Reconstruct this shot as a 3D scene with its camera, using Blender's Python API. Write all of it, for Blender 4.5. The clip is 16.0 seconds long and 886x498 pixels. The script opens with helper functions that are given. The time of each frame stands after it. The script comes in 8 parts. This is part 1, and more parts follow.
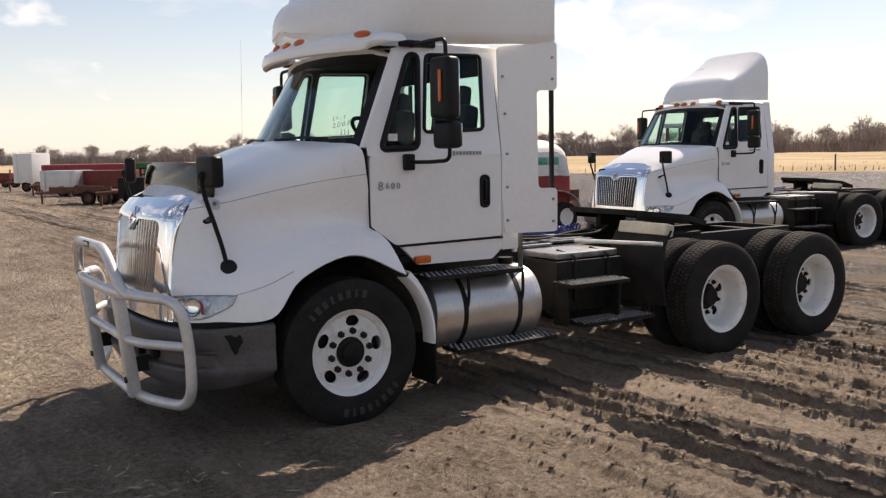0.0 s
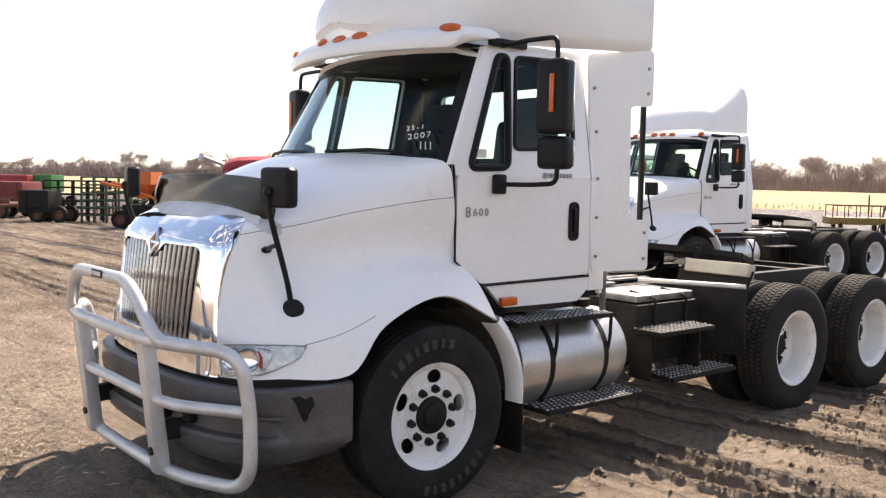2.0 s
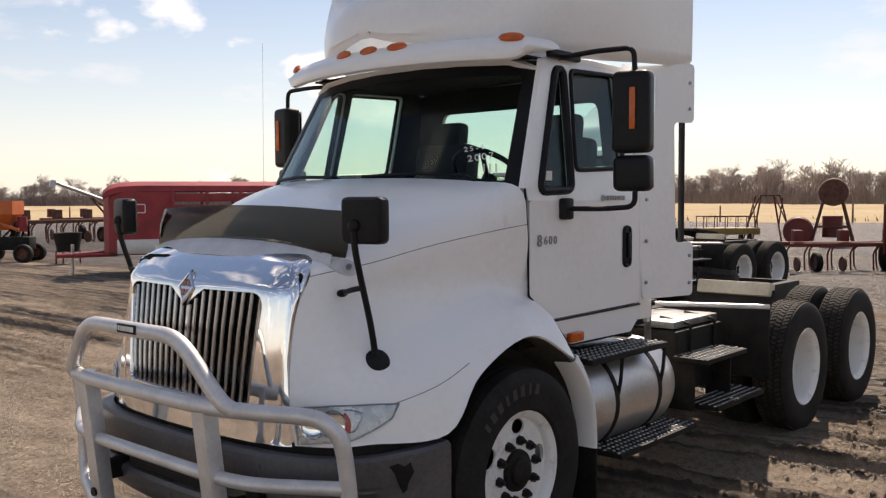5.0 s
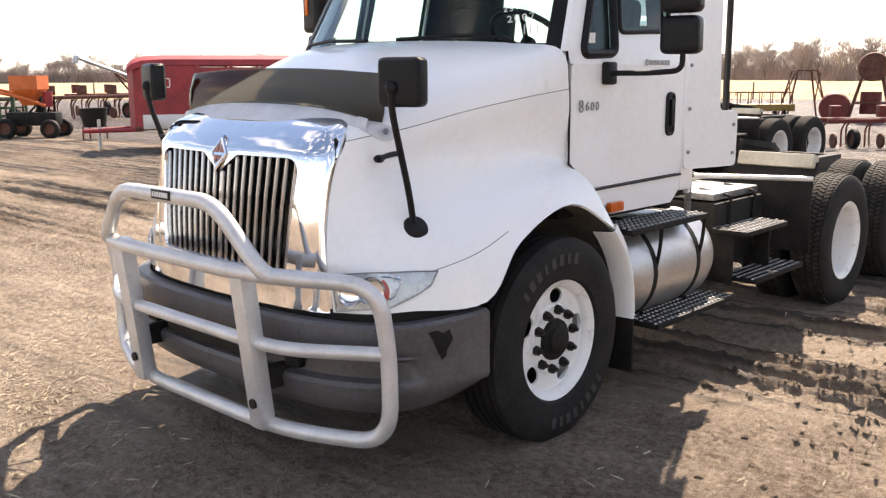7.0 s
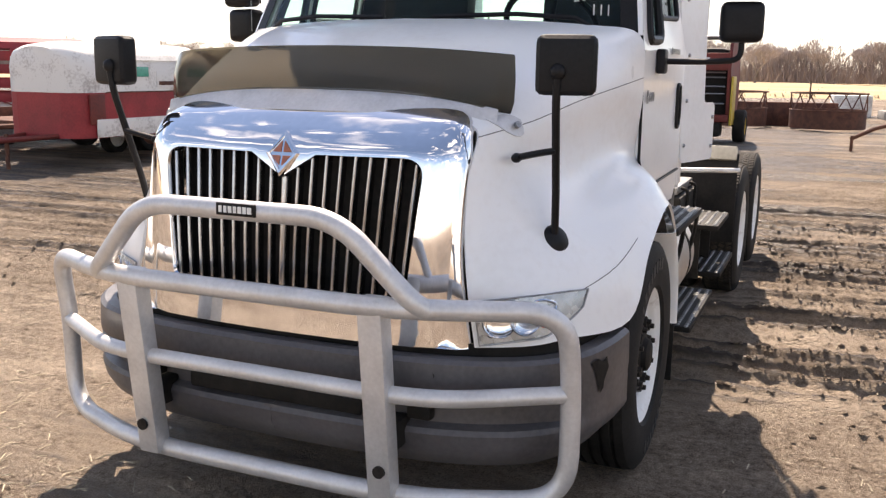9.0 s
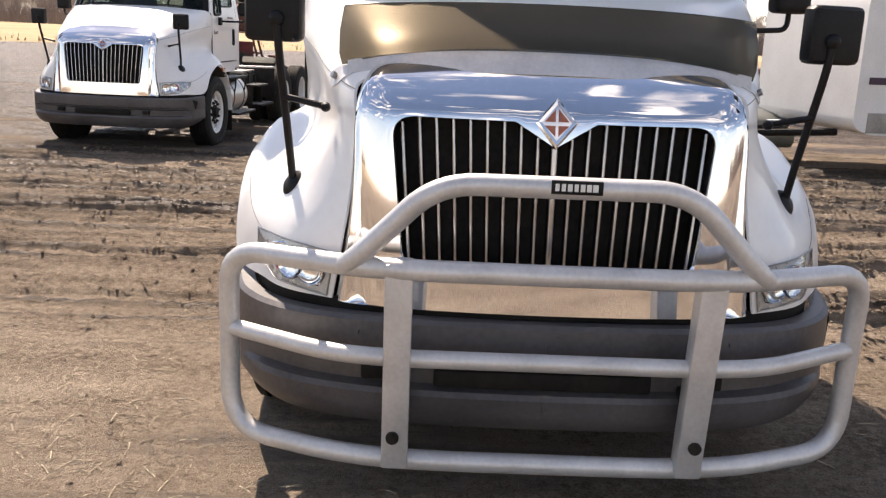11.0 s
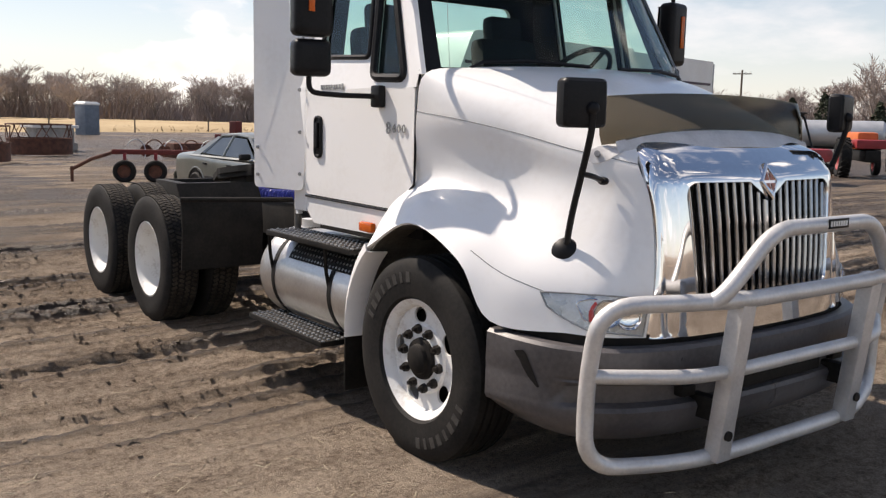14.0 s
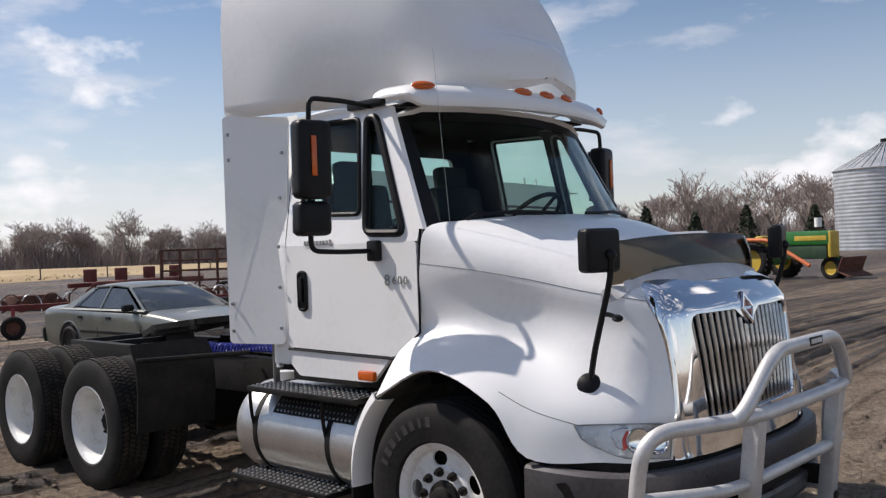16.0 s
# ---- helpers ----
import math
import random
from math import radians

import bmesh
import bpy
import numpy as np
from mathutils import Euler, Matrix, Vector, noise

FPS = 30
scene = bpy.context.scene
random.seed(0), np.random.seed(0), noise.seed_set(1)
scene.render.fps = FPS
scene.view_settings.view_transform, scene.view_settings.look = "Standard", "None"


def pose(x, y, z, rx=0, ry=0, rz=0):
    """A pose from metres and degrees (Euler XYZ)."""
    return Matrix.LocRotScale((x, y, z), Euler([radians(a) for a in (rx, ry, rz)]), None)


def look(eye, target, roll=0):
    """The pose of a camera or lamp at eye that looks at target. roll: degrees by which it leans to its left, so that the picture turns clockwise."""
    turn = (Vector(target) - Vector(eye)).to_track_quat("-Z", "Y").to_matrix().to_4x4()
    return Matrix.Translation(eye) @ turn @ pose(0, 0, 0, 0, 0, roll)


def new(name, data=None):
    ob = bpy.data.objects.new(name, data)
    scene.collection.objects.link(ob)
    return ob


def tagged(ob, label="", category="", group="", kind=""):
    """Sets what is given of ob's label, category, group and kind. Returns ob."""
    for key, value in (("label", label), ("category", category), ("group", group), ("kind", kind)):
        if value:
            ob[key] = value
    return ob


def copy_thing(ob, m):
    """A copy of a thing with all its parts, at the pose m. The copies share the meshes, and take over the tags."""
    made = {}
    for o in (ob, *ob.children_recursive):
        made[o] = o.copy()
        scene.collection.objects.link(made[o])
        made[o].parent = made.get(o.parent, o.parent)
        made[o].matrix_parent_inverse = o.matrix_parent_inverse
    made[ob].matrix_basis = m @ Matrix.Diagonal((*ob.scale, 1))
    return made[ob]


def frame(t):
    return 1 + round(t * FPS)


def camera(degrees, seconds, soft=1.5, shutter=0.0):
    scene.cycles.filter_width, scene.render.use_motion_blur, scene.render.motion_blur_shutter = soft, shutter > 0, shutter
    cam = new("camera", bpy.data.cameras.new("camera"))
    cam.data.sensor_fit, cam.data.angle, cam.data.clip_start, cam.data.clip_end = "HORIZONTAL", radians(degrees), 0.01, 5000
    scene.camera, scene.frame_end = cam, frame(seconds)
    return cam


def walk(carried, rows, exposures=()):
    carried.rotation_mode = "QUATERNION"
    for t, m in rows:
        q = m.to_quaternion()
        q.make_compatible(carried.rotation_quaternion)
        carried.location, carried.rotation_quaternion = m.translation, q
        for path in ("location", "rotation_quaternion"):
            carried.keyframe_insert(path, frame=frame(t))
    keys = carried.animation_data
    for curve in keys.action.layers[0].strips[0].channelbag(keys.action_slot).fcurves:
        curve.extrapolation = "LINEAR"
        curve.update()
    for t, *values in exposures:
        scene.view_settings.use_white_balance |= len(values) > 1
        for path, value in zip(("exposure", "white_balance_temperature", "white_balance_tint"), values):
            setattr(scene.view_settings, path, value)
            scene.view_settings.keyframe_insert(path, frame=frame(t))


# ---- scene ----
cam = camera(52.0, 16.0, soft=1.3)
PATH = [
    (0, (2.751, 6.532, 1.811), (1.67, 4.862, 1.602), -1.0),
    (0.5, (2.823, 6.164, 1.762), (1.771, 4.489, 1.465), -0.3),
    (1, (2.872, 5.725, 1.74), (1.793, 4.067, 1.445), -0.6),
    (1.5, (2.907, 5.282, 1.753), (1.75, 3.674, 1.48), -0.1),
    (2, (3.088, 4.916, 1.78), (1.818, 3.379, 1.626), 1.1),
    (2.5, (3.19, 4.487, 1.738), (1.821, 3.039, 1.572), 0.8),
    (3, (3.26, 4.15, 1.751), (1.859, 2.737, 1.561), 0.4),
    (3.5, (3.504, 3.813, 1.784), (2.023, 2.477, 1.644), -0.0),
    (3.7, (3.512, 3.771, 1.779), (2.01, 2.454, 1.682), -0.4),
    (5.8, (3.518, 3.723, 1.824), (2.026, 2.399, 1.673), -0.0),
    (6, (3.518, 3.722, 1.753), (2.056, 2.382, 1.495), -0.1),
    (6.5, (3.523, 3.699, 1.745), (2.104, 2.35, 1.339), -0.2),
    (7, (3.485, 3.615, 1.745), (2.047, 2.276, 1.371), -0.3),
    (7.5, (3.546, 3.347, 1.675), (2.124, 1.986, 1.32), 0.2),
    (8, (3.694, 2.873, 1.68), (2.098, 1.727, 1.305), 0.8),
    (8.5, (3.724, 2.291, 1.681), (2.005, 1.347, 1.286), 0.8),
    (9, (3.881, 1.802, 1.7), (2.075, 1.036, 1.314), 0.8),
    (9.5, (4.011, 1.308, 1.69), (2.139, 0.713, 1.309), 1.1),
    (10, (4.121, 0.731, 1.653), (2.217, 0.251, 1.276), 0.8),
    (10.2, (4.163, 0.509, 1.654), (2.25, 0.098, 1.24), 1.2),
    (12.3, (3.834, -1.852, 1.689), (1.999, -1.173, 1.274), 2.0),
    (12.5, (3.791, -2.057, 1.623), (1.976, -1.335, 1.196), 2.1),
    (13, (3.759, -2.589, 1.639), (2.07, -1.591, 1.248), 3.1),
    (13.5, (3.575, -3.12, 1.62), (1.973, -1.97, 1.285), 2.4),
    (14, (3.508, -3.63, 1.641), (1.926, -2.44, 1.36), 1.3),
    (14.5, (3.36, -3.977, 1.67), (1.796, -2.764, 1.38), -0.2),
    (15, (3.203, -4.193, 1.685), (1.74, -2.855, 1.425), -0.8),
    (15.5, (3.158, -4.397, 1.731), (1.796, -2.953, 1.486), -1.6),
    (16, (3.142, -4.415, 1.766), (1.776, -2.954, 1.76), -2.1),
]
walk(cam, [(t, look(eye, target, roll)) for t, eye, target, roll in PATH], exposures=[(0.0, 0.35, 7570, 18), (0.4, 1.03, 7570, 18), (1.0, 1.28, 7570, 18), (1.5, 1.28, 7570, 18), (2.5, 0.88, 7620, 18), (3.5, 0.63, 7620, 18), (6.0, 0.21, 7620, 18), (6.5, 1.18, 7770, 18), (7.0, 1.39, 7770, 18), (9.0, 1.2, 7700, 19), (10.0, 1.07, 7700, 19), (12.5, 0.57, 7700, 19), (13.5, 0.4, 7320, 17), (14.5, 0.25, 7120, 16), (15.5, 0.05, 6670, 14), (16.0, -0.03, 6620, 15)])

# ---- sky, sun ----
SUN_TO = Vector((-0.80, -0.315, 1.0)).normalized()   # direction towards the sun
world = bpy.data.worlds.new("sky_world")
scene.world = world
world.use_nodes = True
wn, wl = world.node_tree.nodes, world.node_tree.links
wn.clear()
w_out = wn.new("ShaderNodeOutputWorld")
w_bg = wn.new("ShaderNodeBackground")
w_sky = wn.new("ShaderNodeTexSky")
w_sky.sky_type = "NISHITA"
w_sky.sun_disc = False
w_sky.sun_elevation = math.asin(SUN_TO.z)
w_sky.sun_rotation = math.atan2(SUN_TO.x, SUN_TO.y)
w_sky.air_density, w_sky.dust_density, w_sky.ozone_density = 1.0, 0.25, 1.6
w_bg.inputs["Strength"].default_value = 0.102
# thin streaky cloud with a few brighter puffs
w_tc = wn.new("ShaderNodeTexCoord")
w_map = wn.new("ShaderNodeMapping")
w_map.inputs["Scale"].default_value = (1.3, 1.3, 4.2)
w_n1 = wn.new("ShaderNodeTexNoise")
w_n1.inputs["Scale"].default_value = 2.4
w_n1.inputs["Detail"].default_value = 7.0
w_n1.inputs["Roughness"].default_value = 0.58
w_r1 = wn.new("ShaderNodeValToRGB")
w_r1.color_ramp.elements[0].position, w_r1.color_ramp.elements[1].position = 0.53, 0.68
w_mix = wn.new("ShaderNodeMixRGB")
w_mix.inputs["Color2"].default_value = (8.8, 8.9, 9.1, 1)
w_k = wn.new("ShaderNodeMath")
w_k.operation = "MULTIPLY"
w_k.inputs[1].default_value = 0.7
wl.new(w_tc.outputs["Generated"], w_map.inputs["Vector"])
wl.new(w_map.outputs["Vector"], w_n1.inputs["Vector"])
wl.new(w_n1.outputs["Fac"], w_r1.inputs["Fac"])
wl.new(w_r1.outputs["Color"], w_k.inputs[0])
wl.new(w_k.outputs[0], w_mix.inputs["Fac"])
wl.new(w_sky.outputs["Color"], w_mix.inputs["Color1"])
# a few round white puffs
w_map2 = wn.new("ShaderNodeMapping")
w_map2.inputs["Scale"].default_value = (1.0, 1.0, 1.7)
w_map2.inputs["Location"].default_value = (3.1, 0.4, 0.2)
w_n2 = wn.new("ShaderNodeTexNoise")
w_n2.inputs["Scale"].default_value, w_n2.inputs["Detail"].default_value, w_n2.inputs["Roughness"].default_value = 4.6, 6.0, 0.5
w_r2 = wn.new("ShaderNodeValToRGB")
w_r2.color_ramp.elements[0].position, w_r2.color_ramp.elements[1].position = 0.60, 0.67
w_mix2 = wn.new("ShaderNodeMixRGB")
w_mix2.inputs["Color2"].default_value = (11.5, 11.5, 11.4, 1)
wl.new(w_tc.outputs["Generated"], w_map2.inputs["Vector"])
wl.new(w_map2.outputs["Vector"], w_n2.inputs["Vector"])
wl.new(w_n2.outputs["Fac"], w_r2.inputs["Fac"])
wl.new(w_r2.outputs["Color"], w_mix2.inputs["Fac"])
wl.new(w_mix.outputs["Color"], w_mix2.inputs["Color1"])
# pale haze towards the horizon
w_sep = wn.new("ShaderNodeSeparateXYZ")
w_haze = wn.new("ShaderNodeMapRange")
w_haze.inputs["From Min"].default_value, w_haze.inputs["From Max"].default_value = 0.0, 0.24
w_haze.inputs["To Min"].default_value, w_haze.inputs["To Max"].default_value = 0.56, 0.0
w_mix3 = wn.new("ShaderNodeMixRGB")
w_mix3.inputs["Color2"].default_value = (7.2, 7.7, 8.5, 1)
wl.new(w_tc.outputs["Generated"], w_sep.inputs["Vector"])
wl.new(w_sep.outputs["Z"], w_haze.inputs["Value"])
wl.new(w_haze.outputs["Result"], w_mix3.inputs["Fac"])
wl.new(w_mix2.outputs["Color"], w_mix3.inputs["Color1"])
wl.new(w_mix3.outputs["Color"], w_bg.inputs["Color"])
wl.new(w_bg.outputs["Background"], w_out.inputs["Surface"])

sun = new("sun", bpy.data.lights.new("sun", "SUN"))
sun.data.energy = 5.0
sun.data.angle = radians(0.53)
sun.data.color = (1.0, 0.955, 0.88)
sun.matrix_world = look(SUN_TO * 60, (0, 0, 0))

# ---- materials ----
def noisy(name, dark, light, rough=(0.5, 0.7), scale=6.0, fine=60.0, metal=0.0, bump=0.0, bump_scale=40.0, coat=0.0, ramp=(0.35, 0.7), stretch=(1, 1, 1), spec=0.5, trans=0.0, vary=0.0):
    """A surface of two tones with coarse and fine variation, relief and gloss."""
    m = bpy.data.materials.new(name)
    m.use_nodes = True
    nt = m.node_tree
    n, l = nt.nodes, nt.links
    b = n["Principled BSDF"]
    tc = n.new("ShaderNodeTexCoord")
    mp = n.new("ShaderNodeMapping")
    mp.inputs["Scale"].default_value = stretch
    l.new(tc.outputs["Object"], mp.inputs["Vector"])
    n1, n2 = n.new("ShaderNodeTexNoise"), n.new("ShaderNodeTexNoise")
    n1.inputs["Scale"].default_value, n1.inputs["Detail"].default_value = scale, 5
    n2.inputs["Scale"].default_value, n2.inputs["Detail"].default_value = fine, 3
    for t in (n1, n2):
        l.new(mp.outputs["Vector"], t.inputs["Vector"])
    add = n.new("ShaderNodeMath")
    add.operation = "MULTIPLY_ADD"
    add.inputs[1].default_value = 0.35
    l.new(n2.outputs["Fac"], add.inputs[0])
    sc = n.new("ShaderNodeMath")
    sc.operation = "MULTIPLY"
    sc.inputs[1].default_value = 0.65
    l.new(n1.outputs["Fac"], sc.inputs[0])
    l.new(sc.outputs[0], add.inputs[2])
    r = n.new("ShaderNodeValToRGB")
    r.color_ramp.elements[0].position, r.color_ramp.elements[1].position = ramp
    r.color_ramp.elements[0].color, r.color_ramp.elements[1].color = (*dark, 1), (*light, 1)
    l.new(add.outputs[0], r.inputs["Fac"])
    col = r.outputs["Color"]
    if vary:
        oi = n.new("ShaderNodeObjectInfo")
        hs = n.new("ShaderNodeHueSaturation")
        mr = n.new("ShaderNodeMapRange")
        mr.inputs["To Min"].default_value, mr.inputs["To Max"].default_value = 1 - vary, 1 + vary
        l.new(oi.outputs["Random"], mr.inputs["Value"])
        l.new(mr.outputs["Result"], hs.inputs["Value"])
        l.new(col, hs.inputs["Color"])
        col = hs.outputs["Color"]
    l.new(col, b.inputs["Base Color"])
    rr = n.new("ShaderNodeMapRange")
    rr.inputs["To Min"].default_value, rr.inputs["To Max"].default_value = rough
    l.new(n1.outputs["Fac"], rr.inputs["Value"])
    l.new(rr.outputs["Result"], b.inputs["Roughness"])
    b.inputs["Metallic"].default_value = metal
    b.inputs["Coat Weight"].default_value = coat
    b.inputs["Coat Roughness"].default_value = 0.06
    b.inputs["Specular IOR Level"].default_value = spec
    b.inputs["Transmission Weight"].default_value = trans
    if bump:
        nb = n.new("ShaderNodeTexNoise")
        nb.inputs["Scale"].default_value, nb.inputs["Detail"].default_value = bump_scale, 4
        l.new(mp.outputs["Vector"], nb.inputs["Vector"])
        bp = n.new("ShaderNodeBump")
        bp.inputs["Strength"].default_value, bp.inputs["Distance"].default_value = bump, 0.01
        l.new(nb.outputs["Fac"], bp.inputs["Height"])
        l.new(bp.outputs["Normal"], b.inputs["Normal"])
    return m


def glassy(name, tint, rough=0.0):
    m = bpy.data.materials.new(name)
    m.use_nodes = True
    b = m.node_tree.nodes["Principled BSDF"]
    b.inputs["Base Color"].default_value = (*tint, 1)
    b.inputs["Transmission Weight"].default_value = 1.0
    b.inputs["Roughness"].default_value = rough
    b.inputs["IOR"].default_value = 1.2
    return m


WHITE = noisy("white_truck_paint", (0.80, 0.79, 0.77), (0.86, 0.86, 0.85), (0.24, 0.36), 2.2, 30, coat=0.35, ramp=(0.28, 0.5))
WHITE2 = noisy("white_wheel_paint", (0.55, 0.52, 0.48), (0.78, 0.78, 0.76), (0.35, 0.55), 9, 60, ramp=(0.3, 0.48))
CHROME = noisy("chrome_plate", (0.82, 0.82, 0.83), (0.90, 0.90, 0.91), (0.03, 0.08), 3, 40, metal=1.0)
BARMETAL = noisy("dull_aluminium_tube", (0.56, 0.55, 0.54), (0.74, 0.73, 0.72), (0.36, 0.5), 8, 70, metal=0.45, bump=0.05, bump_scale=90)
TANKMETAL = noisy("weathered_aluminium_tank", (0.50, 0.48, 0.46), (0.68, 0.67, 0.65), (0.28, 0.42), 3, 50, metal=0.8, bump=0.03)
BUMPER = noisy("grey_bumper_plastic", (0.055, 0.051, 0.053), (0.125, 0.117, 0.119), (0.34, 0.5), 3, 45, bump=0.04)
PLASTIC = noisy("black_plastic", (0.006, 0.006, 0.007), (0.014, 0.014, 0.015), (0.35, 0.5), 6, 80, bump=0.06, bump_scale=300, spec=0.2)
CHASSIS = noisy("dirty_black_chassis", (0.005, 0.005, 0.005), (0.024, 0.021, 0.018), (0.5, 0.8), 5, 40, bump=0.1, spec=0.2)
RUBBER = noisy("tyre_rubber", (0.008, 0.008, 0.008), (0.026, 0.024, 0.022), (0.6, 0.85), 7, 50, bump=0.1, bump_scale=120, spec=0.2)
TREADMUD = noisy("tread_rubber_with_dried_mud", (0.012, 0.011, 0.010), (0.075, 0.064, 0.052), (0.7, 0.9), 9, 60, bump=0.15, bump_scale=100, spec=0.2)
PERF = noisy("galvanised_tread_plate", (0.16, 0.16, 0.16), (0.42, 0.42, 0.41), (0.3, 0.5), 12, 90, metal=0.7)
DARKSTEEL = noisy("dark_hub_steel", (0.012, 0.011, 0.010), (0.05, 0.043, 0.038), (0.4, 0.6), 14, 80, metal=0.3, spec=0.2)
AMBER = noisy("amber_lens", (0.50, 0.085, 0.012), (0.66, 0.14, 0.02), (0.15, 0.25), 20, 90)
REDLENS = noisy("red_lens", (0.45, 0.02, 0.02), (0.55, 0.04, 0.03), (0.15, 0.25), 20, 90)
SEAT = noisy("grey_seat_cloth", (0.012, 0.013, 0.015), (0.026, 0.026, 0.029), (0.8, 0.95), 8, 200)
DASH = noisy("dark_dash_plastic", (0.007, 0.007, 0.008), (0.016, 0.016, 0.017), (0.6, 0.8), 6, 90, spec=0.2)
CREAM = noisy("cream_rubber_flap", (0.45, 0.41, 0.33), (0.62, 0.58, 0.48), (0.6, 0.8), 5, 40)
CHALK = noisy("white_window_chalk", (0.75, 0.75, 0.72), (0.85, 0.85, 0.82), (0.9, 1.0), 30, 200)
GRILLEBAR = noisy("dulled_chrome_bar", (0.34, 0.34, 0.35), (0.52, 0.52, 0.53), (0.10, 0.2), 6, 40, metal=1.0)
GREYBADGE = noisy("dull_chrome_badge", (0.25, 0.25, 0.25), (0.45, 0.45, 0.45), (0.25, 0.4), 30, 100, metal=0.8)
GLASS = glassy("green_tinted_glass", (0.70, 0.86, 0.81))
LENS = glassy("clear_lamp_lens", (0.95, 0.97, 0.98), 0.02)
BUGSHIELD = glassy("smoked_acrylic_shield", (0.125, 0.108, 0.082), 0.08)
EMBLEM_RED = noisy("dull_red_enamel", (0.32, 0.10, 0.06), (0.42, 0.16, 0.10), (0.3, 0.4), 20, 60)

# ---- mesh helpers ----
def part(name, bm, mat, parent=None, label="", smooth=True, at=None):
    """Links a bmesh as one mesh object, under a thing or a part."""
    bmesh.ops.recalc_face_normals(bm, faces=bm.faces)
    me = bpy.data.meshes.new(name)
    bm.to_mesh(me)
    bm.free()
    me.materials.append(mat)
    if smooth:
        me.shade_smooth()
        me.set_sharp_from_angle(angle=radians(35))
    ob = new(name, me)
    if parent:
        ob.parent = parent
    if at:
        ob.location = at
    if label:
        tagged(ob, label)
    return ob


def thing(name, label, category, m=None, group="", kind=""):
    ob = new(name)
    ob.empty_display_size = 0.2
    if m is not None:
        ob.matrix_basis = m
    return tagged(ob, label, category, group, kind)


def box(bm, c, s, bevel=0.0, rot=None, seg=2):
    """A block with centre c and size s, its edges rounded."""
    m = Matrix.Translation(c) @ (rot.to_4x4() if rot else Matrix.Identity(4)) @ Matrix.Diagonal((*s, 1))
    made = bmesh.ops.create_cube(bm, size=1, matrix=m)
    if bevel:
        vs = set(made["verts"])
        es = [e for e in bm.edges if e.verts[0] in vs and e.verts[1] in vs]
        bmesh.ops.bevel(bm, geom=es, offset=bevel, segments=seg, affect="EDGES", profile=0.6)
    return bm


def blk(c, s, bevel=0.0, rot=None):
    return box(bmesh.new(), c, s, bevel, rot)


def rod(bm, a, b, r, r2=None, n=12, caps=True):
    a, b = Vector(a), Vector(b)
    d = b - a
    m = Matrix.Translation((a + b) / 2) @ d.to_track_quat("Z", "Y").to_matrix().to_4x4()
    bmesh.ops.create_cone(bm, cap_ends=caps, segments=n, radius1=r, radius2=r if r2 is None else r2, depth=d.length, matrix=m)
    return bm


def fillet(pts, r, n=5, closed=False):
    """Rounds the corners of a polyline."""
    pts = [Vector(p) for p in pts]
    out, k = [], len(pts)
    for i, p in enumerate(pts):
        if not closed and i in (0, k - 1):
            out.append(p)
            continue
        a, b = pts[i - 1], pts[(i + 1) % k]
        ra = min(r, (a - p).length * 0.45)
        rb = min(r, (b - p).length * 0.45)
        p0, p1 = p + (a - p).normalized() * ra, p + (b - p).normalized() * rb
        for j in range(n + 1):
            t = j / n
            out.append(p0 * (1 - t) ** 2 + p * 2 * t * (1 - t) + p1 * t * t)
    return out


def tube(bm, pts, r, n=12, closed=False, flat=1.0):
    """A round tube along a line of points."""
    pts = [Vector(p) for p in pts]
    rings, k = [], len(pts)
    up = Vector((0, 0, 1))
    side = None
    for i, p in enumerate(pts):
        if closed:
            d = pts[(i + 1) % k] - pts[i - 1]
        else:
            d = pts[min(i + 1, k - 1)] - pts[max(i - 1, 0)]
        d.normalize()
        if side is None:
            side = d.cross(up if abs(d.z) < 0.9 else Vector((1, 0, 0))).normalized()
        side = (side - d * side.dot(d)).normalized()
        top = side.cross(d)
        rings.append([bm.verts.new(p + side * r * math.cos(2 * math.pi * j / n) + top * r * flat * math.sin(2 * math.pi * j / n)) for j in range(n)])
    for i in range(k if closed else k - 1):
        a, b = rings[i], rings[(i + 1) % k]
        for j in range(n):
            bm.faces.new((a[j], a[(j + 1) % n], b[(j + 1) % n], b[j]))
    if not closed:
        bm.faces.new(rings[0][::-1])
        bm.faces.new(rings[-1])
    return bm


def spline(pts, n):
    """Points on a Catmull-Rom curve, n to each span."""
    pts = [Vector(p) for p in pts]
    ext = [pts[0] * 2 - pts[1]] + pts + [pts[-1] * 2 - pts[-2]]
    out = []
    for i in range(1, len(ext) - 2):
        a, b, c, d = ext[i - 1 : i + 3]
        for j in range(n):
            t = j / n
            out.append(0.5 * (2 * b + (c - a) * t + (2 * a - 5 * b + 4 * c - d) * t**2 + (3 * b - a - 3 * c + d) * t**3))
    out.append(pts[-1])
    return out


def skin(bm, rows, closed=False):
    """Faces between rows of points."""
    vs = [[bm.verts.new(p) for p in row] for row in rows]
    for a, b in zip(vs, vs[1:]):
        k = len(a)
        for j in range(k if closed else k - 1):
            bm.faces.new((a[j], a[(j + 1) % k], b[(j + 1) % k], b[j]))
    return vs


def surface(sections, nu=4, nv=4):
    """A smooth grid of points through sections of control points."""
    fine = [spline(s, nu) for s in sections]
    cols = [spline([row[j] for row in fine], nv) for j in range(len(fine[0]))]
    return [list(r) for r in zip(*cols)]


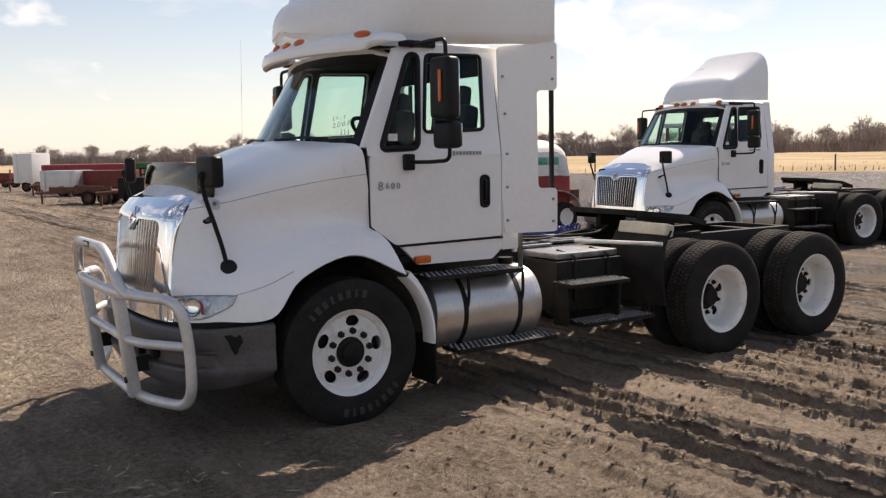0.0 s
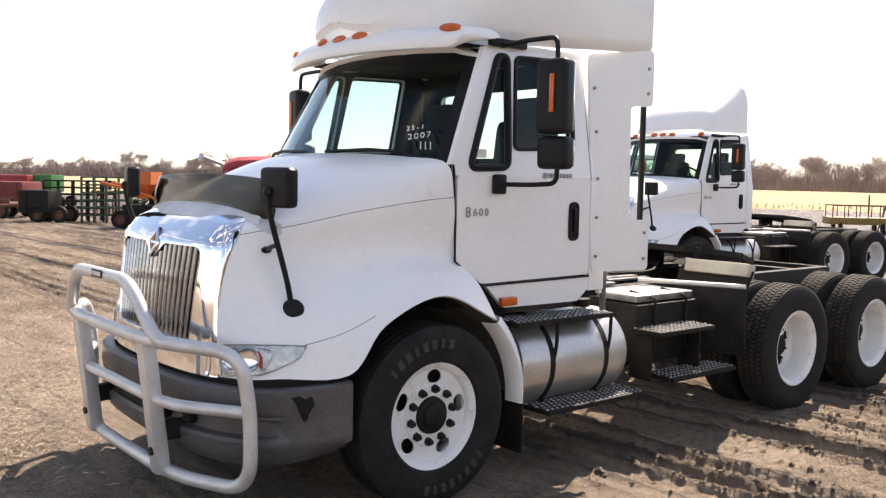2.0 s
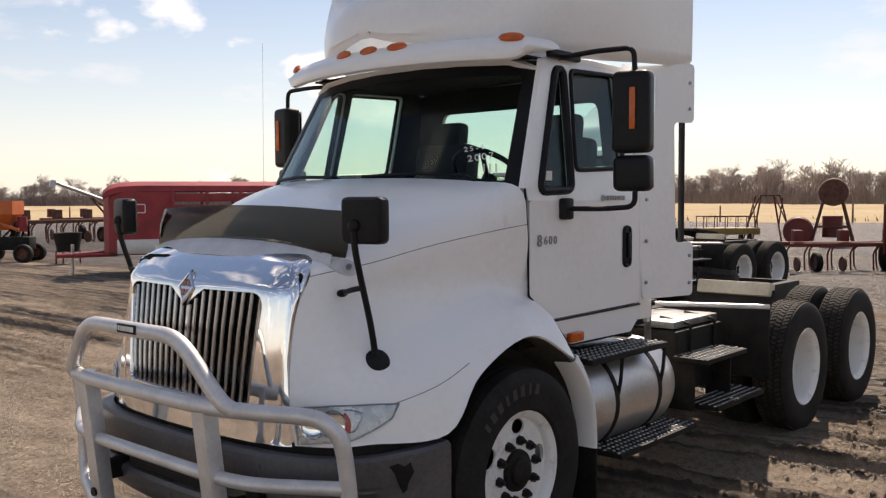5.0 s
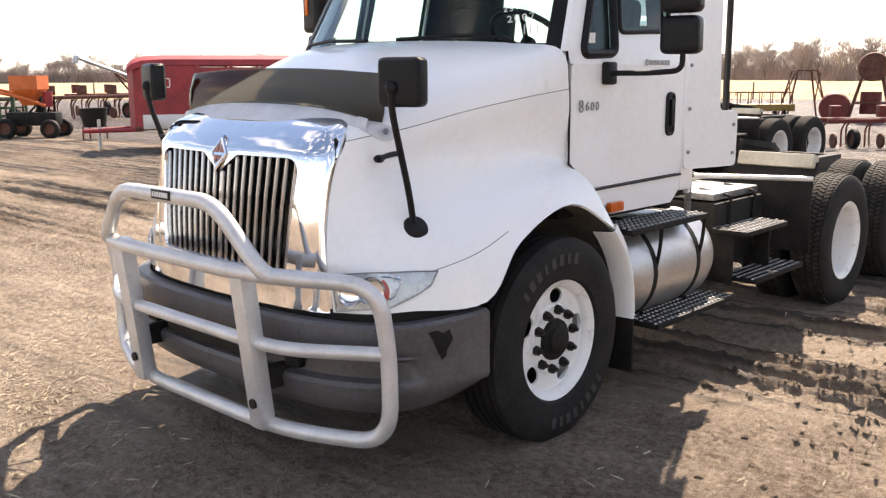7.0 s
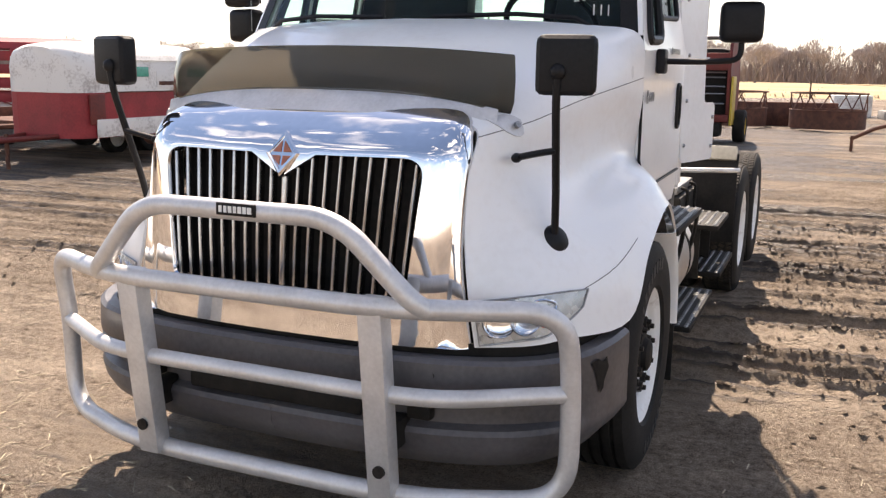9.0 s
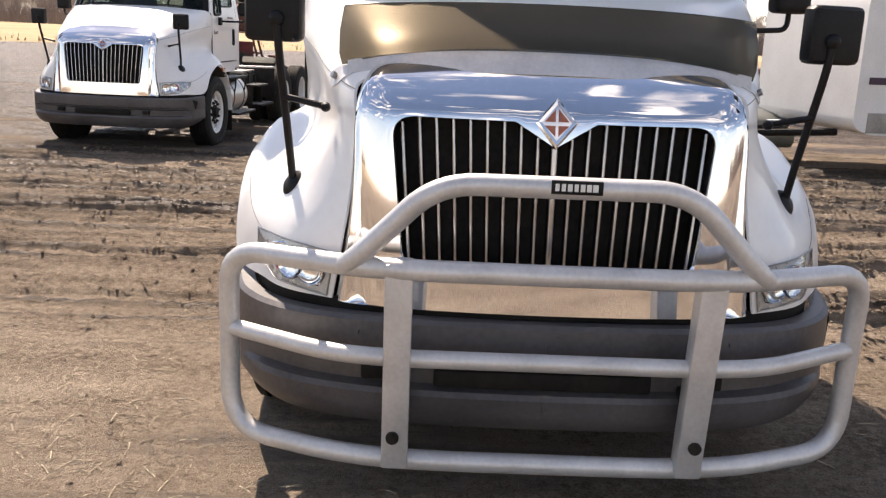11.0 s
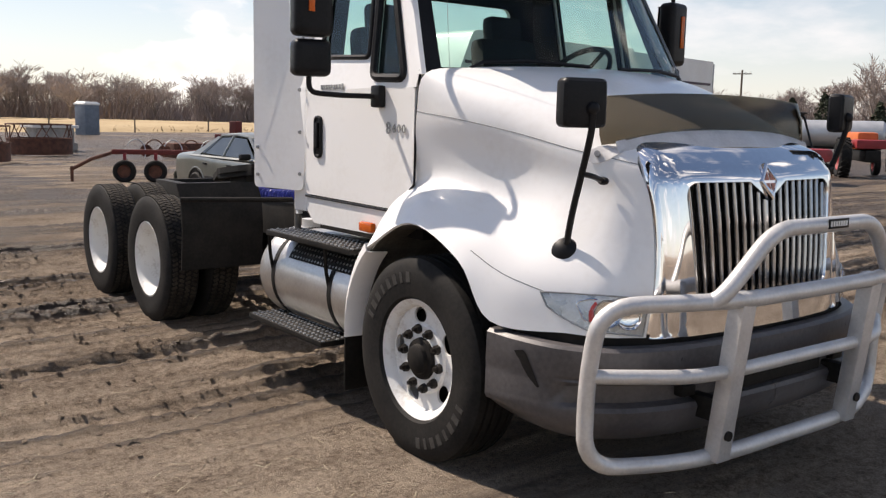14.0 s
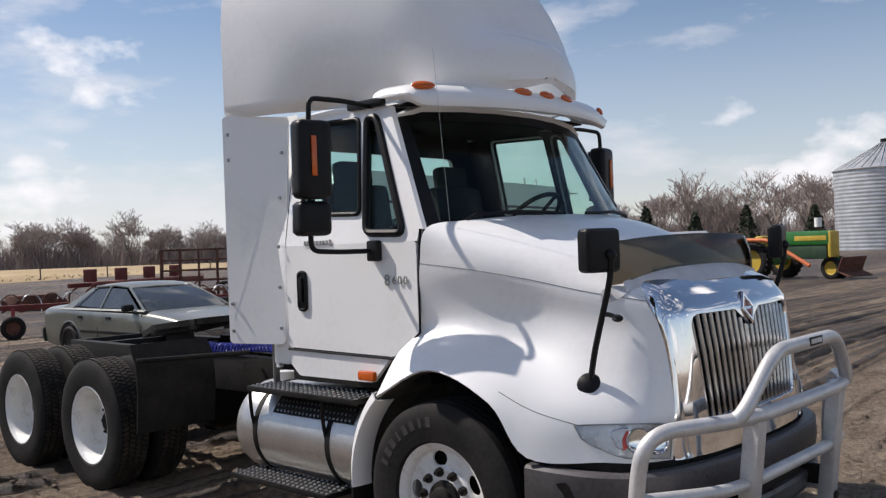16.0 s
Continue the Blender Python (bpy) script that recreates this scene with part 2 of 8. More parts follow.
def mirrored(bm):
    """Adds the other half across the middle plane of the vehicle."""
    made = bmesh.ops.duplicate(bm, geom=bm.verts[:] + bm.edges[:] + bm.faces[:])
    for v in made["geom"]:
        if isinstance(v, bmesh.types.BMVert):
            v.co.y = -v.co.y
    bmesh.ops.remove_doubles(bm, verts=bm.verts, dist=0.0008)
    return bm


def thick(bm, t):
    bmesh.ops.recalc_face_normals(bm, faces=bm.faces)
    bmesh.ops.solidify(bm, geom=bm.faces[:], thickness=t)
    return bm


def lathe(bm, prof, n=48, axis="y"):
    """A body turned round an axis; prof holds (radius, along)."""
    rings = []
    for i in range(n):
        a = 2 * math.pi * i / n
        c, s = math.cos(a), math.sin(a)
        if axis == "y":
            rings.append([(r * c, h, r * s) for r, h in prof])
        elif axis == "x":
            rings.append([(h, r * c, r * s) for r, h in prof])
        else:
            rings.append([(r * c, r * s, h) for r, h in prof])
    vs = [[bm.verts.new(p) for p in ring] for ring in rings]
    for i in range(n):
        a, b = vs[i], vs[(i + 1) % n]
        for j in range(len(prof) - 1):
            bm.faces.new((a[j], b[j], b[j + 1], a[j + 1]))
    bmesh.ops.remove_doubles(bm, verts=bm.verts, dist=0.0002)
    return bm


def sheet(outer, holes, place, t, push=None):
    """A flat plate with holes: loops of 2D points, set in space by place(u, v), with thickness t, or its back pushed by a vector."""
    bm = bmesh.new()
    edges = []
    for loop in [outer, *holes]:
        vs = [bm.verts.new(place(*p)) for p in loop]
        edges += [bm.edges.new((vs[i], vs[(i + 1) % len(vs)])) for i in range(len(vs))]
    bmesh.ops.triangle_fill(bm, edges=edges, use_beauty=True)
    if push is None:
        return thick(bm, t)
    grown = bmesh.ops.extrude_face_region(bm, geom=bm.faces[:])
    for v in grown["geom"]:
        if isinstance(v, bmesh.types.BMVert):
            v.co += Vector(push)
    return bm


def round2(pts, r, n=4):
    return [(p.x, p.y) for p in fillet([(a, b, 0) for a, b in pts], r, n, True)]


def circle2(cx, cy, r, n=20):
    return [(cx + r * math.cos(2 * math.pi * i / n), cy + r * math.sin(2 * math.pi * i / n)) for i in range(n)]


def lettering(name, text, size, m, mat, parent, depth=0.001):
    """Raised or written characters, as a mesh."""
    cu = bpy.data.curves.new(name, "FONT")
    cu.body, cu.size, cu.extrude, cu.align_x, cu.align_y = text, size, depth, "CENTER", "CENTER"
    ob = new(name, cu)
    dg = bpy.context.evaluated_depsgraph_get()
    me = bpy.data.meshes.new_from_object(ob.evaluated_get(dg))
    bpy.data.objects.remove(ob)
    me.materials.clear()
    me.materials.append(mat)
    out = new(name, me)
    out.parent = parent
    out.matrix_basis = m
    return out

# ---- ground ----
def value_noise(x, y, seed):
    """Smooth random heights in 0..1 over arrays of places."""
    xi, yi = np.floor(x).astype(np.int64), np.floor(y).astype(np.int64)
    fx, fy = x - xi, y - yi
    fx, fy = fx * fx * (3 - 2 * fx), fy * fy * (3 - 2 * fy)

    def h(a, b):
        n = (a * 374761393 + b * 668265263 + seed * 1274126177) & 0x7FFFFFFF
        n = ((n ^ (n >> 13)) * 1103515245 + 12345) & 0x7FFFFFFF
        n = ((n ^ (n >> 15)) * 69069 + 1) & 0x7FFFFFFF
        return (n & 0xFFFFF) / 0xFFFFF

    a, b, c, d = h(xi, yi), h(xi + 1, yi), h(xi, yi + 1), h(xi + 1, yi + 1)
    return (a * (1 - fx) + b * fx) * (1 - fy) + (c * (1 - fx) + d * fx) * fy


def fbm(x, y, seed, octaves=4):
    out, amp, tot = 0, 1.0, 0
    for k in range(octaves):
        c, q = math.cos(0.5 + 1.1 * k), math.sin(0.5 + 1.1 * k)
        out = out + amp * value_noise((x * c - y * q) * 2**k + 7.3 * k, (x * q + y * c) * 2**k, seed + k * 17)
        tot += amp
        amp *= 0.5
    return out / tot


rut_rng = np.random.RandomState(4)
NEAR_RUTS = [(-0.40, 0.08, 0.8), (-0.68, 0.09, 0.9), (-1.12, 0.10, 1.1), (-1.36, 0.08, 0.8), (-1.62, 0.11, 1.1), (-1.98, 0.07, 0.5), (-2.50, 0.10, 1.1), (-2.76, 0.09, 0.9), (-3.25, 0.11, 1.2), (-3.60, 0.08, 0.6), (-4.02, 0.09, 0.8), (-4.36, 0.12, 1.2), (-4.75, 0.08, 0.6), (-5.2, 0.12, 1.0), (-5.75, 0.11, 1.1), (0.3, 0.09, 0.6), (0.95, 0.10, 0.7), (1.9, 0.12, 0.8), (2.15, 0.09, 0.6), (3.2, 0.12, 0.4), (3.45, 0.09, 0.35), (-6.3, 0.12, 0.8), (-6.9, 0.14, 1.0), (-7.4, 0.10, 0.7), (-7.9, 0.14, 1.1), (-8.4, 0.12, 0.8)]
RUTS = NEAR_RUTS + [(u0, rut_rng.uniform(0.10, 0.2), rut_rng.uniform(0.4, 1.15)) for u0 in rut_rng.uniform(-45, 30, 130) if abs(u0) > 9]
rut_line = np.arange(-70.0, 70.0, 0.1)
RUT_MASK = [0.62 + 0.38 * np.clip((fbm(rut_line * 0.22 + u0 * 3.1, np.full_like(rut_line, u0), 5, 2) - 0.36) * 5, 0, 1) for u0, w, k in RUTS]


def ridged(x, y, seed, octaves=3):
    """Sharp-crested noise, 0..1."""
    out, amp, tot = 0, 1.0, 0
    for k in range(octaves):
        c, q = math.cos(0.35 + 1.3 * k), math.sin(0.35 + 1.3 * k)
        out = out + amp * (1 - np.abs(2 * value_noise((x * c - y * q) * 2.1**k, (x * q + y * c) * 2.1**k, seed + 31 * k) - 1))
        tot += amp
        amp *= 0.55
    return out / tot


def ground_form(x, y):
    """Height of the trodden, rutted mud, nearly level under the wheels, and how wet it is."""
    x, y = np.asarray(x, float), np.asarray(y, float)
    far = np.clip((np.hypot(x + 1, y) - 45) / 40, 0, 1)
    u = x + 0.07 * np.clip(y, -6, 10) * (y > 0) + 0.03 * y * (y < 0) + 0.30 * (fbm(y * 0.25, x * 0.1, 3, 2) - 0.5)
    u = u + 0.07 * (fbm(x * 2.5, y * 1.6, 71, 3) - 0.5)
    z = 0.035 * (fbm(x * 0.35, y * 0.25, 11, 3) - 0.5)
    churned = np.clip((x + 1.8) / 0.8, 0, 1) * np.clip((y - 1.7 - 0.6 * np.clip(x + 0.6, 0, 1.5)) / 0.9, 0, 1)
    wet = np.clip(0.34 + 0.9 * (np.clip(-x - 0.4, 0, 2) / 2) + 0.12 * np.clip((x - 0.8) / 0.8, 0, 1) + 0.6 * churned, 0.3, 1) * (1 - 0.42 * np.clip((-y - 1) / 0.5, 0, 1) * np.clip((y + 9) / 3, 0, 1) * np.clip((x + 3.7) / 0.6, 0, 1))
    ridge, trough = 0, 0
    for (u0, w, k), line in zip(RUTS, RUT_MASK):
        mask = np.interp(y, rut_line, line)
        d = (u - u0) / w
        side = np.exp(-((np.abs(d) - 1.38) ** 2) * 11)
        low = np.exp(-(d**4))
        ridge = ridge + k * mask * side
        trough = trough + k * mask * low
    ridge, trough = np.clip(ridge, 0, 1.4), np.clip(trough, 0, 1.4)
    z = z + wet * (-0.030 * trough + 0.042 * ridge) + (0.3 + 0.7 * wet) * 0.036 * (fbm(u * 2.6, y * 0.22, 13, 4) - 0.5)
    # torn, crumbled shoulders, long drag lines and lugs pressed across the troughs
    crumb = ridged(u * 11.0, y * 2.6, 21) - 0.55
    lumps = np.clip(fbm(x * 27, y * 21, 51, 3) - 0.45, -0.1, 1)
    drag = ridged(u * 7.5, y * 0.30, 131, 3) - 0.5
    z = z + wet * (0.008 + 0.030 * ridge + 0.006 * trough) * crumb
    z = z + wet * (0.010 + 0.026 * ridge + 0.008 * trough) * lumps
    z = z + (0.35 + 0.65 * wet) * 0.015 * drag
    z = z + 0.010 * wet * trough * np.sin(y * 40 + 5 * fbm(x * 2, y * 2, 61, 2)) * (fbm(x * 0.7, y * 0.5, 81, 2) > 0.46)
    z = z + 0.016 * (ridged(x * 19, y * 14, 41, 2) - 0.5) * (0.4 + 0.6 * wet) + 0.012 * (value_noise(x * 36 + y * 9, y * 33 - x * 8, 43) - 0.5)
    z = z + 0.02 * wet * (ridged(u * 3.4, y * 0.8, 101, 3) - 0.55)
    z = z + (0.006 + 0.009 * np.clip(ridge, 0, 1) * wet) * (value_noise(x * 43 + 3.1 * y, y * 29, 147) - 0.5)
    under = np.exp(-((np.abs(y) - 1.0) / 0.35) ** 2) * (np.exp(-((x / 0.6) ** 2)) + np.exp(-(((x + 3.68) / 0.6) ** 2)) + np.exp(-(((x + 4.98) / 0.6) ** 2)))
    z = z * (1 - 0.8 * np.clip(under, 0, 1))
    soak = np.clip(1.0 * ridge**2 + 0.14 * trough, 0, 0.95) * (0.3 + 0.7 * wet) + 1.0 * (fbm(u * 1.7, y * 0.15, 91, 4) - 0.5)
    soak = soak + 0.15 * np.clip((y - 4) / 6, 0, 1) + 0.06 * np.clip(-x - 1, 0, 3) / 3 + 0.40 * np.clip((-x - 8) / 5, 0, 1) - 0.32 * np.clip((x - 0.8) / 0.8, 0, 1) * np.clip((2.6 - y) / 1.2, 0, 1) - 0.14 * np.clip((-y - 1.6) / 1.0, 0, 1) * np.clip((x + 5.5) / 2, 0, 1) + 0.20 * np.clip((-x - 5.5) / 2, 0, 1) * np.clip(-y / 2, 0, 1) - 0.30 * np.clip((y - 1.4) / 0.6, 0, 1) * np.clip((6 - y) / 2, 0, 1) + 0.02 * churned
    mid_far = np.clip((np.hypot(x + 1, y) - 8) / 9, 0, 1)
    return z * (1 - 0.3 * mid_far) * (1 - far) - 0.005, soak, ridge * wet


def ground_z(x, y):
    return ground_form(x, y)[0]


def spaced(lo, hi, step, reach, slow):
    """Lines close together from lo to hi, then wider apart: gently out to slow, fast beyond it."""
    def outward(v, sign):
        run, gap = [], step
        while abs(v) < reach:
            gap = min(gap * (slow[1] if sign * v < slow[0][sign > 0] else 1.08), 60)
            v += sign * gap
            run.append(v)
        return run

    return np.array(outward(lo, -1)[::-1] + list(np.arange(lo, hi + step / 2, step)) + outward(hi, 1))


gx, gy = spaced(-9.0, 3.4, 0.0215, 900, ((30, 5), 1.012)), spaced(-5.2, 5.0, 0.034, 900, ((22, 24), 1.024))
GX, GY = np.meshgrid(gx, gy, indexing="ij")
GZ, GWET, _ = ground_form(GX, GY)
nxg, nyg = GX.shape
g_co = np.stack([GX, GY, GZ], -1).reshape(-1, 3)
ii, jj = np.meshgrid(np.arange(nxg - 1), np.arange(nyg - 1), indexing="ij")
base = (ii * nyg + jj).ravel()
g_faces = np.stack([base, base + nyg, base + nyg + 1, base + 1], 1)
g_me = bpy.data.meshes.new("ground")
g_me.vertices.add(len(g_co))
g_me.vertices.foreach_set("co", g_co.ravel())
g_me.loops.add(len(g_faces) * 4)
g_me.loops.foreach_set("vertex_index", g_faces.ravel())
g_me.polygons.add(len(g_faces))
g_me.polygons.foreach_set("loop_start", np.arange(len(g_faces)) * 4)
g_me.update(calc_edges=True)
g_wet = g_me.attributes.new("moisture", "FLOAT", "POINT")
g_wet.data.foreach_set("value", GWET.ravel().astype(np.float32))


def mud_material():
    m = bpy.data.materials.new("mud_and_dry_earth")
    m.use_nodes = True
    n, l = m.node_tree.nodes, m.node_tree.links
    b = n["Principled BSDF"]
    geo = n.new("ShaderNodeNewGeometry")

    def tex(scale, detail, stretch, rough=0.6):
        mp = n.new("ShaderNodeMapping")
        mp.inputs["Scale"].default_value = stretch
        l.new(geo.outputs["Position"], mp.inputs["Vector"])
        t = n.new("ShaderNodeTexNoise")
        t.inputs["Scale"].default_value, t.inputs["Detail"].default_value, t.inputs["Roughness"].default_value = scale, detail, rough
        l.new(mp.outputs["Vector"], t.inputs["Vector"])
        return t.outputs["Fac"]

    def calc(op, a, c):
        k = n.new("ShaderNodeMath")
        k.operation = op
        for i, v in enumerate((a, c)):
            if isinstance(v, (int, float)):
                k.inputs[i].default_value = v
            else:
                l.new(v, k.inputs[i])
        return k.outputs[0]

    big, mid, fine, grit = tex(0.35, 4, (1, 0.35, 1)), tex(2.2, 8, (1, 0.45, 1), 0.68), tex(24, 8, (1, 0.8, 1), 0.78), tex(110, 4, (1, 1, 1), 0.75)
    tone = calc("ADD", calc("ADD", calc("MULTIPLY", big, 0.17), calc("MULTIPLY", mid, 0.23)), calc("ADD", calc("MULTIPLY", fine, 0.34), calc("MULTIPLY", grit, 0.26)))

    def ramp(fac, *stops):
        r = n.new("ShaderNodeValToRGB")
        e = r.color_ramp.elements
        e[0].position, e[0].color = stops[0][0], (*stops[0][1], 1)
        e[1].position, e[1].color = stops[-1][0], (*stops[-1][1], 1)
        for q, c in stops[1:-1]:
            e.new(q).color = (*c, 1)
        l.new(fac, r.inputs["Fac"])
        return r.outputs["Color"]

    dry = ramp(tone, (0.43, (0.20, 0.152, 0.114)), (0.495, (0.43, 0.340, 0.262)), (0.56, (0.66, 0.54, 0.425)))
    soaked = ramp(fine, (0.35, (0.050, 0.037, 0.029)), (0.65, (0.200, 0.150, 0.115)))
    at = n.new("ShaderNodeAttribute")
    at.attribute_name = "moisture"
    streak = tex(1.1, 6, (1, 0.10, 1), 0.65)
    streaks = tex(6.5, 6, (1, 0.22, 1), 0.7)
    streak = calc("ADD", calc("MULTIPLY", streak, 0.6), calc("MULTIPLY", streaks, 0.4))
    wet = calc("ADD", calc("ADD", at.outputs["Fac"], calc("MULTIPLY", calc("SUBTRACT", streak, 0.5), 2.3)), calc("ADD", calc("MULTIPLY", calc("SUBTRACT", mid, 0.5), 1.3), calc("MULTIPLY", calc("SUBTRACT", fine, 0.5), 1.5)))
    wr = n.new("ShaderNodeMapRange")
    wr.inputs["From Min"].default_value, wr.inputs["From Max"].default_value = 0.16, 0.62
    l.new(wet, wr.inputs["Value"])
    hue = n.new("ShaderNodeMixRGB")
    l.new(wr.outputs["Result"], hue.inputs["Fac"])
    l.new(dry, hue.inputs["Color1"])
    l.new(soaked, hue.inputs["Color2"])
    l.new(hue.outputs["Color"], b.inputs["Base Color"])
    ro = n.new("ShaderNodeMapRange")
    ro.inputs["From Min"].default_value, ro.inputs["From Max"].default_value = 0.3, 1.0
    ro.inputs["To Min"].default_value, ro.inputs["To Max"].default_value = 0.85, 0.46
    l.new(wr.outputs["Result"], ro.inputs["Value"])
    l.new(ro.outputs["Result"], b.inputs["Roughness"])
    sp = n.new("ShaderNodeMapRange")
    sp.inputs["To Min"].default_value, sp.inputs["To Max"].default_value = 0.06, 0.36
    l.new(wr.outputs["Result"], sp.inputs["Value"])
    l.new(sp.outputs["Result"], b.inputs["Specular IOR Level"])
    bp = n.new("ShaderNodeBump")
    bp.inputs["Strength"].default_value, bp.inputs["Distance"].default_value = 1.0, 0.16
    relief = calc("ADD", fine, calc("MULTIPLY", grit, 0.5))
    relief = calc("ADD", relief, calc("MULTIPLY", tex(9.0, 6, (1, 0.16, 1), 0.7), 0.9))
    l.new(relief, bp.inputs["Height"])
    l.new(bp.outputs["Normal"], b.inputs["Normal"])
    return m


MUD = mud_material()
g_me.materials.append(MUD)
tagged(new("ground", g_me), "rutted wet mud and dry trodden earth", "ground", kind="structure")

# ---- road tractors ----
def cab_y(z):
    """Half width of the cab at a height: upright below the belt, leaning in above it."""
    return 1.012 if z < 1.80 else 1.012 - (z - 1.80) * 0.165


TYRE_R = 0.505
TYREMARK = noisy("worn_sidewall_mark", (0.018, 0.017, 0.016), (0.050, 0.046, 0.042), (0.6, 0.8), 30, 90)


def tyre_mesh(width):
    """Tyre turned round y, the outer face towards +y, with ribs or lugs."""
    bm = bmesh.new()
    h, r = width / 2, TYRE_R
    prof = [(0.292, h * 0.80), (0.31, h * 0.95), (0.36, h * 1.0), (0.41, h * 1.02), (0.455, h * 0.98), (r - 0.022, h * 0.90), (r - 0.006, h * 0.82)]
    cuts = (0.52, 0.18, -0.18, -0.52)
    for c in cuts:
        prof += [(r, h * (c + 0.06)), (r - 0.014, h * (c + 0.045)), (r - 0.014, h * (c - 0.045)), (r, h * (c - 0.06))]
    prof += [(r - 0.006, -h * 0.82), (r - 0.022, -h * 0.90), (0.455, -h * 0.98), (0.41, -h * 1.02), (0.36, -h), (0.31, -h * 0.95), (0.292, -h * 0.80)]
    lathe(bm, prof, 64)
    return bm


def lug_mesh(width):
    """Tread blocks of a drive tyre, in staggered rows."""
    bm = bmesh.new()
    h, n = width / 2, 84
    for i in range(n):
        for k, c in enumerate((-0.58, -0.20, 0.20, 0.58)):
            a = 2 * math.pi * (i + 0.5 * (k % 2)) / n
            rot = Matrix.Rotation(-a, 3, "Y") @ Matrix.Rotation(radians(24 if k % 2 else -24), 3, "X")
            box(bm, (math.cos(a) * (TYRE_R - 0.001), c * h, math.sin(a) * (TYRE_R - 0.001)), (0.011, h * 0.31, 0.024), 0, rot)
    return bm


def wheel_disc(front):
    """White steel wheel: rim and dished disc with five round holes."""
    rim = bmesh.new()
    if front:
        lathe(rim, [(0.272, -0.12), (0.285, -0.10), (0.270, 0.02), (0.272, 0.085), (0.298, 0.108), (0.303, 0.116), (0.296, 0.120), (0.272, 0.104), (0.262, 0.095), (0.256, 0.070)], 64)
        ring = [(0.250, 0.048), (0.259, 0.056), (0.262, 0.066), (0.255, 0.070)]
        flat, hole_r, bolts_y, size, hand = 0.070, 0.212, 0.082, 0.257, 0.039
    else:
        lathe(rim, [(0.272, -0.13), (0.285, -0.11), (0.270, -0.05), (0.268, 0.085), (0.298, 0.108), (0.303, 0.118), (0.296, 0.122), (0.268, 0.106), (0.255, 0.08), (0.250, -0.06)], 64)
        ring = [(0.250, -0.06), (0.240, -0.085), (0.228, -0.096)]
        flat, hole_r, bolts_y, size, hand = -0.098, 0.19, -0.096, 0.229, 0.030
    bm = bmesh.new()
    lathe(bm, ring, 64)
    if front:
        lathe(bm, [(0.178, 0.066), (0.172, 0.076), (0.164, 0.082), (0.088, 0.082)], 48)
    plate = sheet(circle2(0, 0, size, 48), [circle2(0, 0, 0.085, 28)] + [[(u * math.cos(a) - 1.3 * v * math.sin(a), u * math.sin(a) + 1.3 * v * math.cos(a)) for u, v in [(hole_r + hand * math.cos(q * math.pi / 10), hand * math.sin(q * math.pi / 10)) for q in range(20)]] for a in [radians(72 * i + 18) for i in range(5)]],
                  lambda u, v: (u, flat, v), 0.012)
    me = bpy.data.meshes.new("tmp")
    plate.to_mesh(me)
    plate.free()
    bm.from_mesh(me)
    bpy.data.meshes.remove(me)
    return rim, bm, bolts_y


WHEEL_CACHE = {}


def wheel(owner, name, x, y, front, outward, disc=True):
    """One wheel with its tyre on an axle end; outward is +1 on the driver's side."""
    key = ("front" if front else "rear", disc)
    if key not in WHEEL_CACHE:
        made = []
        tyre = tyre_mesh(0.285 if front else 0.265)
        made.append(("tyre", tyre, RUBBER))
        if not front:
            made.append(("tread", lug_mesh(0.265), TREADMUD))
        if disc:
            rim, plate, by = wheel_disc(front)
            made.append(("rim", rim, WHITE2))
            made.append(("disc", plate, WHITE2))
            hub = bmesh.new()
            if front:
                lathe(hub, [(0.0, 0.132), (0.055, 0.132), (0.070, 0.124), (0.075, 0.104), (0.100, 0.100), (0.106, 0.078)], 28)
            else:
                lathe(hub, [(0.0, -0.02), (0.070, -0.02), (0.082, -0.03), (0.088, -0.075), (0.12, -0.085), (0.125, -0.1)], 28)
            made.append(("hub", hub, CHASSIS))
            nut = bmesh.new()
            rod(nut, (0, 0, 0), (0, 0.024, 0), 0.025, 0.022, 6)
            rod(nut, (0, 0.020, 0), (0, 0.042, 0), 0.013, 0.011, 8)
            made.append(("wheel_nut", nut, DARKSTEEL))
            drum = bmesh.new()
            lathe(drum, [(0.0, 0.0), (0.25, 0.0), (0.262, -0.03), (0.262, -0.11)] if front else [(0.0, -0.125), (0.24, -0.125), (0.245, -0.13)], 40)
            made.append(("brake_drum", drum, CHASSIS))
        if front:
            marks = bmesh.new()
            for start in (0.6, 3.7):
                for q in range(8):
                    a = start + 0.15 * q
                    rot = Matrix.Rotation(-a, 3, "Y")
                    box(marks, (0.405 * math.cos(a), 0.1445, 0.405 * math.sin(a)), (0.052, 0.003, 0.034 if q % 3 else 0.022), 0, rot)
            made.append(("sidewall_mark", marks, TYREMARK))
        WHEEL_CACHE[key] = []
        for nm, bm, mat in made:
            ob = part(nm, bm, mat)
            WHEEL_CACHE[key].append((nm, ob.data))
            bpy.data.objects.remove(ob)
    hold = None
    for nm, me in WHEEL_CACHE[key]:
        if nm == "tyre":
            hold = new(name, me)
            hold.parent = owner
            hold.matrix_basis = Matrix.Translation((x, y, 0.485)) @ Matrix.Rotation(0 if outward > 0 else math.pi, 4, "Z") @ Matrix.Rotation(radians(17 * x + (-8 if outward > 0 else 11)), 4, "Y")
        elif nm == "wheel_nut":
            for i in range(10):
                a = 2 * math.pi * (i + 0.5) / 10
                o = new(nm, me)
                o.parent = hold
                o.location = (0.146 * math.cos(a), 0.082 if front else -0.096, 0.146 * math.sin(a))
        else:
            o = new(nm, me)
            o.parent = hold
            if nm in ("sidewall_mark", "tread"):
                tagged(o, kind="stuff")
    return hold


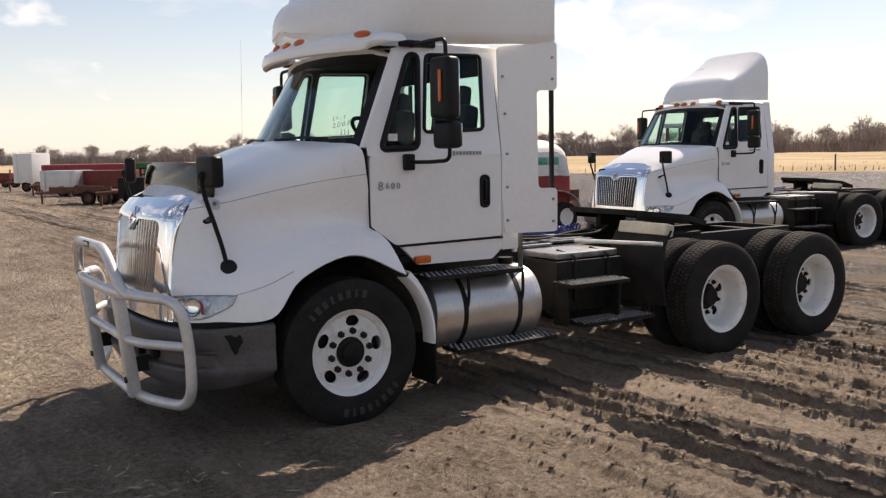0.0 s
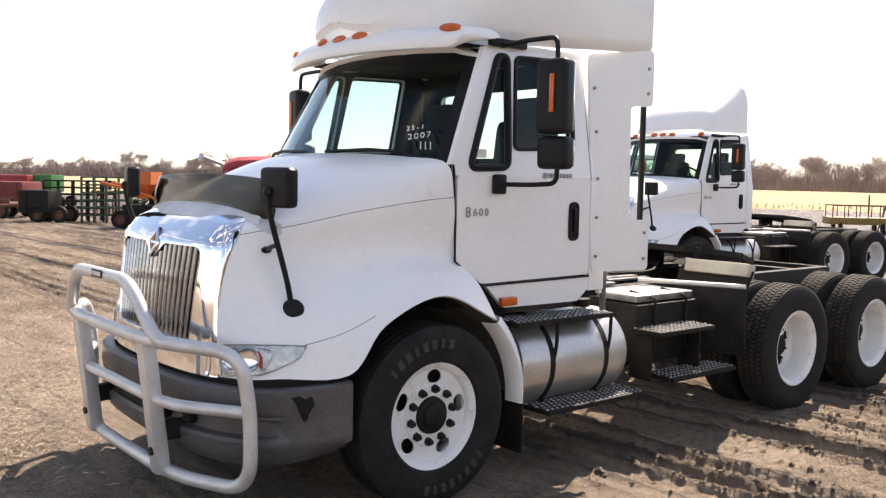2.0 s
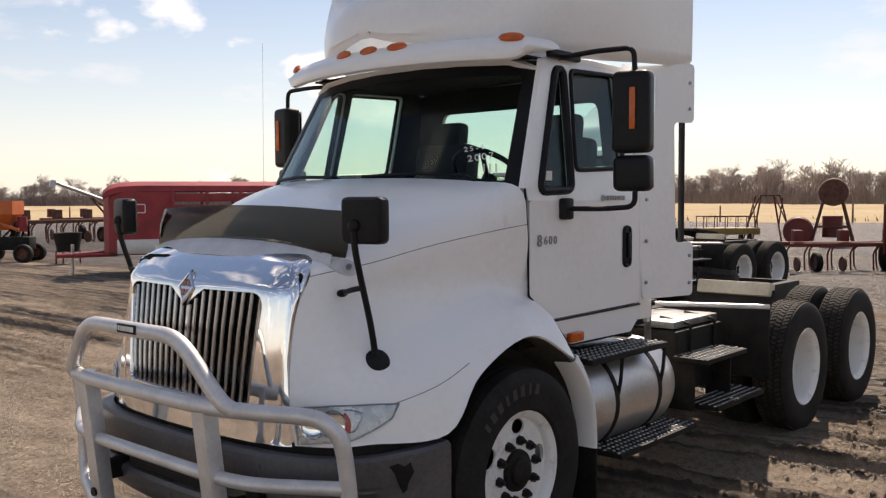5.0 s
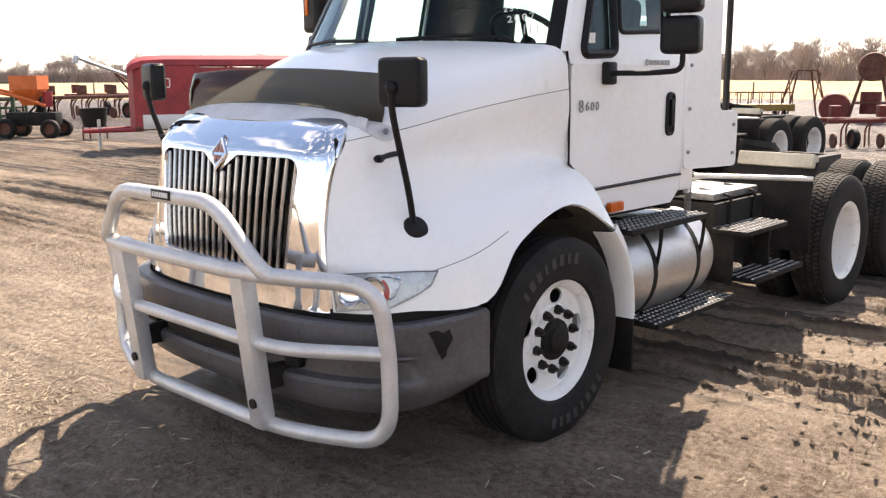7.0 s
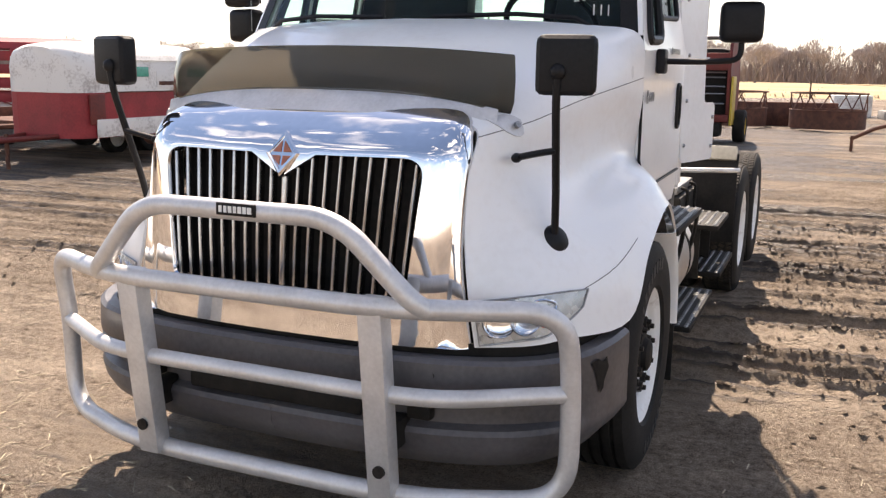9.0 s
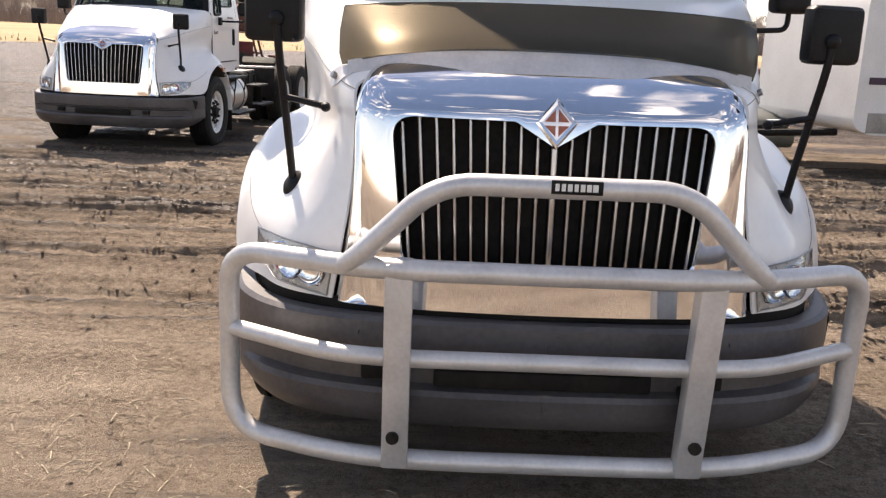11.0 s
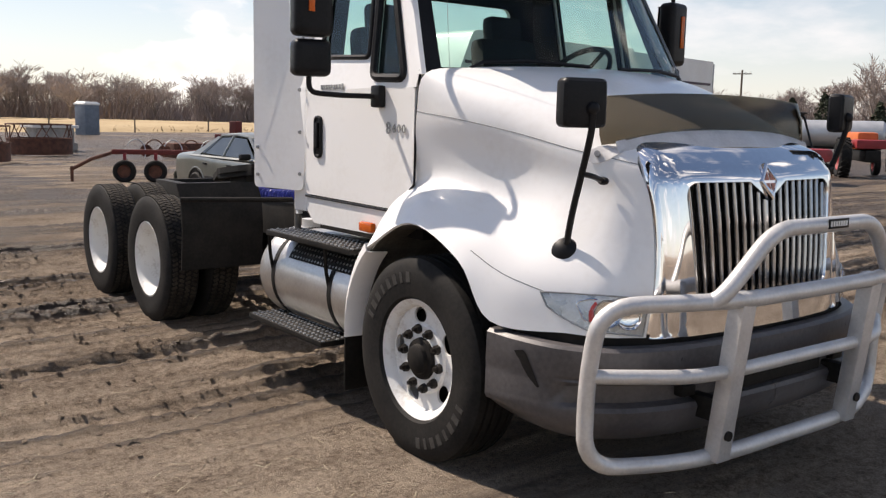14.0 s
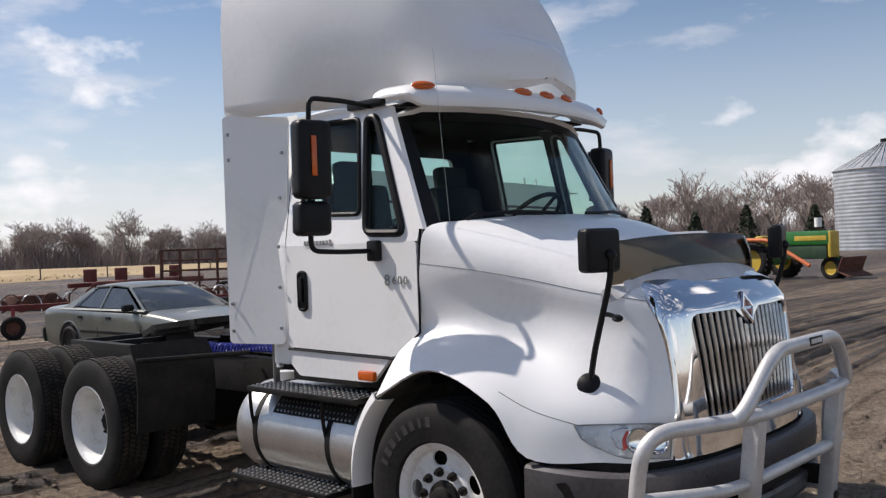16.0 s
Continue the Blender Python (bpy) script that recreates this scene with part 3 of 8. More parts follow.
def hood_sections():
    """Control lines of one half of the hood, from the cowl forward: middle, shoulder, crease, flank, wing edge."""
    return [
        [(0.10, 0, 1.925), (0.05, 0.42, 1.92), (-0.06, 0.80, 1.90), (-0.17, 0.995, 1.865), (-0.205, 1.018, 1.68), (-0.225, 1.008, 1.50), (-0.25, 0.992, 1.33), (-0.34, 1.08, 1.20), (-0.42, 1.168, 0.985)],
        [(0.28, 0, 1.88), (0.25, 0.40, 1.872), (0.17, 0.74, 1.845), (0.10, 0.93, 1.785), (0.09, 0.978, 1.645), (0.075, 0.950, 1.48), (0.05, 0.968, 1.345), (0.02, 1.100, 1.272), (-0.01, 1.19, 1.155)],
        [(0.50, 0, 1.795), (0.48, 0.38, 1.785), (0.43, 0.67, 1.755), (0.40, 0.83, 1.70), (0.395, 0.887, 1.59), (0.39, 0.872, 1.42), (0.38, 0.915, 1.265), (0.37, 1.092, 1.165), (0.375, 1.19, 1.028)],
        [(0.72, 0, 1.695), (0.71, 0.36, 1.685), (0.69, 0.60, 1.66), (0.67, 0.735, 1.61), (0.66, 0.808, 1.53), (0.66, 0.820, 1.36), (0.65, 0.912, 1.18), (0.635, 1.080, 0.998), (0.575, 1.165, 0.79)],
        [(0.84, 0, 1.62), (0.835, 0.34, 1.612), (0.83, 0.55, 1.59), (0.82, 0.68, 1.55), (0.82, 0.745, 1.50), (0.84, 0.765, 1.34), (0.86, 0.845, 1.15), (0.875, 0.955, 0.965), (0.885, 1.0, 0.778)],
        [(0.87, 0, 1.60), (0.868, 0.34, 1.59), (0.866, 0.54, 1.572), (0.865, 0.66, 1.535), (0.88, 0.715, 1.488), (0.925, 0.722, 1.34), (0.96, 0.77, 1.15), (0.995, 0.855, 0.96), (1.0, 0.895, 0.77)],
        [(0.90, 0, 1.575), (0.90, 0.34, 1.566), (0.90, 0.53, 1.55), (0.905, 0.63, 1.52), (0.935, 0.680, 1.475), (1.00, 0.672, 1.34), (1.045, 0.680, 1.15), (1.075, 0.705, 0.96), (1.075, 0.735, 0.765)],
    ]


def hood_at(rows, i, j, o=0.0, s=1):
    """Point on the hood's net at i along and j across, lifted by o."""
    i, j = max(0, min(i, len(rows) - 1.001)), max(0, min(j, len(rows[0]) - 1.001))
    a, b = int(i), int(j)
    f, g = i - a, j - b
    p = rows[a][b].lerp(rows[a + 1][b], f).lerp(rows[a][b + 1].lerp(rows[a + 1][b + 1], f), g)
    n = (rows[a + 1][b] - rows[a][b]).cross(rows[a][b + 1] - rows[a][b])
    if n.length > 1e-9:
        n = n.normalized()
        if n.dot(Vector((0.5, 1, 0.8))) < 0:
            n = -n
        p = p + n * o
    return Vector((p.x, p.y * s, p.z))


def hood_part(owner):
    rows = surface(hood_sections(), 5, 6)
    bm = bmesh.new()
    skin(bm, rows)
    mirrored(bm)
    thick(bm, 0.012)
    hood = part("hood", bm, WHITE, owner)
    # the joint lines along the shoulder and from the lamp back to the arch
    last = len(rows) - 1
    for s in (1, -1):
        bm = bmesh.new()
        tube(bm, [hood_at(rows, i, 20, -0.0005, s) for i in range(last + 1)], 0.002, 6)
        part("seam", bm, SEAMGREY, hood)
        bm = bmesh.new()
        tube(bm, [hood_at(rows, 21.1 - 8.3 * k / 14, 35.8 - 0.45 * math.sin(k * 0.3) + 1.3 * (k / 14) ** 2, -0.0005, s) for k in range(15)], 0.002, 6)
        part("seam", bm, SEAMGREY, hood)
    return rows


SEAMGREY = noisy("grey_joint", (0.12, 0.12, 0.12), (0.22, 0.22, 0.22), (0.6, 0.8), 20, 90)


def curve3(a, c, b, n):
    """Points of a bend from a to b round the corner c, the last left out."""
    a, b, c = Vector(a), Vector(b), Vector(c)
    return [a.lerp(c, t).lerp(c.lerp(b, t), t) for t in [k / n for k in range(n)]]


def grille_part(owner, chrome):
    """The bright rounded surround with its opening, the upright bars fanned a little."""
    prof = spline([(1.168, 0, 0.757), (1.160, 0, 0.915), (1.142, 0, 1.15), (1.112, 0, 1.398), (1.094, 0, 1.44), (1.060, 0, 1.480), (1.030, 0, 1.506)], 8)

    def face_x(y, z):
        k = min(range(len(prof) - 1), key=lambda q: abs((prof[q].z + prof[q + 1].z) / 2 - z))
        a, b = prof[k], prof[k + 1]
        f = max(0, min(1, (z - a.z) / (b.z - a.z)))
        u = abs(y) / 0.65
        return a.x + (b.x - a.x) * f - 0.05 * u**2.2 - 0.035 * max(0, (u - 0.84) / 0.16) ** 2

    mids = lambda a, b, n: [Vector(a).lerp(Vector(b), k / n) for k in range(n)]
    inner = mids((0, 0.915), (0.455, 0.915), 8) + curve3((0.455, 0.915), (0.487, 0.915), (0.492, 0.95), 4) + mids((0.492, 0.95), (0.532, 1.325), 10) + curve3((0.532, 1.325), (0.540, 1.398), (0.46, 1.400), 8) + mids((0.46, 1.400), (0.135, 1.398), 6) + mids((0.135, 1.398), (0, 1.313), 4) + [Vector((0, 1.313))]
    outer = mids((0, 0.757), (0.60, 0.757), 8) + curve3((0.60, 0.757), (0.625, 0.757), (0.628, 0.80), 4) + mids((0.628, 0.80), (0.652, 1.36), 10) + curve3((0.652, 1.36), (0.660, 1.495), (0.56, 1.496), 8) + mids((0.56, 1.496), (0.135, 1.498), 6) + mids((0.135, 1.498), (0, 1.498), 4) + [Vector((0, 1.498))]
    edge = spline([(1.065, 0.722, 0.75), (1.062, 0.692, 0.96), (1.035, 0.672, 1.15), (0.985, 0.670, 1.34), (0.93, 0.672, 1.45), (0.90, 0.655, 1.49), (0.885, 0.63, 1.515)], 12)
    over = spline([(1.030, 0, 1.506), (0.985, 0, 1.542), (0.925, 0, 1.577), (0.872, 0, 1.607), (0.835, 0, 1.630)], 2)
    n = len(inner)
    loops = [[Vector((face_x(p.x, p.y) - 0.055, p.x, p.y)) for p in inner], [Vector((face_x(p.x, p.y) - 0.010, p.x, p.y)) for p in inner]]
    for t in (0.04, 0.12, 0.3, 0.5, 0.7, 0.85, 0.95, 1.0):
        loops.append([])
        for p, q in zip(inner, outer):
            c = p.lerp(q, t)
            loops[-1].append(Vector((face_x(c.x, c.y), c.x, c.y)))
    rim = loops[-1]
    for k in range(1, len(over)):
        f = k / (len(over) - 1)
        row = []
        for i, p in enumerate(rim):
            w = 0 if i < 22 else min(1, (i - 22) / 7)
            w = w * w * (3 - 2 * w)
            e = min(edge, key=lambda q: abs(q.z - p.z))
            side = p.lerp(Vector((e.x, e.y, p.z)), f) + Vector((0.010, 0.010, 0)) * math.sin(math.pi * f)
            a = p.y / 0.65
            top = Vector((over[k].x - 0.035 * a**2.2, p.y * (1 - 0.02 * f), over[k].z - 0.055 * a**3 * f))
            row.append(side.lerp(top, w))
        loops.append(row)
    bm = bmesh.new()
    skin(bm, loops)
    mirrored(bm)
    sur = part("grille_surround", bm, chrome, owner, "polished chrome grille surround")
    back = bmesh.new()
    skin(back, [[(1.03 - 0.07 * abs(v) + (0.03 if z < 1 else 0), v * 0.6, z) for v in (-0.9, -0.5, 0, 0.5, 0.9)] for z in (0.89, 1.15, 1.41)])
    part("grille_backing", back, CHASSIS, sur)
    for i in range(-9, 10):
        bm = bmesh.new()
        y0, y1 = 0.500 * i / 9.6, 0.542 * i / 9.6
        z1 = 1.400 - (0.085 * (1 - abs(y1) / 0.135) if abs(y1) < 0.135 else 0) - 0.05 * max(0, (abs(y1) - 0.45) / 0.09) ** 2
        w = 0.015 if i == 0 else 0.0095
        rows = []
        for t in (0, 0.33, 0.66, 1):
            y, z = y0 + (y1 - y0) * t, 0.91 + (z1 + 0.004 - 0.91) * t
            x = face_x(y, z) - 0.046
            rows.append([Vector((x + 0.036 * math.sin(a) ** 0.7, y + w * math.cos(a), z)) for a in [math.pi * q / 8 for q in range(9)]])
        skin(bm, rows)
        part("grille_bar", bm, GRILLEBAR, sur)
    return sur


def badge_part(owner):
    bm = bmesh.new()
    rows = []
    for r, x in ((0.086, -0.012), (0.086, 0.004), (0.076, 0.012), (0.062, 0.013), (0.060, 0.008)):
        rows.append([Vector((x, r * 0.82 * c, r * s)) for c, s in ((0, 1), (1, 0), (0, -1), (-1, 0))])
    vs = skin(bm, rows, True)
    bm.faces.new(vs[-1])
    tilt = Matrix.Translation((1.108, 0, 1.400)) @ Matrix.Rotation(radians(-19), 4, "Y")
    bm.transform(tilt)
    em = part("emblem", bm, CHROME, owner, "chrome diamond emblem", smooth=False)
    bm = bmesh.new()
    for s in (1, -1):
        vs = [bm.verts.new(tilt @ Vector((0.0105, y * 0.82 * s, z))) for y, z in ((0.006, 0.046), (0.049, 0.004), (0.006, 0.004))]
        bm.faces.new(vs)
        vs = [bm.verts.new(tilt @ Vector((0.0105, y * 0.82 * s, z))) for y, z in ((0.006, -0.046), (0.049, -0.010), (0.006, -0.010))]
        bm.faces.new(vs)
    part("enamel", bm, EMBLEM_RED, em, "dull red enamel inlay", smooth=False)


def bumper_part(owner):
    plan = spline([(1.205, 0, 0), (1.195, 0.35, 0), (1.155, 0.66, 0), (1.06, 0.90, 0), (0.90, 1.055, 0), (0.72, 1.12, 0), (0.555, 1.145, 0)], 5)
    k = len(plan)
    rows = []
    for i, p in enumerate(plan):
        d = plan[min(i + 1, k - 1)] - plan[max(i - 1, 0)]
        nrm = Vector((d.y, -d.x, 0)).normalized()
        f = i / (k - 1)
        rise = 0.02 * max(0, (f - 0.6) / 0.4)
        low = 0.335 + 0.07 * max(0, (f - 0.55) / 0.45) ** 1.5
        groove = 1 - max(0, min(1, (f - 0.55) / 0.15))
        row = []
        for o, z in ((-0.05, 0.735 + rise), (0.0, 0.735 + rise), (0.018, 0.722 + rise), (0.022, 0.62), (0.020, 0.612), (0.006 * groove + 0.02 * (1 - groove), 0.600), (0.018, 0.590), (-0.025 * groove + 0.02 * (1 - groove), 0.572), (-0.025 * groove + 0.02 * (1 - groove), 0.500), (0.020 - 0.008 * groove, 0.488), (0.022, 0.47), (0.012, 0.42 + (low - 0.335) * 0.4), (-0.02, low + 0.03), (-0.055, low), (-0.1, low)):
            row.append(p + nrm * o + Vector((0, 0, z)))
        rows.append(row)
    bm = bmesh.new()
    skin(bm, rows)
    mirrored(bm)
    thick(bm, 0.006)
    bumper = part("bumper", bm, BUMPER, owner, "scuffed dark grey plastic bumper")
    for y0, y1, z, h in ((-0.37, 0.37, 0.535, 0.062), (0.53, 0.62, 0.540, 0.05), (-0.62, -0.53, 0.540, 0.05)):
        part("air_slot", blk((1.19 - 0.08 * ((y0 + y1) / 2) ** 2, (y0 + y1) / 2, z), (0.05, y1 - y0, h), 0.012), CHASSIS, bumper)
    for s in (1, -1):
        bm = bmesh.new()
        rod(bm, (1.16, 0.62 * s, 0.68), (1.182, 0.62 * s, 0.68), 0.012, n=12)
        part("bolt", bm, DARKSTEEL, bumper)
        # torn dark patch on the bumper's corner
        bm = bmesh.new()
        vs = []
        torn = ((0.70, 0.700), (0.735, 0.708), (0.76, 0.690), (0.785, 0.705), (0.80, 0.66), (0.775, 0.63), (0.77, 0.59), (0.752, 0.575), (0.748, 0.62), (0.73, 0.635), (0.722, 0.665))
        split = ((0.80, 0.700), (0.84, 0.690), (0.83, 0.672), (0.815, 0.655), (0.80, 0.628), (0.775, 0.59), (0.735, 0.55), (0.73, 0.556), (0.768, 0.60), (0.79, 0.64), (0.802, 0.668), (0.785, 0.685))
        for f, z in torn if s > 0 else split:
            i = int(f * (k - 1))
            p = plan[i].lerp(plan[i + 1], f * (k - 1) - i)
            d = plan[i + 1] - plan[i]
            p = p + Vector((d.y, -d.x, 0)).normalized() * 0.0245
            vs.append(bm.verts.new((p.x, p.y * s, z)))
        bm.faces.new(vs)
        bmesh.ops.triangulate(bm, faces=bm.faces)
        part("scrape", bm, CHASSIS, bumper, "bare black scrape", smooth=False)
    # black sheet standing in for the shade in the gap between bumper and hood
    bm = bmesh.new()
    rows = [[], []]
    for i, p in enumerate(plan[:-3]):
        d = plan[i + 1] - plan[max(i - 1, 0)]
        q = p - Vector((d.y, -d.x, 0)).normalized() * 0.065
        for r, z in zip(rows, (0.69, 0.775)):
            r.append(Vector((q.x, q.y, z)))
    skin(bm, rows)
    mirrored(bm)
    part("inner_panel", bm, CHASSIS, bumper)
    return bumper


def headlamp_part(owner, rows, s):
    """A swept lamp flush with the corner of the wing."""
    def on(u, v, o):
        """u 0..1 from the tip forward, v 0..1 from foot to head."""
        return hood_at(rows, 20.9 + 14.5 * u, 35.9 - 0.4 * math.sin(math.pi * u) + (1 - v) * 3.9 * math.sin(0.5 * math.pi * min(1, u * 2.1)) ** 0.62, o, s)

    us, vs = [i / 16 for i in range(17)], [0, 0.2, 0.4, 0.6, 0.8, 1.0]
    bm = bmesh.new()
    skin(bm, [[on(u, v, 0.003) for v in vs] for u in us])
    lamp = part("headlamp", bm, LAMPGREY, owner, "clear headlamp with bright reflector")
    bm = bmesh.new()
    skin(bm, [[on(u, v, 0.008 + 0.012 * math.sin(math.pi * v) ** 0.6 * math.sin(math.pi * u) ** 0.6) for v in vs] for u in us])
    thick(bm, 0.003)
    lens = part("lens", bm, LENS, lamp)
    lens.visible_shadow = False
    for u in (0.60, 0.82):
        c, nrm = on(u, 0.5, 0.006), (on(u, 0.5, 0.1) - on(u, 0.5, 0)).normalized()
        b2 = bmesh.new()
        lathe(b2, [(0.0, -0.002), (0.03, -0.001), (0.050, 0.003), (0.056, 0.008), (0.060, 0.0)], 24, "z")
        b2.transform(Matrix.Translation(c) @ nrm.to_track_quat("Z", "Y").to_matrix().to_4x4())
        part("reflector", b2, CHROME, lamp)
    bm = bmesh.new()
    skin(bm, [[on(0.40 + 0.05 * v + 0.045 * f * math.sin(math.pi * (v - 0.22) / 0.60) ** 0.7, v, 0.008) for v in (0.23, 0.30, 0.42, 0.54, 0.66, 0.76, 0.81)] for f in (-1, -0.4, 0.4, 1)])
    thick(bm, 0.003)
    part("turn_signal", bm, REDLENS, lamp, "dull red side reflector")
    bm = bmesh.new()
    edge = [on(u, 0, 0.006) for u in us] + [on(1, v, 0.006) for v in vs[1:]] + [on(u, 1, 0.006) for u in us[::-1][1:]]
    tube(bm, edge, 0.0035, 6, True)
    part("lamp_frame", bm, GREYBADGE, lamp)
    bm = bmesh.new()
    tube(bm, fillet([on(0.24, 0.72, 0.008), on(0.34, 0.22, 0.008), on(0.93, 0.16, 0.008), on(0.93, 0.86, 0.008), on(0.36, 0.88, 0.008)], 0.02, 4, True), 0.0045, 6, True)
    part("lamp_bezel", bm, CHROME, lamp)


LAMPGREY = noisy("silvered_lamp_housing", (0.42, 0.425, 0.43), (0.66, 0.665, 0.675), (0.2, 0.36), 14, 60, metal=0.55)


def cab_part(owner, plain=False):
    body = None
    def side(s):
        lo = lambda x, z: (x, cab_y(z) * s, z)
        return lo
    for s in (1, -1):
        at = side(s)
        # door: lower panel, window frame
        lower = [(-0.235, 1.80), (-0.235, 1.315), (-0.43, 1.175), (-1.355, 1.185), (-1.355, 1.80)]
        fr = round2(lower, 0.02, 2)
        d1 = sheet(fr, [], lambda x, z: (x, 1.012 * s, z), 0, (0, -0.03 * s, 0))
        door = part("door", d1, WHITE, owner, "white cab door")
        upper = [(-0.225, 1.80), (-0.215, 1.875), (-0.545, 2.565), (-0.62, 2.59), (-1.30, 2.60), (-1.365, 2.56), (-1.355, 1.80)]
        vent = round2([(-0.33, 1.845), (-0.63, 1.855), (-0.705, 2.515), (-0.625, 2.515)], 0.05, 4)
        main = round2([(-0.695, 1.965), (-1.215, 1.985), (-1.255, 2.535), (-0.775, 2.52)], 0.04, 4)
        up = sheet(upper, [vent, main], lambda x, z: (x, cab_y(z) * s, z), 0, (0, -0.03 * s, 0))
        part("window_frame", up, WHITE, door)
        for nm, loop, grow in (("vent_window", vent, 0.012), ("door_window", main, 0.012)):
            cx = sum(p[0] for p in loop) / len(loop)
            cz = sum(p[1] for p in loop) / len(loop)
            gl = sheet(loop, [], lambda x, z: (x, (cab_y(z) - 0.014) * s, z), 0.004)
            g = part(nm, gl, GLASS, door, smooth=False)
            g.visible_shadow = False
            bm = bmesh.new()
            tube(bm, [(x, (cab_y(z) + 0.002) * s, z) for x, z in loop], 0.023 if nm == "vent_window" else 0.014, 8, True)
            part("window_seal", bm, PLASTIC, g)
        # handle
        bm = bmesh.new()
        tube(bm, [(x, 1.018 * s, z) for x, z in round2([(-1.235, 1.415), (-1.165, 1.415), (-1.165, 1.64), (-1.235, 1.64)], 0.03)], 0.011, 8, True)
        box(bm, (-1.2, 1.014 * s, 1.527), (0.075, 0.012, 0.22), 0.004)
        box(bm, (-1.203, 1.026 * s, 1.535), (0.028, 0.018, 0.15), 0.006)
        part("door_handle", bm, PLASTIC, door, "black door handle")
        # gap round the door
        bm = bmesh.new()
        gap = [(-0.214, 1.885), (-0.222, 1.60), (-0.228, 1.315), (-0.435, 1.163), (-1.365, 1.172)]
        tube(bm, [(x, (cab_y(z) - 0.002) * s, z) for x, z in gap], 0.0065, 6)
        part("door_gap", bm, PLASTIC, door)
        # number badge and script bars
        m = Matrix.Translation((-0.385, 1.0195 * s, 1.59)) @ Matrix.Rotation(0 if s < 0 else math.pi, 4, "Z") @ Matrix.Rotation(radians(90), 4, "X")
        for q, ch in enumerate("8600"):
            lettering("badge", ch, 0.088 if q == 0 else 0.062, m @ Matrix.Translation(((-0.072, -0.018, 0.026, 0.070)[q], 0, 0)), GREYBADGE, door, 0.002)
        for i in range(9):
            bm = blk((-0.93 - 0.029 * i, 1.0165 * s, 1.812), (0.019, 0.004, 0.026 if i else 0.034), 0)
            part("script_bar", bm, GREYBADGE, door, smooth=False)
        if s > 0:
            part("sticker", blk((-0.44, (cab_y(1.95) - 0.006), 1.93), (0.075, 0.002, 0.05), 0), CHALK, door, "small white paper sticker", smooth=False)
    # shell: sill, roof, back wall, cowl corner, pillars
    bm = bmesh.new()
    for s in (1, -1):
        pl = sheet(round2([(-0.47, 1.165), (-0.62, 1.02), (-1.27, 1.015), (-1.375, 1.10), (-1.375, 1.172)], 0.015, 2), [], lambda x, z: (x, 1.004 * s, z), 0, (0, -0.03 * s, 0))
        me = bpy.data.meshes.new("t")
        pl.to_mesh(me)
        pl.free()
        bm.from_mesh(me)
        bpy.data.meshes.remove(me)
        box(bm, (-1.44, 0.985 * s, 1.45), (0.15, 0.05, 0.75), 0.012)
        skin(bm, [[(-1.365, cab_y(z) * s, z), (-1.50, (cab_y(z) - 0.004) * s, z), (-1.515, (cab_y(z) - 0.05) * s, z)] for z in (1.80, 2.1, 2.4, 2.62)])
    back = sheet([(-1.0, 1.05), (1.0, 1.05), (1.0, 1.80), (0.88, 2.62), (-0.88, 2.62), (-1.0, 1.80)], [round2([(-0.72, 1.93), (0.72, 1.93), (0.66, 2.42), (-0.66, 2.42)], 0.06)], lambda y, z: (-1.51, y, z), 0, (0.03, 0, 0))
    me = bpy.data.meshes.new("t")
    back.to_mesh(me)
    back.free()
    bm.from_mesh(me)
    bpy.data.meshes.remove(me)
    shell = part("cab_body", bm, WHITE, owner)
    bm = bmesh.new()
    secs = []
    for x, z0, w in ((-0.47, 2.575, 0.865), (-0.60, 2.63, 0.875), (-1.0, 2.665, 0.88), (-1.35, 2.66, 0.88), (-1.52, 2.63, 0.86)):
        xc = 0.16 if x > -0.5 else (0.10 if x > -0.7 else 0)
        secs.append([Vector((x + xc * (1 - (y / w) ** 2), y, z0 - 0.03 * (abs(y) / w) ** 3 - (0.035 if abs(y) >= w else 0))) for y in [-w - 0.012, -w, -w * 0.85, -w * 0.5, 0, w * 0.5, w * 0.85, w, w + 0.012]])
    skin(bm, secs)
    thick(bm, 0.03)
    part("roof", bm, WHITE, owner)
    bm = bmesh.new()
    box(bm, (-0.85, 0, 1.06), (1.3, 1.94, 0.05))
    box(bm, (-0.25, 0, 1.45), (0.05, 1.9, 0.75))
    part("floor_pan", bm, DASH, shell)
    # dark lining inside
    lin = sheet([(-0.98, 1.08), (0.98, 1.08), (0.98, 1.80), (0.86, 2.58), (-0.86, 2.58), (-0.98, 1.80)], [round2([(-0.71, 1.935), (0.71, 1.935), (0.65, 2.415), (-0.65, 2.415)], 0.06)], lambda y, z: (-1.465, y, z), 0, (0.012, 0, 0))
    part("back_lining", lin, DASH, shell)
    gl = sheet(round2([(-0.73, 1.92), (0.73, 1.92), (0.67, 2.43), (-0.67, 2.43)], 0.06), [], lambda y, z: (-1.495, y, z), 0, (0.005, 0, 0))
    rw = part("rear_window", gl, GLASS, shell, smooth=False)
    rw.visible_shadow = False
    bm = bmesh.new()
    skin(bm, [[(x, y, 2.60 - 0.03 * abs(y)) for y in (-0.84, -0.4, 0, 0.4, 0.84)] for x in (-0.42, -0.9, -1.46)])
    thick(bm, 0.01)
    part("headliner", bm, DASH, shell)
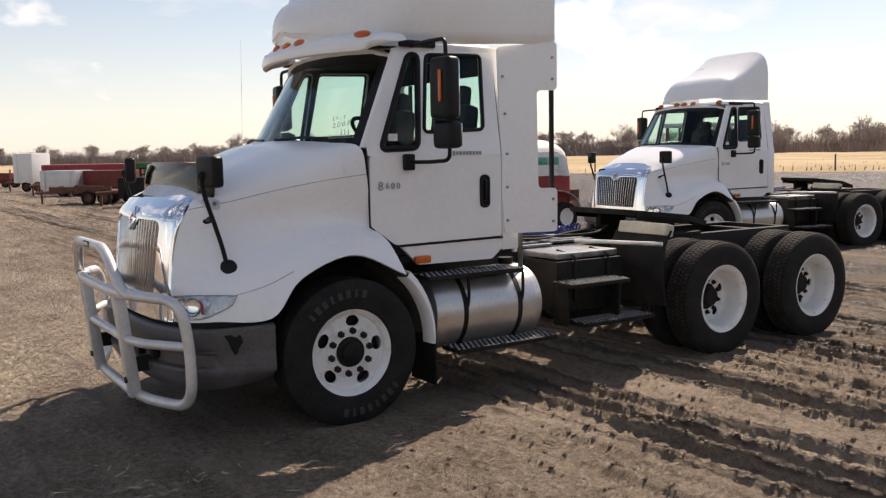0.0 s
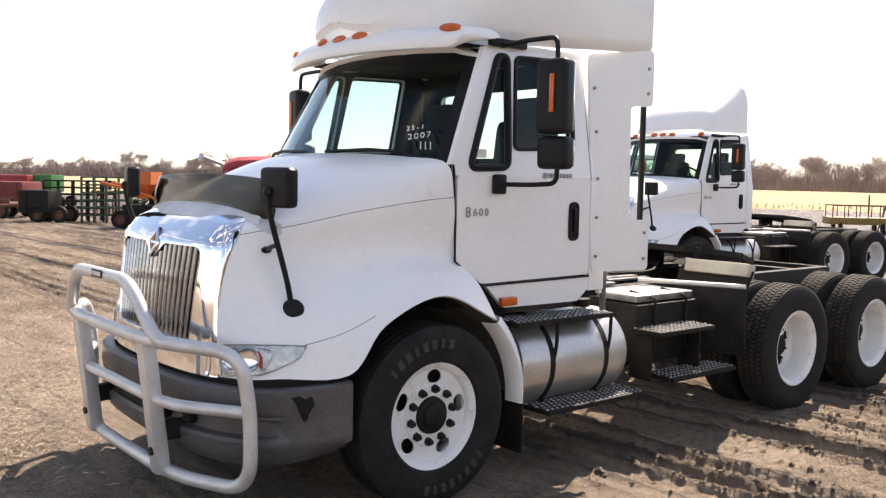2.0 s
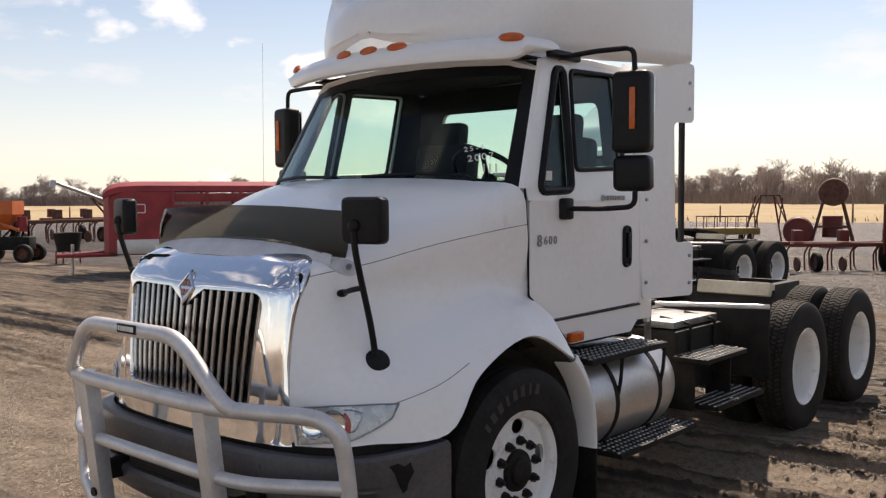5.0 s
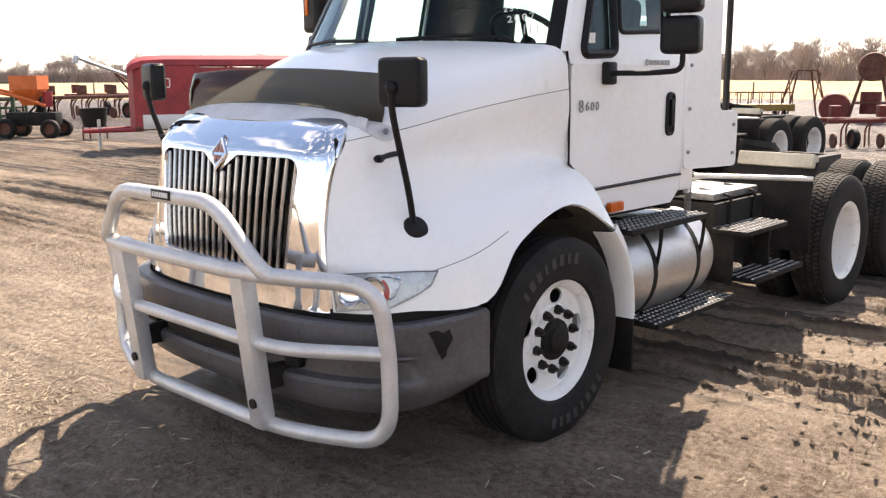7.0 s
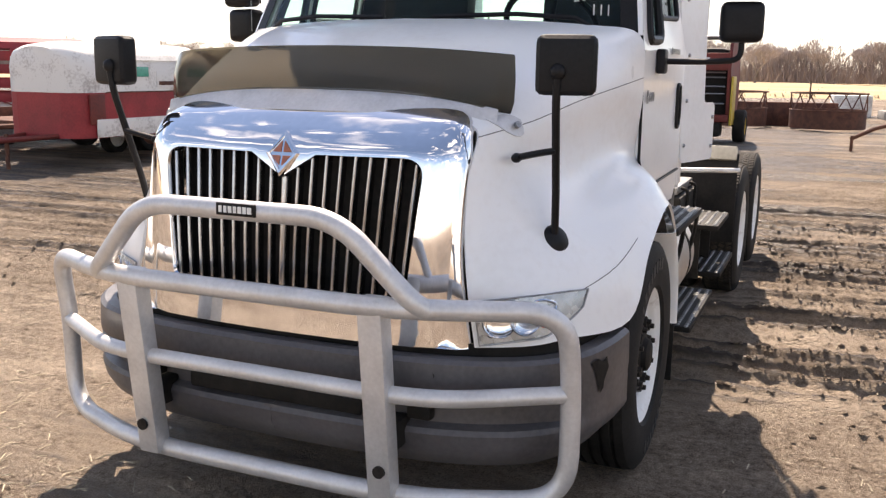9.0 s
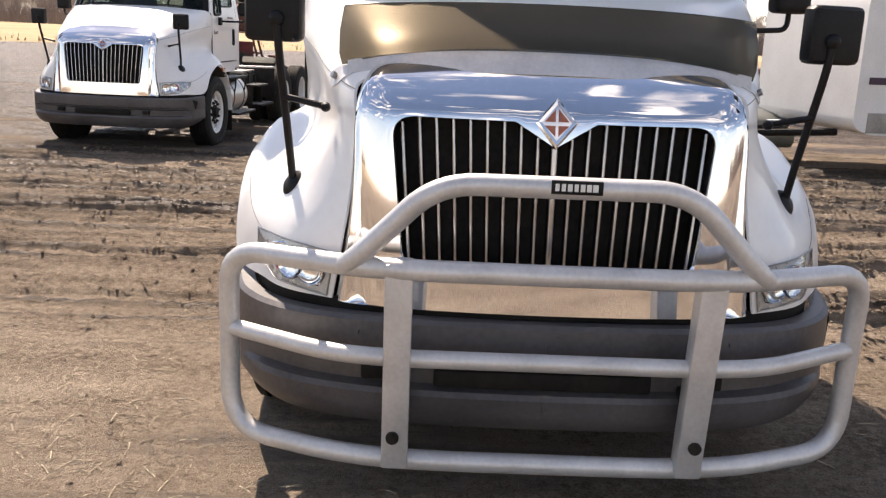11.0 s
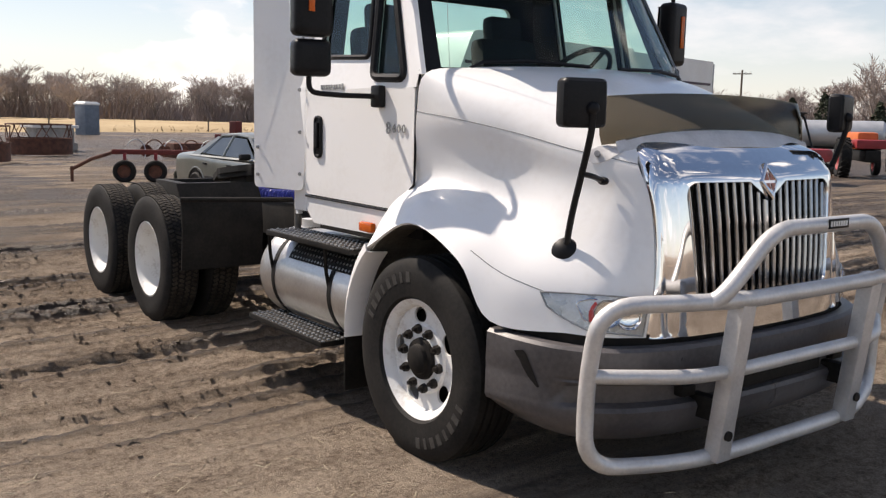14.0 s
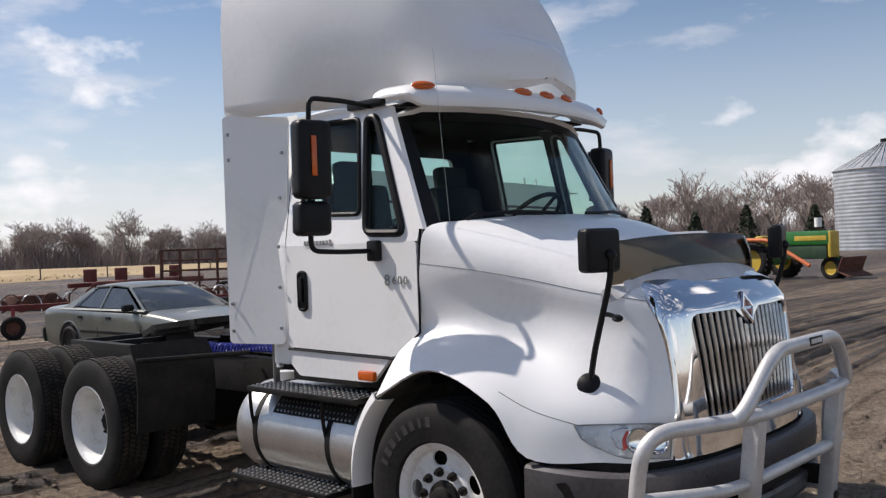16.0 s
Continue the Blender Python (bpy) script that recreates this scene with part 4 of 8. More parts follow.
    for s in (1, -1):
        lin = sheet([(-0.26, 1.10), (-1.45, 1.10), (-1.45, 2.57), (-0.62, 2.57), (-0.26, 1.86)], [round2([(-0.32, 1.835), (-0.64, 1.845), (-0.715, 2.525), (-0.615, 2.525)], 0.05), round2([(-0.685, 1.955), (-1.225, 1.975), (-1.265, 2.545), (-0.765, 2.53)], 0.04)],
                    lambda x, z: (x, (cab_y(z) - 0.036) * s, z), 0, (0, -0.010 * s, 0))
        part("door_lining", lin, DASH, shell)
    # windscreen, its dark border and pillars
    def ws(v, h, o=0.0):
        """v -1..1 across, h 0..1 up."""
        a = abs(v)
        p0 = Vector((0.075 - 0.255 * a**2.1, v * 0.985, 1.885 - 0.012 * a))
        p1 = Vector((-0.345 - 0.165 * a**2.1, v * 0.862, 2.575 - 0.03 * a))
        p = p0.lerp(p1, h)
        return p + Vector((0.55, 0.35 * v, 0.35)).normalized() * o
    vv = [i / 12 - 1 for i in range(25)]
    bm = bmesh.new()
    skin(bm, [[ws(v * 0.985, h) for v in vv] for h in (0, 0.33, 0.66, 1)])
    thick(bm, 0.005)
    g = part("windscreen", bm, GLASS, owner, "tinted windscreen with lot writing in chalk")
    g.visible_shadow = False
    for nm, strip in (("windscreen_band", [[ws(v, h, 0.004) for v in vv] for h in (0.88, 1.0)]), ("windscreen_foot", [[ws(v, h, 0.004) for v in vv] for h in (-0.015, 0.035)])):
        bm = bmesh.new()
        skin(bm, strip)
        thick(bm, 0.002)
        part(nm, bm, PLASTIC, g)
    for s in (1, -1):
        bm = bmesh.new()
        skin(bm, [[ws(s * v, h, 0.005) for v in (0.93, 0.965, 1.0)] for h in (0, 0.25, 0.5, 0.75, 1)])
        thick(bm, 0.002)
        part("windscreen_edge", bm, PLASTIC, g)
        bm = bmesh.new()
        rows = []
        for h in (-0.02, 0.25, 0.5, 0.75, 1.02):
            p = ws(s * 1.0, h, 0.006)
            q = Vector((p.x - 0.055, cab_y(p.z) * s + 0.002 * s, p.z))
            rows.append([p, (p + q) / 2 + Vector((0.012, 0.010 * s, 0)), q, q + Vector((-0.03, -0.03 * s, 0))])
        skin(bm, rows)
        thick(bm, 0.008)
        part("pillar", bm, WHITE, owner)
        # wiper
        bm = bmesh.new()
        tube(bm, [ws(0.80 * s, 0.01, 0.03), ws(0.74 * s, 0.045, 0.045), ws(0.5 * s, 0.065, 0.04), ws(0.12 * s, 0.05, 0.03)], 0.011, 6)
        part("wiper", bm, PLASTIC, owner)
    if not plain:
        for text, v, h, size in (("25-1", 0.745, 0.285, 0.046), ("2007", 0.79, 0.215, 0.058)):
            p = ws(v, h, 0.008)
            right, up = (ws(v + 0.05, h) - p).normalized(), (ws(v, h + 0.1) - p).normalized()
            nrm = right.cross(up).normalized()
            up = nrm.cross(right)
            m = Matrix((right, up, nrm)).transposed().to_4x4()
            m.translation = p
            for q, ch in enumerate(text):
                lettering("chalk_writing", ch, size, m @ Matrix.Rotation(radians(16), 4, "Z") @ Matrix.Translation((size * 0.64 * (q - 1.5), 0, 0)), CHALK, g, 0.0006)
        for k in range(3):
            p = ws(0.82 + 0.03 * k, 0.13, 0.009)
            part("chalk_stroke", blk(p, (0.004, 0.005, 0.045)), CHALK, g)
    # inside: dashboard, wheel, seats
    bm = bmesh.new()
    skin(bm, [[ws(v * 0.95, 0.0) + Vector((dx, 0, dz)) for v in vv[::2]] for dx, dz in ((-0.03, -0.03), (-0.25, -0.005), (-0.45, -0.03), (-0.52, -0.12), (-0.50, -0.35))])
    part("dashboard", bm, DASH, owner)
    bm = bmesh.new()
    ring = [(0.23 * math.cos(a), 0.23 * math.sin(a), 0) for a in [2 * math.pi * i / 28 for i in range(28)]]
    tube(bm, ring, 0.016, 8, True)
    for a in (0.3, 2.8, 4.7):
        rod(bm, (0, 0, -0.03), (0.22 * math.cos(a), 0.22 * math.sin(a), 0), 0.014, n=6)
    rod(bm, (0, 0, -0.35), (0, 0, 0), 0.045, n=12)
    bm.transform(Matrix.Translation((-0.60, 0.47, 1.93)) @ Matrix.Rotation(radians(-42), 4, "Y"))
    part("steering_wheel", bm, PLASTIC, owner)
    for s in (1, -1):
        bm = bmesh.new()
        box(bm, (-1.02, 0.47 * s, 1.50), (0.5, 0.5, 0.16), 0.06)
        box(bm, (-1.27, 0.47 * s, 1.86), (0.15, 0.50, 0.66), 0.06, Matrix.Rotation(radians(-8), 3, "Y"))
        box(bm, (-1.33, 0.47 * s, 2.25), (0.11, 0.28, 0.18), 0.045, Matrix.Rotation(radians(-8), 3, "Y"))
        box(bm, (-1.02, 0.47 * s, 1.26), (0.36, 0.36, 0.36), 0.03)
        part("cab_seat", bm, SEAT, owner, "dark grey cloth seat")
    # amber side lamp under the door
    for s in (1, -1):
        bm = blk((-0.635, 1.03 * s, 1.06), (0.13, 0.035, 0.055), 0.014)
        part("side_lamp", bm, AMBER, owner, "amber side marker lamp")


def visor_part(owner):
    bm = bmesh.new()
    rows = []
    for f in [-1, -0.99, -0.97, -0.94, -0.9] + [i / 12 for i in range(-10, 11)] + [0.9, 0.94, 0.97, 0.99, 1]:
        y = 0.955 * f
        xf = -0.045 - 0.245 * abs(f) ** 2.2
        e = math.sqrt(max(0.02, 1 - (max(0, abs(f) - 0.88) / 0.12) ** 2))
        zc = 2.60 + 0.008 * (1 - f * f)
        rows.append([Vector((xf - d, y, zc + o * e)) for d, o in ((0.30, 0.070), (0.16, 0.066), (0.06, 0.045), (0.012, 0.0), (0.0, -0.04), (0.010, -0.072), (0.035, -0.080), (0.09, -0.05), (0.24, -0.01))])
    skin(bm, rows, True)
    bm.faces.new([v for v in bm.verts if abs(v.co.y - 0.955) < 1e-5])
    bm.faces.new([v for v in bm.verts if abs(v.co.y + 0.955) < 1e-5])
    visor = part("sun_visor", bm, WHITE, owner)
    for y in (-0.86, -0.215, 0, 0.215, 0.86):
        f = y / 0.955
        xf = -0.045 - 0.245 * abs(f) ** 2.2
        bm = bmesh.new()
        bmesh.ops.create_uvsphere(bm, u_segments=14, v_segments=8, radius=1, matrix=Matrix.Translation((xf - 0.045, y, 2.645)) @ Matrix.Rotation(math.atan2(y, 1.4), 4, "Z") @ Matrix.Rotation(radians(52), 4, "Y") @ Matrix.Diagonal((0.03, 0.068, 0.018, 1)))
        part("marker_lamp", bm, AMBER, visor, "amber roof marker lamp")


def roof_lamps(owner):
    """Marker lamps straight on the cab roof."""
    for y in (-0.72, -0.2, 0, 0.2, 0.72):
        bm = bmesh.new()
        bmesh.ops.create_uvsphere(bm, u_segments=14, v_segments=8, radius=1, matrix=Matrix.Translation((-0.40 - 0.2 * y * y, y, 2.62)) @ Matrix.Rotation(radians(35), 4, "Y") @ Matrix.Diagonal((0.045, 0.06, 0.03, 1)))
        part("marker_lamp", bm, AMBER, owner, "amber roof marker lamp")


def big_fairing(owner):
    """Tall rounded roof fairing with its flared side extenders."""
    # x, half width, foot, head, roundness
    sec = ((0.06, 0.05, 2.74, 2.775, 0.9), (0.050, 0.17, 2.71, 2.86, 0.85), (0.005, 0.31, 2.69, 2.94, 0.8), (-0.08, 0.46, 2.675, 2.995, 0.70), (-0.17, 0.59, 2.665, 3.035, 0.64), (-0.24, 0.67, 2.66, 3.12, 0.60), (-0.31, 0.72, 2.655, 3.29, 0.58), (-0.43, 0.78, 2.65, 3.49, 0.56), (-0.62, 0.85, 2.645, 3.63, 0.53), (-1.0, 0.97, 2.64, 3.73, 0.48), (-1.4, 1.07, 2.645, 3.77, 0.42), (-1.785, 1.14, 2.65, 3.78, 0.38))
    rows = []
    for x, w, b, t, p in sec:
        x -= 0.11 * max(0, min(1, (x + 1.4) / 0.9))
        row = []
        for i in range(0, 21):
            a = math.pi * i / 20
            c, s = math.cos(a), math.sin(a)
            z = b + (t - b) * abs(s) ** p
            row.append(Vector((x, w * math.copysign(abs(c) ** p, c), z)))
        # the foot is drawn in under the bulge
        tuck = 0.09 * min(1, w) * (1 if x > -1.2 else 0.5)
        row[0], row[-1] = row[0] + Vector((0, -0.01, 0.055 * min(1, w))), row[-1] + Vector((0, 0.01, 0.055 * min(1, w)))
        foot = [(0.35, 0.012), (0.75, -0.012), (1.0, -0.03)]
        row = [Vector((x - 0.02 * f, w - tuck * f, b + q)) for f, q in foot[::-1]] + row + [Vector((x - 0.02 * f, -w + tuck * f, b + q)) for f, q in foot]
        rows.append(row)
    cols = [spline([r[j] for r in rows], 3) for j in range(len(rows[0]))]
    bm = bmesh.new()
    grid = [list(r) for r in zip(*cols)]
    vs = skin(bm, grid)
    bm.faces.new(vs[0])
    thick(bm, 0.012)
    f = part("roof_fairing", bm, WHITE, owner, "tall white rounded roof fairing")
    for s in (1, -1):
        notch = [(0.42, 1.535), (0.27, 1.535), (0.27, 2.275), (0.42, 2.275)] if s > 0 else []
        loop = round2([(0, 1.20), (0.42, 1.20)] + notch + [(0.42, 2.64), (0, 2.60)], 0.035)
        bm = sheet(loop, [], lambda u, z: (-1.375 - u, (1.022 + 0.285 * u - (0.10 * (1 - u / 0.42) * max(0, z - 1.85))) * s, z), 0, (0, -0.014 * s, 0))
        ex = part("side_extender", bm, WHITE, owner, "white flared side extender panel")
        for u, z in ((0.025, 1.30), (0.025, 1.55), (0.025, 1.80), (0.025, 2.1), (0.025, 2.38), (0.385, 1.28), (0.385, 1.45), (0.385, 2.36), (0.385, 2.52)):
            bm = bmesh.new()
            p = Vector((-1.375 - u, (1.022 + 0.285 * u - (0.10 * (1 - u / 0.42) * max(0, z - 1.85))) * s, z))
            rod(bm, p, p + Vector((0, 0.012 * s, 0)), 0.012, 0.009, 10)
            part("screw", bm, GREYBADGE, ex)
        bm = bmesh.new()
        rod(bm, (-1.815, 1.05 * s, 1.40), (-1.815, 1.05 * s, 2.46), 0.020, n=10)
        part("grab_pole", bm, PLASTIC, owner, "black upright grab pole")
        bm = bmesh.new()
        rod(bm, (-1.58, 0.95 * s, 0.90), (-1.58, 0.95 * s, 1.32), 0.021, n=10)
        part("panel_post", bm, LINER, owner, "dirty brown support post")


def wedge_fairing(owner):
    """Smaller wind deflector, open behind."""
    bm = bmesh.new()
    rows = []
    for i in range(17):
        f = i / 16
        x = -0.46 - 1.06 * f**1.1
        t = 2.70 + 0.34 * min(1, f / 0.22) ** 0.6 + 0.58 * max(0, f - 0.1) ** 1.7
        w = 0.74 + 0.10 * f
        row = []
        for j in range(17):
            a = math.pi * j / 16
            c, s = math.cos(a), math.sin(a)
            row.append(Vector((x - 0.10 * abs(c) ** 2 * (1 - f), w * math.copysign(abs(c) ** 0.4, c), 2.66 + (t - 2.66) * abs(s) ** 0.4)))
        rows.append(row)
    skin(bm, rows)
    thick(bm, 0.015)
    part("roof_fairing", bm, WHITE, owner, "white wedge shaped roof deflector")


def mirrors(owner):
    for s in (1, -1):
        bm = bmesh.new()
        box(bm, (-0.62, 1.380 * s, 2.247), (0.120, 0.200, 0.415), 0.042, Matrix.Rotation(radians(10 * s), 3, "Z"), 4)
        box(bm, (-0.645, 1.370 * s, 1.937), (0.120, 0.195, 0.185), 0.042, Matrix.Rotation(radians(10 * s), 3, "Z"), 4)
        mir = part("side_mirror", bm, PLASTIC, owner, "tall black side mirror with amber strip")
        part("amber_strip", blk((-0.559, 1.410 * s, 2.262), (0.010, 0.032, 0.21), 0.004), AMBER, mir)
        bm = bmesh.new()
        box(bm, (-0.680, 1.380 * s, 2.247), (0.008, 0.175, 0.37), 0.003)
        box(bm, (-0.704, 1.370 * s, 1.937), (0.008, 0.17, 0.15), 0.003)
        part("mirror_glass", bm, CHROME, mir)
        bm = bmesh.new()
        tube(bm, fillet([(-0.66, 0.90 * s, 2.575), (-0.63, 1.15 * s, 2.580), (-0.63, 1.378 * s, 2.575), (-0.63, 1.385 * s, 2.42)], 0.05), 0.014, 10)
        part("upper_arm", bm, PLASTIC, mir)
        bm = bmesh.new()
        tube(bm, fillet([(-0.655, 1.375 * s, 1.87), (-0.655, 1.375 * s, 1.765), (-0.60, 1.22 * s, 1.755), (-0.54, 1.02 * s, 1.755)], 0.05), 0.014, 10)
        part("lower_arm", bm, PLASTIC, mir)
        bm = bmesh.new()
        box(bm, (-0.535, 1.035 * s, 1.755), (0.085, 0.045, 0.115), 0.014)
        part("lower_bracket", bm, PLASTIC, mir)
        bm = blk((-0.70, 0.905 * s, 2.592), (0.30, 0.04, 0.05), 0.016)
        part("upper_bracket", bm, PLASTIC, mir)
        # small round-backed mirror on a stalk at the wing
        bm = bmesh.new()
        box(bm, (0.872, 0.965 * s, 1.722), (0.085, 0.205, 0.20), 0.032, Matrix.Rotation(radians(14 * s), 3, "Z"), 3)
        hm = part("hood_mirror", bm, PLASTIC, owner, "black hood mirror on a stalk")
        bm = bmesh.new()
        tube(bm, fillet([(0.765, 0.915 * s, 1.10), (0.80, 0.925 * s, 1.25), (0.915, 0.945 * s, 1.60), (0.925, 0.95 * s, 1.70)], 0.08), 0.0145, 10)
        tube(bm, fillet([(0.868, 0.937 * s, 1.435), (0.87, 0.88 * s, 1.425), (0.845, 0.80 * s, 1.405)], 0.04), 0.012, 8)
        bmesh.ops.create_uvsphere(bm, u_segments=12, v_segments=8, radius=0.028, matrix=Matrix.Translation((0.922, 0.95 * s, 1.70)))
        part("stalk", bm, PLASTIC, hm)
        bm = bmesh.new()
        nrm = Vector((0.55, 0.75 * s, 0.35)).normalized()
        b2 = Matrix.Translation((0.762, 0.912 * s, 1.098)) @ nrm.to_track_quat("Z", "Y").to_matrix().to_4x4()
        lathe(bm, [(0.0, 0.035), (0.025, 0.033), (0.058, 0.012), (0.062, 0.0), (0.06, -0.02)], 24, "z")
        bm.transform(b2)
        part("stalk_foot", bm, PLASTIC, hm)
        bm = bmesh.new()
        bmesh.ops.create_uvsphere(bm, u_segments=12, v_segments=8, radius=1, matrix=Matrix.Translation((0.845, 0.79 * s, 1.402)) @ Matrix.Diagonal((0.03, 0.018, 0.018, 1)))
        part("stalk_pad", bm, PLASTIC, hm)


def bug_shield(owner, rows):
    bm = bmesh.new()
    net = []
    for o, z, k in ((0.004, 1.590, 0.985), (0.0, 1.625, 1.0), (-0.008, 1.69, 1.0), (-0.030, 1.765, 0.985), (-0.034, 1.772, 0.98)):
        row = []
        for i in range(-18, 19):
            f = i / 18
            drop = (0.040 if z < 1.60 else 0.034 if z < 1.63 else 0.022 if z < 1.70 else 0.014) * abs(f) ** 3
            row.append(Vector((0.885 + o - 0.05 * abs(f) ** 2 - 0.06 * max(0, abs(f) - 0.90) / 0.10, 0.752 * f * k, z - drop + 0.014 * (1 - f * f))))
        net.append(row)
    skin(bm, net)
    thick(bm, 0.006)
    sh = part("bug_shield", bm, BUGSHIELD, owner, "smoked plastic bug shield")
    bm = bmesh.new()
    net = [[Vector((0.888 + d * (1 - 0.8 * abs(i / 14) ** 3) - 0.05 * abs(i / 14) ** 2, 0.715 * i / 14, z - 0.044 * abs(i / 14) ** 3 + 0.013 * k * (1 - (i / 14) ** 2))) for i in range(-14, 15)] for d, z, k in ((-0.004, 1.612, 1), (0.006, 1.607, 1), (0.030, 1.590, 0.7), (0.057, 1.572, 0.4), (0.084, 1.554, 0.2), (0.090, 1.549, 0.2))]
    skin(bm, net)
    thick(bm, 0.003)
    part("shield_mount", bm, BARMETAL, sh, "bright metal shield mount")
    for s in (1, -1):
        bm = bmesh.new()
        skin(bm, [[hood_at(rows, i, j, 0.005, s) for j in (15.2 + k, 15.2 + k + (j1 - 15.2 - k) * 0.5, j1)] for i, k, j1 in ((20.9, 4.0, 21.2), (21.6, 2.8, 21.4), (22.6, 1.6, 21.2), (24.5, 0.6, 20.4), (26.5, 0.2, 19.2), (29.0, 0.0, 17.4))])
        thick(bm, 0.003)
        part("shield_bracket", bm, BARMETAL, sh, "bright metal corner bracket")
        c, d = hood_at(rows, 22.1, 19.9, 0.004, s), hood_at(rows, 22.1, 19.9, 0.018, s)
        bm = bmesh.new()
        rod(bm, c, d, 0.013, n=12)
        part("hood_latch", bm, GREYBADGE, sh)


LINER = noisy("grey_wing_lining", (0.05, 0.046, 0.04), (0.16, 0.15, 0.135), (0.6, 0.8), 4, 40)


def wing_strip(owner):
    """Rear tail of the front wing and the dark liner of the arch."""
    for s in (1, -1):
        bm = bmesh.new()
        rows = []
        for i in range(9):
            a = radians(132 + 50 * i / 8)
            c, sn = math.cos(a), math.sin(a)
            r0 = 0.63
            rows.append([Vector((r * c, y * s, 0.49 + r * sn)) for r, y in ((r0 - 0.01, 1.04), (r0, 1.150), (r0 + 0.012, 1.165), (r0 + 0.055 - 0.03 * i / 8, 1.155), (r0 + 0.06 - 0.03 * i / 8, 1.08))])
        skin(bm, rows)
        thick(bm, 0.006)
        part("wing_tail", bm, WHITE, owner)
        bm = bmesh.new()
        skin(bm, [[Vector((0.66 * math.cos(a), y * s, 0.49 + 0.655 * math.sin(a))) for y in (0.5, 0.8, 1.12)] for a in [radians(34 + 144 * i / 20) for i in range(21)]])
        thick(bm, 0.008)
        part("arch_liner", bm, LINER, owner)
        part("mud_flap", blk((-0.66, 0.98 * s, 0.36), (0.012, 0.34, 0.40), 0.003), CHASSIS, owner)


def bull_bar(owner):
    bar = bmesh.new()
    half = [(1.385, 0, 0.955), (1.38, 0.52, 0.955), (1.315, 0.74, 0.955), (1.135, 1.075, 0.945), (1.085, 1.085, 0.66), (1.085, 1.085, 0.275), (1.235, 0.68, 0.262), (1.27, 0.40, 0.262)]
    loop = half + [(x, -y, z) for x, y, z in half[:0:-1]]
    tube(bar, fillet(loop, 0.16, 7, True), 0.0345, 16, True)
    g = part("outer_hoop", bar, BARMETAL, owner)
    bm = bmesh.new()
    top = [(1.335, 0.672, 0.950), (1.370, 0.628, 0.985), (1.405, 0.385, 1.236), (1.412, -0.385, 1.236), (1.370, -0.628, 0.985), (1.335, -0.672, 0.950)]
    tube(bm, fillet(top, 0.12, 8), 0.0345, 16)
    part("top_hoop", bm, BARMETAL, owner)
    bm = bmesh.new()
    mid = [(1.09, 1.085, 0.655), (1.29, 0.72, 0.645), (1.325, 0.5, 0.645), (1.325, -0.5, 0.645), (1.29, -0.72, 0.645), (1.09, -1.085, 0.655)]
    tube(bm, fillet(mid, 0.12, 6), 0.030, 14)
    part("middle_rail", bm, BARMETAL, owner)
    for s in (1, -1):
        a, b = Vector((1.345, 0.485 * s, 0.98)), Vector((1.262, 0.50 * s, 0.255))
        m = (a + b) / 2
        rot = Matrix.Rotation(math.atan2(a.x - b.x, a.z - b.z), 3, "Y")
        up = part("upright", blk(m + Vector((0.02, 0, 0)), (0.075, 0.088, (a - b).length), 0.008, rot), BARMETAL, owner)
        bm = bmesh.new()
        p = Vector((1.30, 0.50 * s, 0.372))
        rod(bm, p, p + Vector((0.045, 0, 0.0)), 0.022, n=12)
        part("bolt", bm, DARKSTEEL, up)
        bm = bmesh.new()
        box(bm, (1.20, 0.50 * s, 0.47), (0.16, 0.06, 0.10), 0.01)
        part("mount", bm, CHASSIS, owner, "black mounting bracket")
    tag = part("maker_plate", blk((1.442, 0.03, 1.243), (0.006, 0.155, 0.042), 0.002), PLASTIC, owner, "black plate with pale lettering")
    for i, w in enumerate((0.012, 0.012, 0.014, 0.012, 0.014, 0.014, 0.016)):
        part("letter_bar", blk((1.446, -0.03 + 0.019 * i, 1.243), (0.002, w, 0.022)), CHALK, tag, smooth=False)


def perforated(owner, x0, x1, y0, y1, z, name="step"):
    """A tread plate with rows of raised round holes."""
    bm = bmesh.new()
    box(bm, ((x0 + x1) / 2, (y0 + y1) / 2, z - 0.016), (abs(x1 - x0), abs(y1 - y0), 0.032), 0.004)
    st = part(name, bm, CHASSIS, owner, "black perforated tread step")
    bm = bmesh.new()
    nx, ny = max(3, int(abs(x1 - x0) / 0.042)), max(2, int(abs(y1 - y0) / 0.042))
    for i in range(nx):
        for j in range(ny):
            x = x0 + (x1 - x0) * (i + 0.5 + (0.25 if j % 2 else -0.25)) / nx
            y = y0 + (y1 - y0) * (j + 0.5) / ny
            rod(bm, (x, y, z - 0.002), (x, y, z + 0.006), 0.013, 0.009, 7)
    tagged(part("tread_stud", bm, PERF, st, "worn bright tread studs"), kind="stuff")


